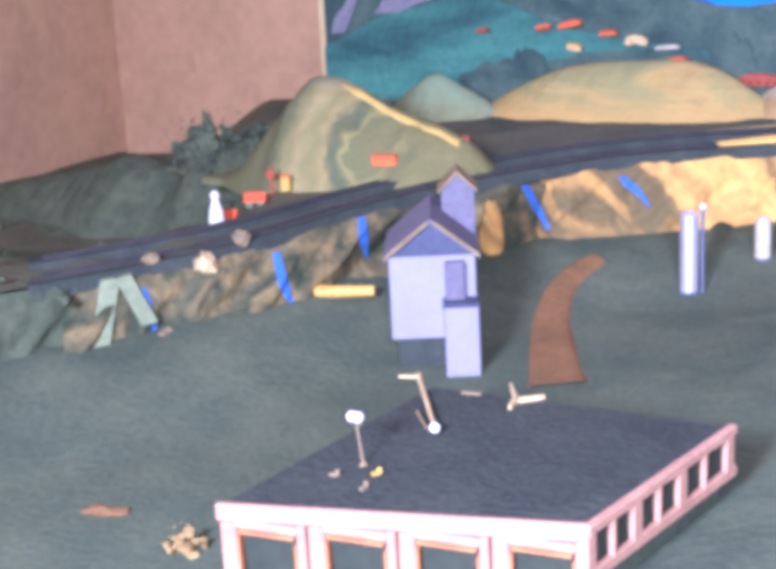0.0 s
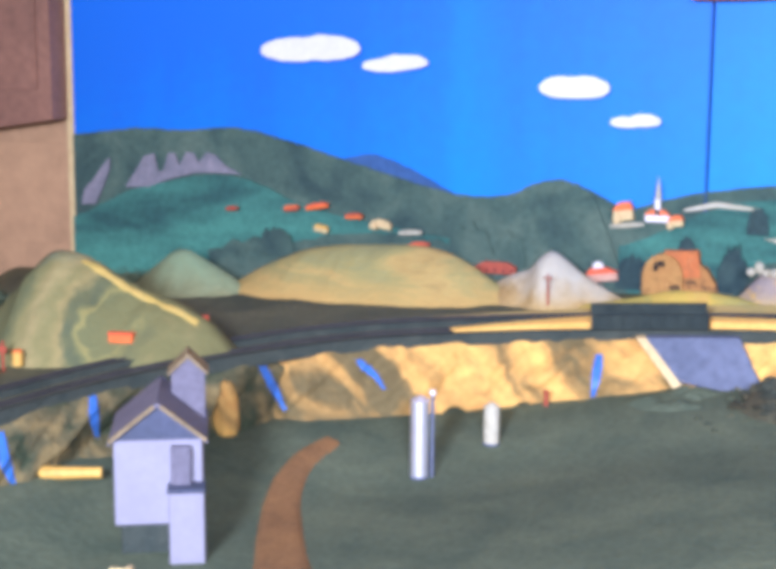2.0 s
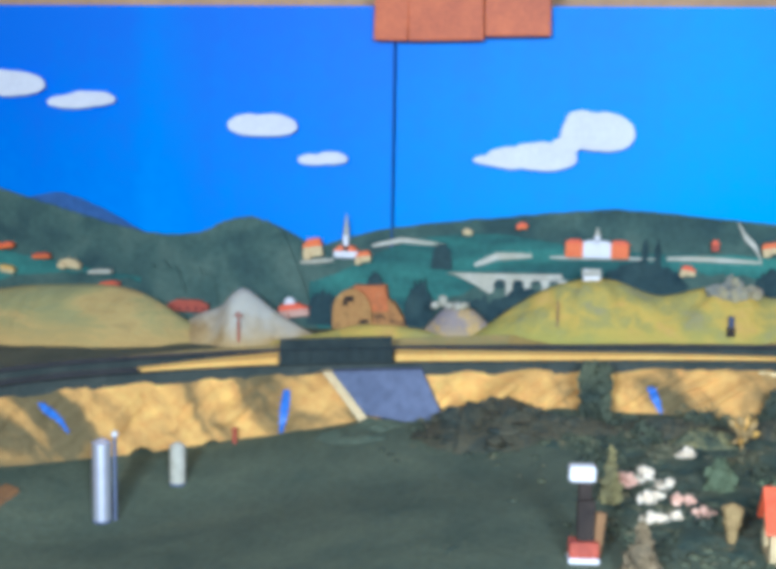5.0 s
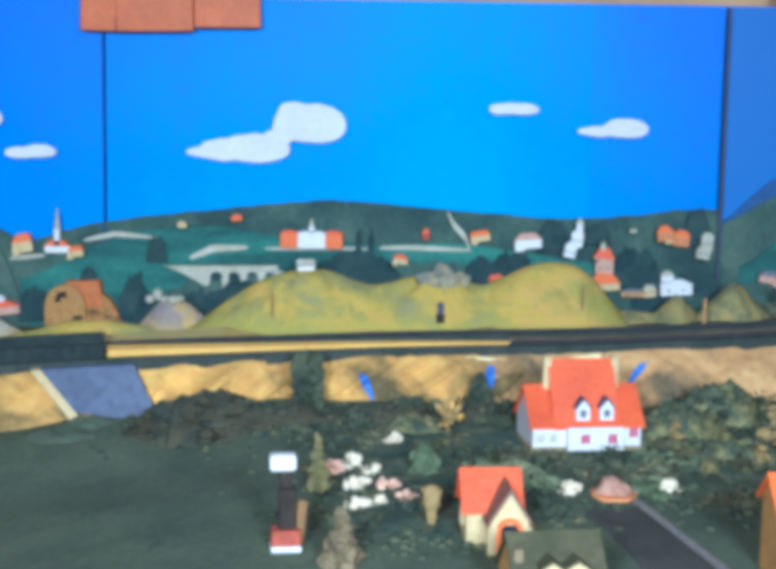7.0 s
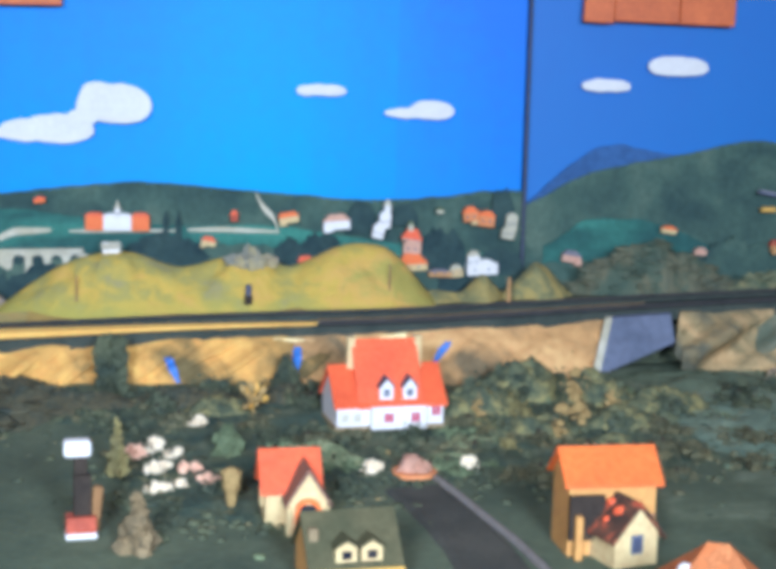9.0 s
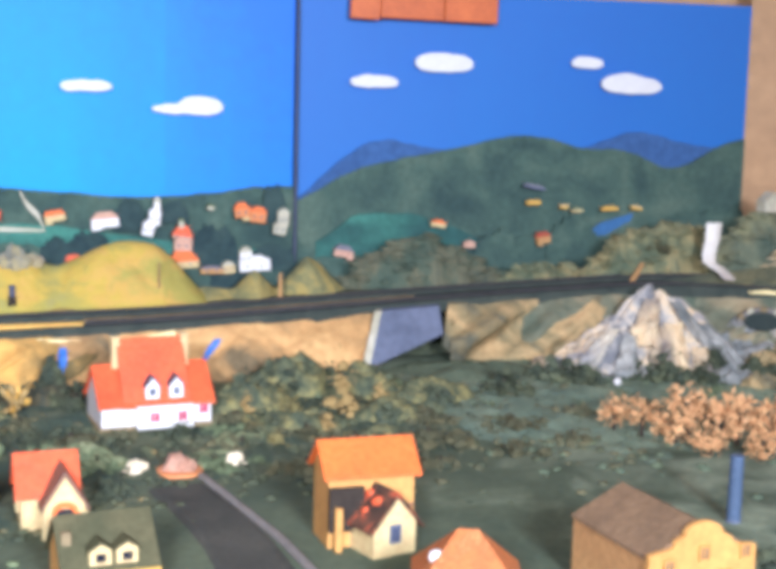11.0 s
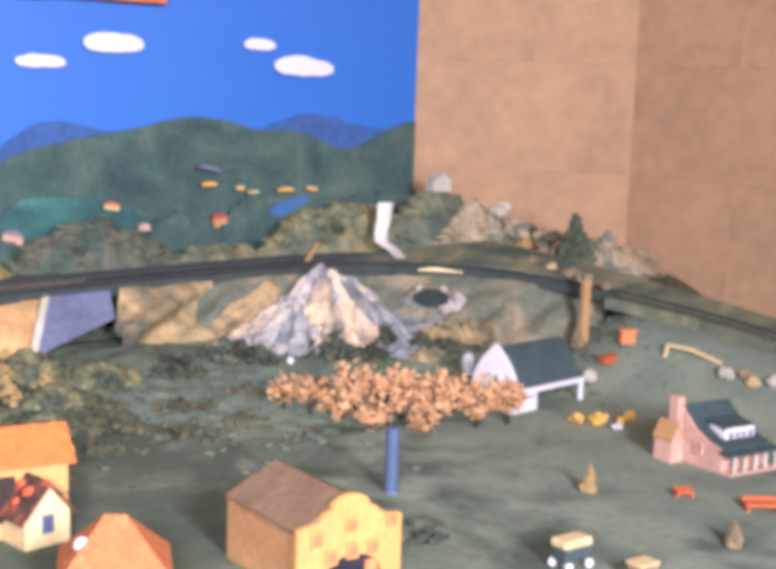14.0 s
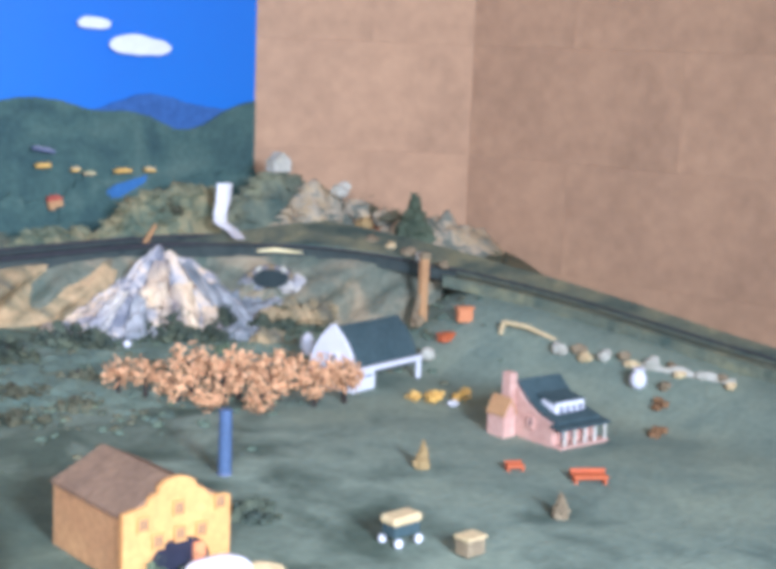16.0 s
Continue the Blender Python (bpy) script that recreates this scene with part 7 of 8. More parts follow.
def red_house():
    ob = thing("dormer_house", on(0.17, 1.39, 0.002), 8, "white house with bright red roof, dormers and two chimneys", "house")
    w, d, h, rh = 0.096, 0.06, 0.021, 0.027
    part("plinth", box(B(), w + 0.004, d + 0.004, 0.004, (0, 0, -0.002)), STUMP, ob)
    part("wall", gable_body(w, d, h, rh), WHITE, ob, "white rendered walls")
    part("porch", box(B(), 0.05, 0.008, h - 0.001, (0.006, -d / 2 - 0.004, 0)), WHITE, ob)
    part("roof", roof_slabs(w, d, h, rh, over=0.003), RED, ob, "bright red tiled roof")
    part("upper_wall", gable_body(0.054, d - 0.002, h, 0.048), WHITE, ob)
    part("upper_roof", roof_slabs(0.054, d, h + 0.0005, 0.049, over=0.0025), RED, ob, "steep red middle roof")
    for x in (-0.03, 0.031):
        ch = part("chimney", box(B(), 0.007, 0.008, 0.032, (x, 0.0, h + rh * 0.75)), CREAM, ob, "cream-white chimney")
        part("chimney_cap", box(B(), 0.0085, 0.0095, 0.0025, (x, 0.0, h + rh * 0.75 + 0.032)), CREAM, ch)
    for x in (-0.004, 0.017):
        dm = part("dormer", shift(gable_body(0.012, 0.02, 0.011, 0.007, "y"), x, -d / 2 + 0.01, h + 0.004), WHITE, ob, "white dormer")
        part("dormer_roof", shift(roof_slabs(0.012, 0.02, 0.011, 0.007, "y", 0.001, 0.0014), x, -d / 2 + 0.01, h + 0.004), INK, dm)
        part("pane", box(B(), 0.005, 0.001, 0.006, (x, -d / 2 - 0.0002, h + 0.007), bevel=0), SLATE, dm)
    for x in (-0.004, 0.02):
        window(ob, x, 0.007, 0.0075, 0.008, -d / 2 - 0.0085, MAROON, WHITE)
    window(ob, 0.041, 0.01, 0.0075, 0.008, -d / 2 - 0.0005, MAROON, WHITE)
    for x in (-0.041, -0.03):
        window(ob, x, 0.006, 0.006, 0.008, -d / 2 - 0.0005, PALE, WHITE)


red_house()


def arch_house():
    ob = thing("arch_house", on(0.074, 1.138), 4, "cream cottage with red roof and arched porch", "house")
    w, d, h, rh = 0.036, 0.034, 0.028, 0.02
    part("wall", gable_body(w, d, h, rh), CREAM, ob)
    part("roof", roof_slabs(w, d, h, rh, over=0.004), RED, ob, "red tiled roof")
    pw, pd, ph, pr = 0.026, 0.026, 0.024, 0.02
    px, py = 0.009, -d / 2 - 0.008
    porch = part("porch", shift(gable_body(pw, pd, ph, pr, "y"), px, py, 0), CREAM, ob, "cream arched porch")
    part("porch_roof", shift(roof_slabs(pw, pd, ph, pr, "y", 0.003), px, py, 0), BOARD, porch, "dark brown porch roof")
    n = 12
    ring = [(math.cos(math.pi * i / n), math.sin(math.pi * i / n)) for i in range(n + 1)]
    part("arch", prism(B(), [(px - 0.009, 0), (px - 0.009, 0.016)] + [(px - 0.009 * c, 0.018 + 0.008 * s) for c, s in ring] + [(px + 0.009, 0.0), (px + 0.006, 0.0)] + [(px + 0.006 * c, 0.017 + 0.0055 * s) for c, s in ring] + [(px - 0.006, 0)], 0.0025, py - pd / 2 - 0.002), TILE_O, porch, "orange arch surround")
    part("door", box(B(), 0.0122, 0.001, 0.021, (px, py - pd / 2 - 0.0005, 0), bevel=0), GLASS, porch, "dark doorway")
    for s in (-1, 1):
        part("buttress", box(B(), 0.004, 0.005, 0.02, (px + s * pw / 2, py - pd / 2, 0)), CREAM, porch)
    window(ob, 0.0, 0.012, 0.008, 0.009, 0, GLASS, CREAM, "l", w / 2 + 0.0005)


arch_house()


def moss_house():
    ob = thing("moss_house", on(0.104, 1.015), 8, "low house with mossy green roof and two dormers", "house")
    w, d, h, rh = 0.054, 0.05, 0.018, 0.024
    part("wall", gable_body(w, d, h, rh), YELLOW, ob, "warm yellow walls")
    part("roof", roof_slabs(w, d, h, rh, over=0.003), GREEN_R, ob, "mossy green roof")
    for x in (-0.006, 0.01):
        dm = part("dormer", shift(gable_body(0.013, 0.018, 0.009, 0.004, "y"), x, -d / 2 + 0.008, h + 0.002), CREAM, ob, "cream dormer")
        part("dormer_roof", shift(roof_slabs(0.013, 0.018, 0.009, 0.004, "y", 0.001, 0.0012), x, -d / 2 + 0.008, h + 0.002), GREEN_R, dm)
        part("pane", box(B(), 0.006, 0.001, 0.005, (x, -d / 2 - 0.0015, h + 0.004), bevel=0), GLASS, dm)
    part("gutter", box(B(), w + 0.006, 0.002, 0.002, (0, -d / 2 - 0.004, h - 0.004), bevel=0), GOLD, ob)
    part("chimney", box(B(), 0.006, 0.006, 0.014, (-0.024, -0.012, h + 0.006)), STUMP, ob)


moss_house()


def orange_house():
    ob = thing("timbered_house", on(0.283, 1.068), 3, "cream house with bright orange roof and timbered wing", "house")
    w, d, h, rh = 0.06, 0.036, 0.051, 0.016
    part("wall", gable_body(w, d, h, rh), YELLOW, ob, "orange-yellow walls")
    part("roof", roof_slabs(w, d, h, rh, over=0.004), TILE_O, ob, "bright orange tiled roof")
    pw, pd, ph, pr = 0.033, 0.046, 0.022, 0.019
    turn = Matrix.Translation((0.003, -d / 2 - 0.002, 0)) @ Matrix.Rotation(radians(15), 4, "Z")
    def turned(bm):
        bm.transform(turn)
        return bm
    wg = part("wing", turned(gable_body(pw, pd, ph, pr, "y")), CREAM, ob, "cream gabled front wing")
    part("wing_roof", turned(roof_slabs(pw, pd, ph, pr, "y", 0.004)), RED_BR, wg, "mottled red and brown wing roof")
    for x, y, r in ((-0.006, -0.012, 0.0046), (-0.012, -0.006, 0.0034), (-0.004, 0.0, 0.0042), (-0.013, 0.006, 0.0036), (-0.008, 0.012, 0.003), (0.006, -0.018, 0.0034)):
        part("roof_patch", turned(blob(B(), (x, y, ph + pr * (1 - abs(x) / (pw / 2)) + 0.0012), r, (1, 1, 0.7), 0.2)), RED, wg, "red mottled patch")
    pane = part("window", turned(box(B(), 0.0085, 0.0016, 0.0125, (0, -pd / 2 - 0.0004, 0.009), bevel=0)), SLATE, wg)
    part("pane", turned(box(B(), 0.006, 0.0016, 0.0095, (0, -pd / 2 - 0.0008, 0.0105), bevel=0)), INK, pane)
    part("post", box(B(), 0.005, 0.005, 0.03, (-0.025, -d / 2 - 0.008, 0)), YELLOW, ob)
    part("timber_panel", box(B(), 0.024, 0.004, 0.03, (-0.018, -d / 2 - 0.002, 0.012), bevel=0), WOOD_D, ob, "dark brown timbered panel")
    part("timber", box(B(), w, 0.001, 0.0016, (0, -d / 2 - 0.0006, 0.026), bevel=0), BOARD, ob)
    part("chimney", box(B(), 0.012, 0.006, 0.006, (w / 2 + 0.006, 0.008, h - 0.006)), GOLD, ob)


orange_house()


def low_house():
    ob = thing("low_orange_house", on(0.303, 0.905), -16, "low house with salmon-orange hipped roof", "house")
    w, d, h, rh = 0.06, 0.06, 0.028, 0.028
    part("wall", box(B(), w - 0.006, d - 0.006, h), TILE_O, ob, "salmon-orange walls")
    bm = B()
    low = [bm.verts.new((sx * (w / 2 + 0.002), sy * (d / 2 + 0.002), h)) for sx, sy in ((-1, -1), (1, -1), (1, 1), (-1, 1))]
    top = [bm.verts.new((x, 0.004, h + rh)) for x in (-0.006, 0.006)]
    for f in ((low[0], low[1], top[1], top[0]), (low[1], low[2], top[1]), (low[2], low[3], top[0], top[1]), (low[3], low[0], top[0]), (low[3], low[2], low[1], low[0])):
        bm.faces.new(f)
    part("roof", bm, BARN_R, ob, "salmon hipped roof")
    for x, y, k in ((-0.016, -0.034, 1.0), (0.017, -0.036, 1.1)):
        wing_p = part("wing", shift(gable_body(0.027 * k, 0.024, 0.013 * k, 0.013, "y"), x, y, 0), TILE_O, ob, "bright orange gabled wing")
        part("wing_roof", shift(roof_slabs(0.027 * k, 0.024, 0.013 * k, 0.013, "y", 0.0015), x, y, 0), SALMON, wing_p)
    part("chimney", blob(B(), (-0.018, -0.006, h + 0.014), 0.0045, rough=0.1), WHITE, ob, "white round chimney cap")
    part("shed", box(B(), 0.016, 0.014, 0.015, (0.047, -0.026, 0)), RED, ob)


low_house()


def mission():
    ob = thing("mission_building", on(0.434, 0.927), 7, "yellow building with curved parapet and brown roof", "building")
    w, d, h = 0.074, 0.086, 0.044
    n = 14
    arch = [(-0.021 * math.cos(math.pi * i / n) + 0.002, 0.008 + 0.016 * math.sin(math.pi * i / n)) for i in range(n + 1)]
    out = [(-w / 2, 0), (-0.019, 0)] + arch + [(0.023, 0), (w / 2, 0), (w / 2, h), (w * 0.28, h + 0.003)]
    out += [(w * 0.28 - w * 0.1 * (1 - math.cos(math.pi / 2 * i / 5)), h + 0.003 + 0.006 * math.sin(math.pi / 2 * i / 5)) for i in range(1, 6)]
    out += [(w * 0.18 * math.cos(math.pi * i / 10), h + 0.0095 + 0.008 * math.sin(math.pi * i / 10)) for i in range(0, 11)]
    out += [(-w * 0.28 + w * 0.1 * (1 - math.cos(math.pi / 2 * i / 5)), h + 0.003 + 0.006 * math.sin(math.pi / 2 * i / 5)) for i in range(5, 0, -1)]
    out += [(-w * 0.28, h + 0.003), (-w / 2, h)]
    part("facade", prism(B(), out, 0.004, -d / 2 - 0.004), YELLOW, ob, "warm yellow curved facade")
    part("wall", gable_body(w - 0.004, d, h - 0.004, 0.016, "y"), TAN_W, ob, "tan side walls")
    part("roof", roof_slabs(w - 0.004, d, h - 0.004, 0.0165, "y", 0.001), BROWN_R, ob, "brown roof")
    for x, z in ((-0.024, h - 0.011), (0.0, h - 0.005), (0.029, h - 0.006), (-0.014, h - 0.023), (0.001, h - 0.021), (0.016, h - 0.021)):
        window(ob, x, z, 0.0055, 0.007, -d / 2 - 0.0045, BROWN_R, YELLOW)
    # dark plate behind the arch paints the recess's shade
    part("doorway", box(B(), 0.044, 0.002, 0.026, (0.002, -d / 2 - 0.001, 0), bevel=0), GLASS, ob, "dark plate for the shade inside the arched doorway")
    part("door_leaf", box(B(), 0.008, 0.002, 0.018, (0.016, -d / 2 - 0.003, 0)), SALMON, ob, "pinkish door leaf standing open")


mission()
bush(0.42, 0.872, 0.012, LEAF_G, "sage bush by the yellow facade")
bush(0.448, 0.868, 0.011, LEAF, "dark bush by the yellow facade")

ob = thing("blue_post", on(0.556, 1.05), 0, "tall blue post beside the yellow building", "post")
part("shaft", tube(B(), 0.0052, 0.005, 0.05, seg=14), DULL_BLUE, ob)
part("foot", tube(B(), 0.006, 0.005, 0.003, seg=14), SLATE, ob)
ob = thing("white_dome", on(0.455, 0.856), 0, "white domed kiosk roof at the lawn's edge", "kiosk")
part("drum", tube(B(), 0.013, 0.013, 0.008, seg=24), CREAM, ob)
part("dome", blob(B(), (0.0, 0, 0.008), 0.0165, (1.35, 0.85, 0.55), 0.06, sub=3), WHITE, ob)
part("skirt", blob(B(), (0.018, -0.002, 0.002), 0.016, (1.6, 0.75, 0.5), 0.08, sub=3), CREAM, ob, "cream sloping skirt")

# blossoming trees in a row
def blossom_tree(x, y, r, h):
    ob = thing("blossom_tree", on(x, y), random.uniform(0, 360), "small tree covered in apricot blossom", "tree", "row of blossoming trees")
    part("trunk", tube(B(), 0.0022, 0.0014, h, seg=7), WOOD_D, ob)
    for k in range(3):
        bm = tube(B(), 0.001, 0.0006, r, (0, 0, h * 0.7), seg=5, rx=random.uniform(20, 60))
        bmesh.ops.rotate(bm, cent=(0, 0, 0), matrix=Matrix.Rotation(k * 2.1, 3, "Z"), verts=bm.verts)
        part("limb", bm, WOOD_D, ob)
    bm = B()
    for _ in range(25):
        d = Vector((random.gauss(0, 1), random.gauss(0, 1), random.gauss(0, 0.7))).normalized() * r * random.uniform(0.3, 1.0)
        blob(bm, (d.x, d.y, h + d.z * 0.8), r * random.uniform(0.09, 0.24), (1.2, 1, 0.8), 0.7, sub=1)
    leaves(bm, (0, 0, h), r * 1.2, 110, r * 0.18, (1, 1, 0.8))
    part("crown", bm, BLOSSOM, ob)


for x, y, r, h in ((0.575, 1.3, 0.015, 0.022), (0.595, 1.285, 0.014, 0.026), (0.615, 1.26, 0.018, 0.018), (0.635, 1.275, 0.02, 0.032), (0.65, 1.24, 0.019, 0.026), (0.67, 1.25, 0.02, 0.03), (0.685, 1.215, 0.018, 0.024), (0.7, 1.23, 0.02, 0.03),
                   (0.72, 1.2, 0.016, 0.022), (0.732, 1.215, 0.018, 0.028), (0.752, 1.2, 0.015, 0.024), (0.76, 1.215, 0.015, 0.026), (0.63, 1.225, 0.014, 0.012), (0.665, 1.2, 0.013, 0.012)):
    blossom_tree(x, y, r, h)
ob = thing("white_ball", on(0.644, 1.445), 0, "small white ball on the dark green ground", "ball")
part("ball", blob(B(), (0, 0, 0.004), 0.0042, rough=0.02), WHITE, ob)


def chapel():
    ob = thing("pointed_chapel", on(0.816, 1.268), -72, "white chapel with pointed gable and dark roof", "chapel")
    w, d, h, rh = 0.055, 0.1, 0.016, 0.046
    def arc(s):
        return [(s * w / 2 * (1 - (i / 8) ** 2.1), h + rh * i / 8) for i in range(9)]
    right, left = arc(1), arc(-1)
    part("gable", prism(B(), [(-w / 2, 0), (w / 2, 0)] + right + left[-2::-1], 0.004, -d / 2), WHITE, ob, "white pointed gable wall")
    inner = [(x * 0.96, z * 0.96) for x, z in right + left[-2::-1]]
    part("roof", prism(B(), inner, d - 0.006, -d / 2 + 0.004), TEAL_R, ob, "dark teal curved roof")
    for y0, y1 in ((-d / 2 + 0.004, -d / 2 + 0.032),):
        part("side_wall", box(B(), 0.003, y1 - y0, h + 0.004, (w / 2 - 0.001, (y0 + y1) / 2, 0)), WHITE, ob)
    part("eave", box(B(), 0.004, d, 0.005, (w / 2 + 0.001, 0.002, h + 0.002)), WHITE, ob, "white eaves beam")
    part("post", box(B(), 0.004, 0.005, h + 0.004, (w / 2 + 0.001, d / 2 - 0.002, 0)), WHITE, ob)
    part("shutter", box(B(), 0.001, 0.018, 0.0012, (w / 2 + 0.001, -d / 2 + 0.018, 0.0135), bevel=0), SLATE, ob, "thin grey shutter rail")
    window(ob, 0.003, 0.024, 0.008, 0.01, -d / 2 - 0.0006, GLASS, WHITE)


chapel()
ob = thing("white_urn", on(0.81, 1.37), 0, "white urn behind the chapel", "urn")
part("body", blob(B(), (0, 0, 0.012), 0.009, (0.8, 0.8, 1.3), 0.05), WHITE, ob)
part("foot", tube(B(), 0.006, 0.004, 0.004, seg=12), WHITE, ob)
ob = thing("white_drum", on(0.905, 1.29), 0, "white rounded drum beside the chapel", "drum")
part("body", blob(B(), (0, 0, 0.009), 0.0085, (1, 1, 0.9), 0.05), PALE, ob)
for x, y, m, r in ((0.812, 1.18, GOLD, 0.009), (0.826, 1.168, GOLD, 0.0105), (0.858, 1.163, GOLD, 0.0105), (0.836, 1.148, WHITE, 0.006), (0.838, 1.175, GOLD, 0.008)):
    blossom(x, y, r, m, "golden-yellow rounded clump before the chapel" if m is GOLD else "small white rounded clump before the chapel", 5, "golden clumps")


def farm():
    ob = thing("pink_farmhouse", on(0.852, 1.034), 6, "pink farmhouse with dark teal roof and tall chimney", "house")
    w, d, h = 0.052, 0.06, 0.019
    ridge_y, top, back_h = 0.016, 0.044, 0.032
    def along(outline, run, x0):
        bm = prism(B(), outline, run, 0)
        bm.transform(Matrix.Translation((x0 + run, 0, 0)) @ Matrix.Rotation(radians(90), 4, "Z"))
        return bm
    part("wall", along([(-d / 2, 0), (d / 2, 0), (d / 2, back_h), (ridge_y, top), (0.002, 0.031), (-0.014, 0.023), (-d / 2, h)], w, -w / 2), PINK, ob, "pink stucco walls")
    t = 0.0025
    part("roof", along([(-d / 2 - 0.003, h - 0.0005), (-0.014, 0.0235), (0.002, 0.0315), (ridge_y, top + 0.0005), (ridge_y, top + t + 0.001), (0.001, 0.0315 + t), (-0.015, 0.0235 + t), (-d / 2 - 0.003, h + t)], w - 0.001, -w / 2 + 0.003), TEAL_R, ob, "dark teal swept roof")
    part("roof", along([(ridge_y, top + 0.0005), (d / 2 + 0.003, back_h - 0.002), (d / 2 + 0.003, back_h + t - 0.002), (ridge_y, top + t + 0.001)], w - 0.001, -w / 2 + 0.003), TEAL_R, ob, "dark teal swept roof")
    part("chimney", box(B(), 0.008, 0.011, 0.054, (-w / 2 - 0.002, ridge_y + 0.004, 0)), PINK, ob, "tall pink chimney")
    dm = part("dormer", box(B(), 0.034, 0.018, 0.014, (0.004, -0.012, 0.02)), WHITE, ob, "long pinkish-white dormer")
    part("dormer_roof", box(B(), 0.035, 0.023, 0.002, (0.004, -0.009, 0.034), rx=10), TEAL_R, dm)
    for k in range(4):
        part("pane", box(B(), 0.004, 0.001, 0.005, (-0.007 + 0.0075 * k, -0.0213, 0.025), bevel=0), SCAR, dm)
    for x in (-0.016, -0.003, 0.01):
        window(ob, x, 0.005, 0.005, 0.009, -d / 2 - 0.0005, SCAR, PINK)
    window(ob, -0.006, 0.012, 0.005, 0.008, 0, GLASS, PINK, "l", w / 2 + 0.0005)
    an = part("annexe", shift(gable_body(0.013, 0.02, 0.02, 0.011, "y"), -w / 2 - 0.0085, 0.021, 0), PINK, ob, "pinkish annexe beside the chimney")
    part("annexe_roof", shift(roof_slabs(0.013, 0.02, 0.02, 0.011, "y", 0.001), -w / 2 - 0.0085, 0.021, 0), TAN_W, an)
    for k in range(5):
        part("post", tube(B(), 0.0015, 0.0013, 0.0165, (-0.02 + 0.012 * k, -d / 2 - 0.009, 0), seg=8), PALE, ob, "whitish porch post")
    part("porch_roof", box(B(), w + 0.008, 0.012, 0.0022, (0.002, -d / 2 - 0.0055, 0.0165), rx=8), TEAL_R, ob)
    part("porch_floor", box(B(), w + 0.006, 0.012, 0.0025, (0.002, -d / 2 - 0.006, 0)), PINK, ob)
    part("lean_to", box(B(), 0.014, 0.014, 0.012, (w / 2 + 0.005, 0.004, 0)), PINK, ob)


farm()
bush(0.905, 1.062, 0.007, LEAF_Y, "small ochre shrub behind the farmhouse", (1.4, 0.8, 0.8))
cart = thing("cart", on(0.592, 0.868), 10, "dark green cart with cream top and white wheels", "cart")
part("body", box(B(), 0.023, 0.013, 0.008, (0, 0, 0.006)), TEAL_R, cart)
part("top", box(B(), 0.025, 0.015, 0.006, (0, 0, 0.014), bevel=0.0015), CREAM, cart, "cream canvas top")
for sx in (-0.009, 0.009):
    for sy in (-0.0075, 0.0075):
        part("wheel", tube(B(), 0.003, 0.003, 0.0016, (sx, sy + 0.0008, 0.003), seg=14, rx=90), WHITE, cart)
for x, y, rz, w, d, h, lb in ((0.76, 0.962, -20, 0.014, 0.008, 0.006, "small orange bench on the lawn"), (0.793, 0.913, -25, 0.027, 0.012, 0.008, "long orange bench on the lawn")):
    ob = thing("bench", on(x, y), rz, lb, "bench", "orange benches")
    part("seat", box(B(), w, d, 0.003, (0, 0, h * 0.5)), ORANGE, ob)
    part("backrest", box(B(), w, 0.002, h * 0.6, (0, d / 2, h * 0.6)), ORANGE, ob)
    for s in (-1, 1):
        part("leg", box(B(), 0.002, d * 0.9, h * 0.5, (s * w * 0.42, 0, 0), bevel=0), ORANGE, ob)
ob = thing("tan_crate", on(0.62, 0.83), 10, "tan crate at the lawn's edge", "crate")
part("body", box(B(), 0.016, 0.012, 0.011), STUMP, ob)
part("lid", box(B(), 0.017, 0.013, 0.002, (0, 0, 0.011)), CREAM, ob)
cone_tree(0.70, 1.0, 0.006, 0.022, LEAF_Y, "thin ochre shrub on the lawn")
cone_tree(0.72, 0.86, 0.006, 0.018, STUMP, "thin tan shrub on the lawn")

# ---- east edge below the track ----
post = thing("brown_mast", on(0.95, 1.367), 0, "reddish-brown mast beside the curving track", "mast")
part("shaft", box(B(), 0.009, 0.008, 0.075, bevel=0.001), TAN_W, post)
part("brace", box(B(), 0.005, 0.005, 0.034, (-0.012, 0, 0), ry=14), STUMP, post)
part("stone", blob(B(), (-0.008, -0.004, 0.004), 0.008, (1.2, 1, 0.8), 0.3), STUMP, post)
part("cap", box(B(), 0.011, 0.01, 0.006, (0, 0, 0.072)), STUMP, post)
for x, y, m, lb in ((0.93, 1.415, ORANGE, "small orange cart below the track"), (0.936, 1.302, ORANGE, "small orange crate below the track"), (0.96, 1.304, SALMON, "pale reddish crate below the track")):
    ob = thing("crate", on(x, y), random.uniform(-20, 20), lb, "crate", "crates below the track")
    part("body", box(B(), 0.016, 0.01, 0.007 if m is ORANGE else 0.014), m, ob)
    part("lid", box(B(), 0.019, 0.011, 0.002, (0, 0, 0.007 if m is ORANGE else 0.014)), m, ob)
hoop = thing("yellow_rail", on(0.98, 1.236), -62, "bent cream-yellow handrail below the track", "handrail")
part("upright", tube(B(), 0.0026, 0.0024, 0.013, (-0.021, 0, 0), seg=8, ry=12), CREAM, hoop)
part("rail", tube(B(), 0.0024, 0.0024, 0.026, (-0.0185, 0, 0.0125), seg=8, ry=93), CREAM, hoop)
part("rail", tube(B(), 0.0024, 0.002, 0.034, (0.007, 0, 0.011), seg=8, ry=106), CREAM, hoop)
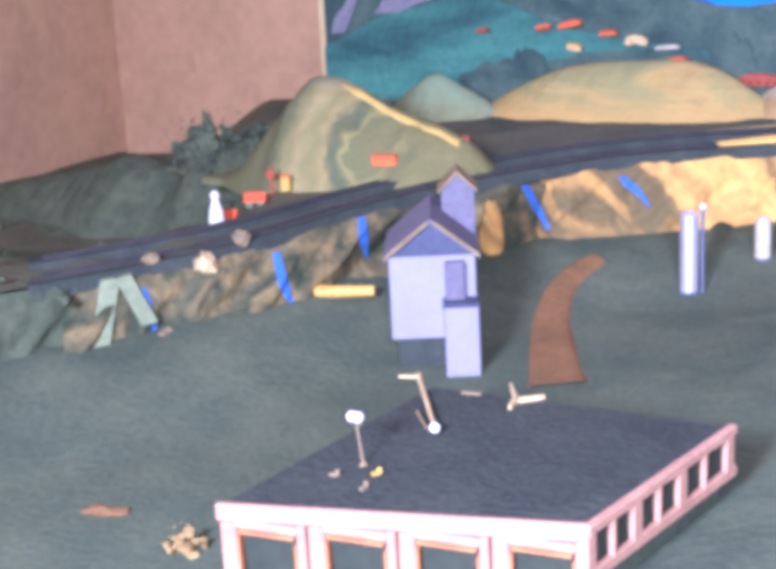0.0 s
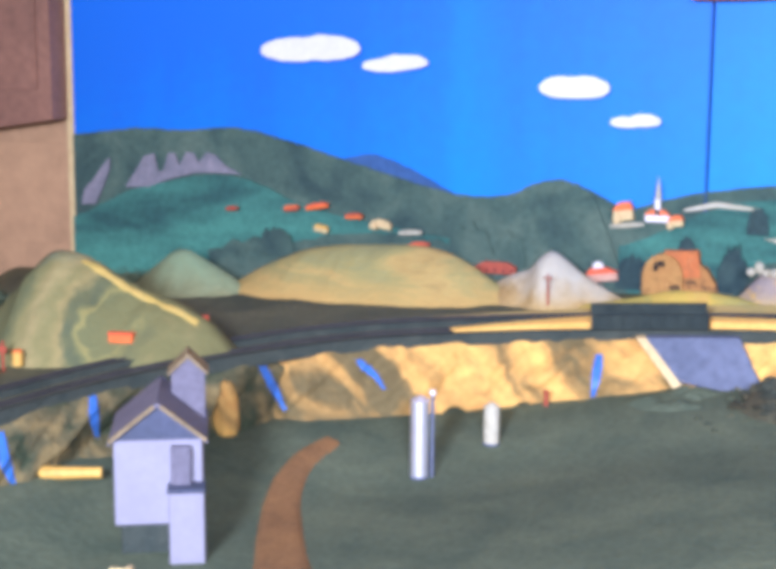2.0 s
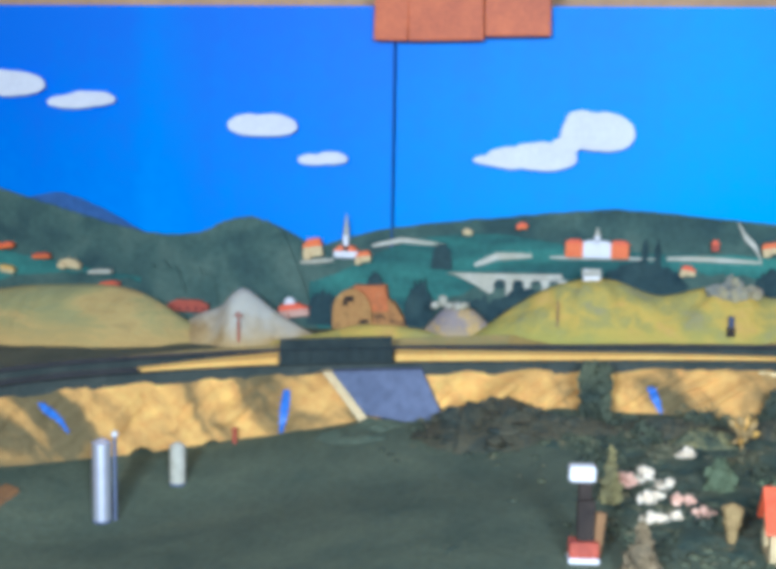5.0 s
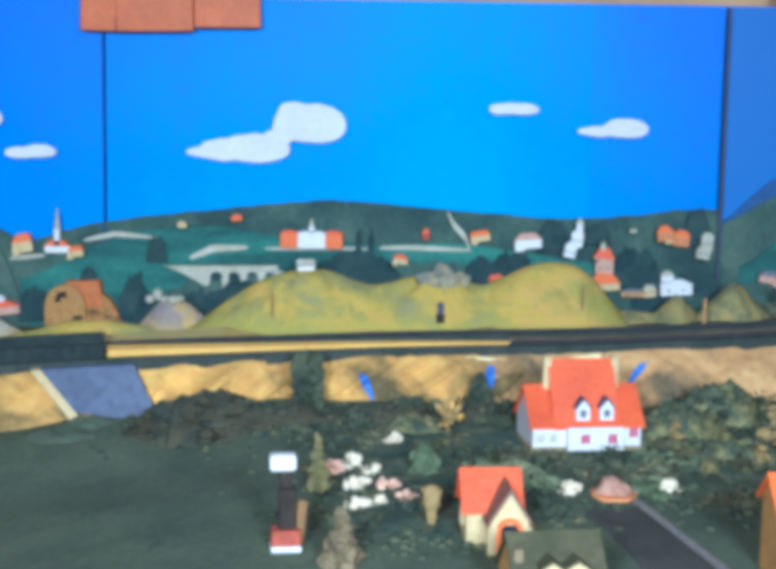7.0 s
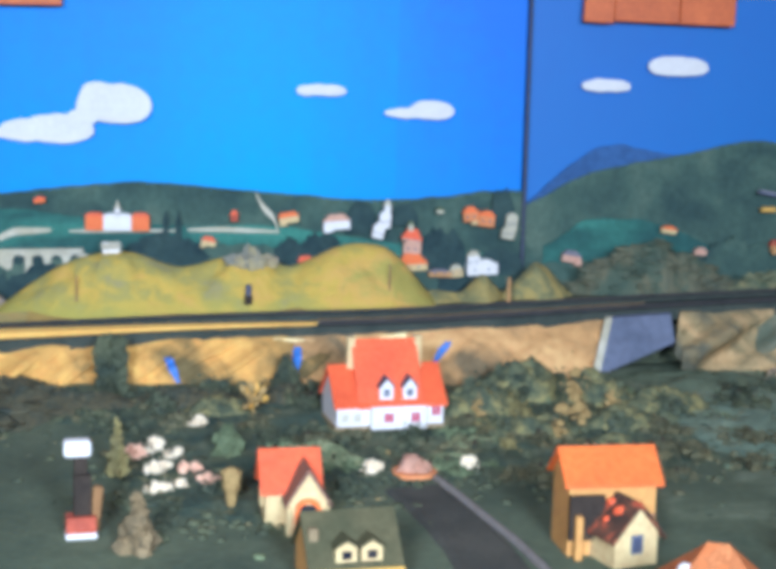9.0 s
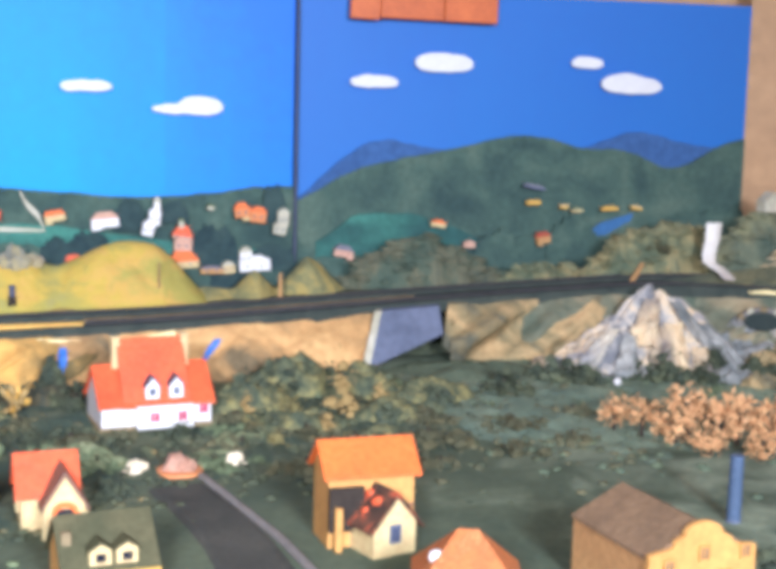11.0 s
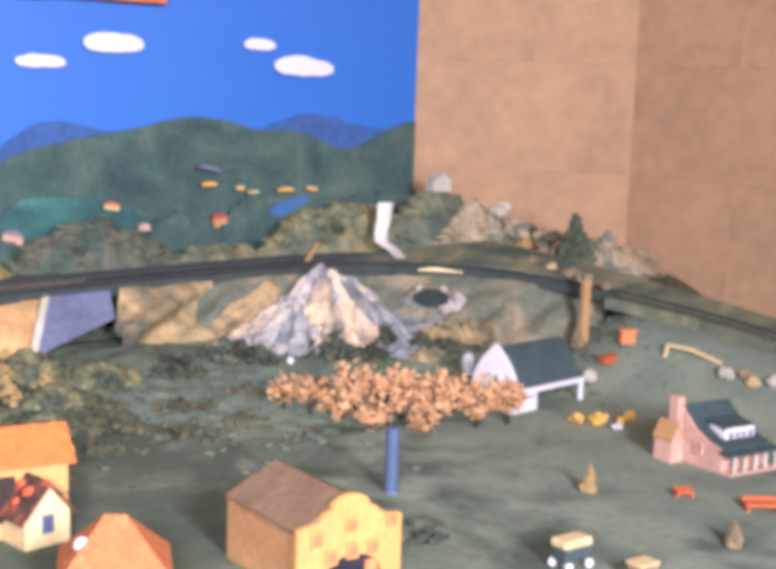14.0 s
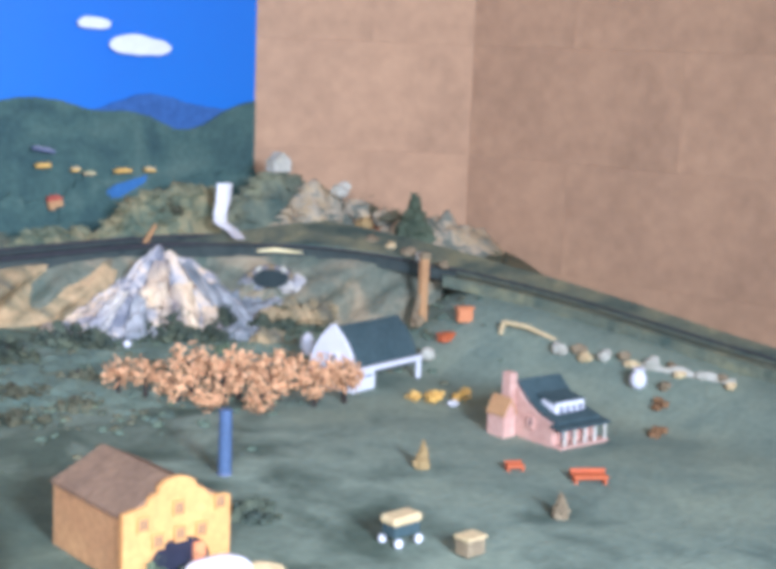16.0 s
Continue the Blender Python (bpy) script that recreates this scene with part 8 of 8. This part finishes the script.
for k in range(12):
    f = k / 11
    sx, sy = 0.985 + 0.06 * f + 0.006 * math.sin(k * 2.1), 1.18 - 0.175 * f
    stone(sx, sy, 0.0048 + 0.003 * random.random() * (k < 7), (PALE, STUMP, CREAM)[k % 3], "pale stone of the broken wall below the track")
ob = thing("stone_wall", (0, 0, 0), 0, "low whitish wall along the curving track", "wall")
part("coping", grid(B(), 16, 4, lambda u, v: (1.01 + 0.036 * u + 0.006 * v, 1.092 - 0.082 * u, ground_z(1.01 + 0.036 * u, 1.092 - 0.082 * u) + (0.0055 + 0.002 * math.sin(u * 19)) * (0.2 < v < 0.8))), PALE, ob)
ob = thing("white_pot", on(0.988, 1.07), 0, "white round pot near the curving track", "pot")
part("body", blob(B(), (0, 0, 0.009), 0.0095, (0.85, 0.85, 1.0), 0.04), WHITE, ob)
part("rim", tube(B(), 0.005, 0.006, 0.003, (0, 0, 0.017), seg=14), WHITE, ob)
for x, y, m, lb in ((0.98, 1.03, CLAY, "reddish-brown block heap on the lawn"), (1.0, 1.05, STUMP, "tan block heap on the lawn"), (0.935, 0.985, CLAY, "reddish small post on the lawn")):
    ob = thing("block_heap", on(x, y), random.uniform(0, 90), lb, "heap", "block heaps")
    for k in range(4):
        part("block", box(B(), 0.008, 0.006, 0.005, (random.uniform(-0.008, 0.008), random.uniform(-0.006, 0.006), 0.004 * (k % 2)), rz=random.uniform(0, 90)), m, ob)

# cascade and house on the eastern hill
def cascade(u, v):
    pts = [(0.84, 1.625, 1.098), (0.836, 1.62, 1.078), (0.828, 1.611, 1.064), (0.824, 1.602, 1.055), (0.83, 1.585, 1.048), (0.824, 1.552, 1.042)]
    ts = np.linspace(0, 1, len(pts))
    p = [np.interp(u, ts, [q[i] for q in pts]) for i in range(3)]
    w = 0.02 - 0.006 * u
    return (p[0] + (v - 0.5) * w, p[1] - 0.004 * math.sin(v * 3.14), p[2] + 0.001 * wob(u * 20, v * 4, 1))


casc = thing("cascade", (0, 0, 0), 0, "white cascade running down the dark hill", "cascade")
part("water", grid(B(), 40, 8, cascade), CASCADE, casc, smooth=True)
ob = thing("leaning_log", (0.737, 1.625, 1.026), 0, "tan log leaning on the olive hill", "log")
part("log", tube(B(), 0.003, 0.0024, 0.038, seg=8, rx=-30, ry=48), TAN_W, ob)
ob = thing("hilltop_house", (0.928, 1.655, 1.108), 8, "small white house on top of the eastern hill", "house")
part("wall", gable_body(0.026, 0.016, 0.012, 0.01, "y"), PALE, ob)
part("roof", roof_slabs(0.026, 0.016, 0.012, 0.01, "y", 0.001, 0.0012), PALE, ob)
for x, y, z, r, m in ((0.985, 1.6, 1.082, 0.012, PALE), (0.992, 1.575, 1.06, 0.014, STONY), (0.995, 1.56, 1.045, 0.01, LEAF_Y), (1.035, 1.55, 1.028, 0.011, STUMP), (1.06, 1.51, 1.02, 0.011, STUMP), (0.965, 1.585, 1.05, 0.012, STONY), (1.01, 1.555, 1.032, 0.009, ORANGE), (1.03, 1.57, 1.05, 0.012, STONY)):
    stone(x, y, r, m, "tan rock on the stony eastern hill", z + 0.001)


for x, y, r, m in ((0.938, 1.566, 0.009, CREAM), (0.96, 1.553, 0.011, LEAF_Y), (0.965, 1.53, 0.009, CREAM), (0.966, 1.498, 0.01, STUMP), (0.974, 1.47, 0.008, CREAM), (0.98, 1.44, 0.008, STUMP), (0.982, 1.418, 0.007, PALE), (0.985, 1.38, 0.006, STUMP)):
    stone(x, y, r, m, "yellowish rock along the curving track", shelf_z(x, y) + 0.006)


# ---- garden and road of the village ----
path_strip("village_road", [(0.17, 1.215), (0.19, 1.13), (0.2, 1.05), (0.2, 0.93), (0.19, 0.8)], 0.05, 0.06, ROAD, "grey road of the village", "road", 0.002)
path_strip("road_kerb", [(0.192, 1.235), (0.212, 1.14), (0.228, 1.06), (0.238, 0.96)], 0.004, 0.005, KERB, "pale kerb along the village road", "kerb", 0.0045)
pond = thing("garden_bed", on(0.18, 1.247, 0.0), 0, "pinkish garden bed with orange border", "garden bed")
part("border", tube(B(), 0.019, 0.018, 0.003, seg=24), SALMON, pond)
part("soil", blob(B(), (0, 0.001, 0.003), 0.014, (1, 0.9, 0.7), 0.3), PINK_W, pond, "pinkish heaped planting")

# brown box added in place of a shadow on the western wall
board = thing("wall_shadow_box", (-1.385, 1.742, 1.165), 0, "brown box standing in for the shadow on the tan wall", "cupboard")
part("body", prism(B(), [(-0.22, -0.06), (0.2, 0.0), (0.2, 0.42), (-0.22, 0.42)], 0.036), BOARD, board)
# raised panel marks the inner zone of that shadow
part("door", box(B(), 0.19, 0.004, 0.3, (0.085, -0.0022, 0.04), bevel=0.0015), BOARD, board)
# cream strip built as the wall's end edge
edge = thing("edge_strip", (-1.181, 1.785, 0.955), 0, "pale strip standing for the wall's end edge", "strip")
part("strip", box(B(), 0.014, 0.012, 1.2), CREAM, edge)


# ---- lichen and turf strewn over the village ground ----
def turf(name, material, count, size, spots, label):
    """Small crumbs of lichen, half sunk, round a few spots: x, y, spread in x, spread in y."""
    g = (1 + 5 ** 0.5) / 2
    ico = np.array([(-1, g, 0), (1, g, 0), (-1, -g, 0), (1, -g, 0), (0, -1, g), (0, 1, g), (0, -1, -g), (0, 1, -g), (g, 0, -1), (g, 0, 1), (-g, 0, -1), (-g, 0, 1)]) / 1.9
    tri = [(0, 11, 5), (0, 5, 1), (0, 1, 7), (0, 7, 10), (0, 10, 11), (1, 5, 9), (5, 11, 4), (11, 10, 2), (10, 7, 6), (7, 1, 8), (3, 9, 4), (3, 4, 2), (3, 2, 6), (3, 6, 8), (3, 8, 9), (4, 9, 5), (2, 4, 11), (6, 2, 10), (8, 6, 7), (9, 8, 1)]
    verts, faces = [], []
    for _ in range(count):
        x, y, sx, sy = random.choice(spots)
        px, py = random.gauss(x, sx), random.gauss(y, sy)
        s = size * random.uniform(0.4, 1.5)
        a = random.uniform(0, 6.28)
        c, d = math.cos(a), math.sin(a)
        k = len(verts)
        z = ground_z(px, py)
        for q in ico:
            j = s * random.uniform(0.7, 1.3)
            verts.append((px + j * 1.3 * (q[0] * c - q[1] * d), py + j * 1.1 * (q[0] * d + q[1] * c), z + j * 0.65 * q[2] + s * 0.15))
        faces += [(k + i, k + m, k + n) for i, m, n in tri]
    me = bpy.data.meshes.new(name)
    me.from_pydata(verts, [], faces)
    me.materials.append(material)
    me.polygons.foreach_set("use_smooth", [True] * len(me.polygons))
    return tagged(new(name, me), label, "turf", kind="stuff")


VILLAGE = [(0.0, 1.3, 0.05, 0.09), (0.12, 1.28, 0.07, 0.06), (0.1, 1.42, 0.1, 0.05), (0.3, 1.4, 0.07, 0.06), (0.27, 1.28, 0.06, 0.05), (0.42, 1.36, 0.06, 0.07), (-0.13, 1.44, 0.06, 0.03), (0.04, 1.18, 0.05, 0.04)]
EAST = [(0.55, 1.4, 0.07, 0.06), (0.7, 1.42, 0.07, 0.04), (0.83, 1.4, 0.05, 0.04), (0.6, 1.3, 0.06, 0.06), (0.9, 1.38, 0.05, 0.05)]
def lawn(name, spots, label, material, lift=0.0055):
    """A mossy sheet that rises out of the ground round the spots and dips under it between them."""
    x0, x1 = min(s[0] - 2.2 * s[2] for s in spots), max(s[0] + 2.2 * s[2] for s in spots)
    y0, y1 = min(s[1] - 2.2 * s[3] for s in spots), max(s[1] + 2.2 * s[3] for s in spots)
    def fn(u, v):
        x, y = x0 + (x1 - x0) * u, y0 + (y1 - y0) * v
        k = min(1.0, sum(math.exp(-((x - a) / (1.2 * p)) ** 2 - ((y - b) / (1.2 * q)) ** 2) for a, b, p, q in spots))
        e = ease(min(1, min(u, 1 - u, v, 1 - v) * 12))
        return (x, y, ground_z(x, y) - 0.008 + 0.008 * e + lift * (k - 0.5) * e + (0.0032 * wob(x, y, 2, 34) + 0.0022 * wob(x, y, 6, 90)) * e)
    return tagged(part(name, grid(B(), 190, 90, fn), material, smooth=True), label, "lawn", kind="structure")


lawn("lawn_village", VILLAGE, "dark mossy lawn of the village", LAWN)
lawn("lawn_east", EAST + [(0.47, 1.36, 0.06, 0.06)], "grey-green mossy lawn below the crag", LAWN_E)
turf("dark_turf", LEAF, 2000, 0.0032, VILLAGE, "dark green lichen strewn over the village ground")
turf("dark_turf_east", LEAF_E, 700, 0.0032, EAST, "dark green lichen strewn below the crag")
turf("brown_turf", LEAF_B, 700, 0.0032, VILLAGE + EAST + [(0.47, 1.33, 0.05, 0.07)] * 3, "olive-brown lichen strewn over the ground")
turf("sage_turf", LEAF_G, 50, 0.0028, VILLAGE + EAST, "sage-green lichen strewn over the ground")
turf("ochre_turf", LEAF_Y, 30, 0.0024, VILLAGE + EAST, "ochre lichen strewn over the ground")

bush(-0.587, 0.716, 0.011, LEAF_Y, "ochre-yellow bush in front of the hall", (1.2, 1, 0.9))
ob = thing("clay_slip", on(-0.667, 0.733), 15, "reddish slip of clay lying on the ground", "slip")
part("slip", blob(B(), (0, 0, 0.001), 0.012, (1.4, 0.5, 0.2), 0.3), CLAY, ob)

p = slope(-16.05, 1.1, 0.012)
ob = thing("small_post", (p.x, p.y, p.z - 0.002), 0, "small dark red post at the embankment's foot", "post")
part("shaft", tube(B(), 0.0024, 0.002, 0.014, seg=10), RED_D, ob)
part("knob", blob(B(), (0, 0, 0.0155), 0.003, rough=0.1), RED_D, ob)
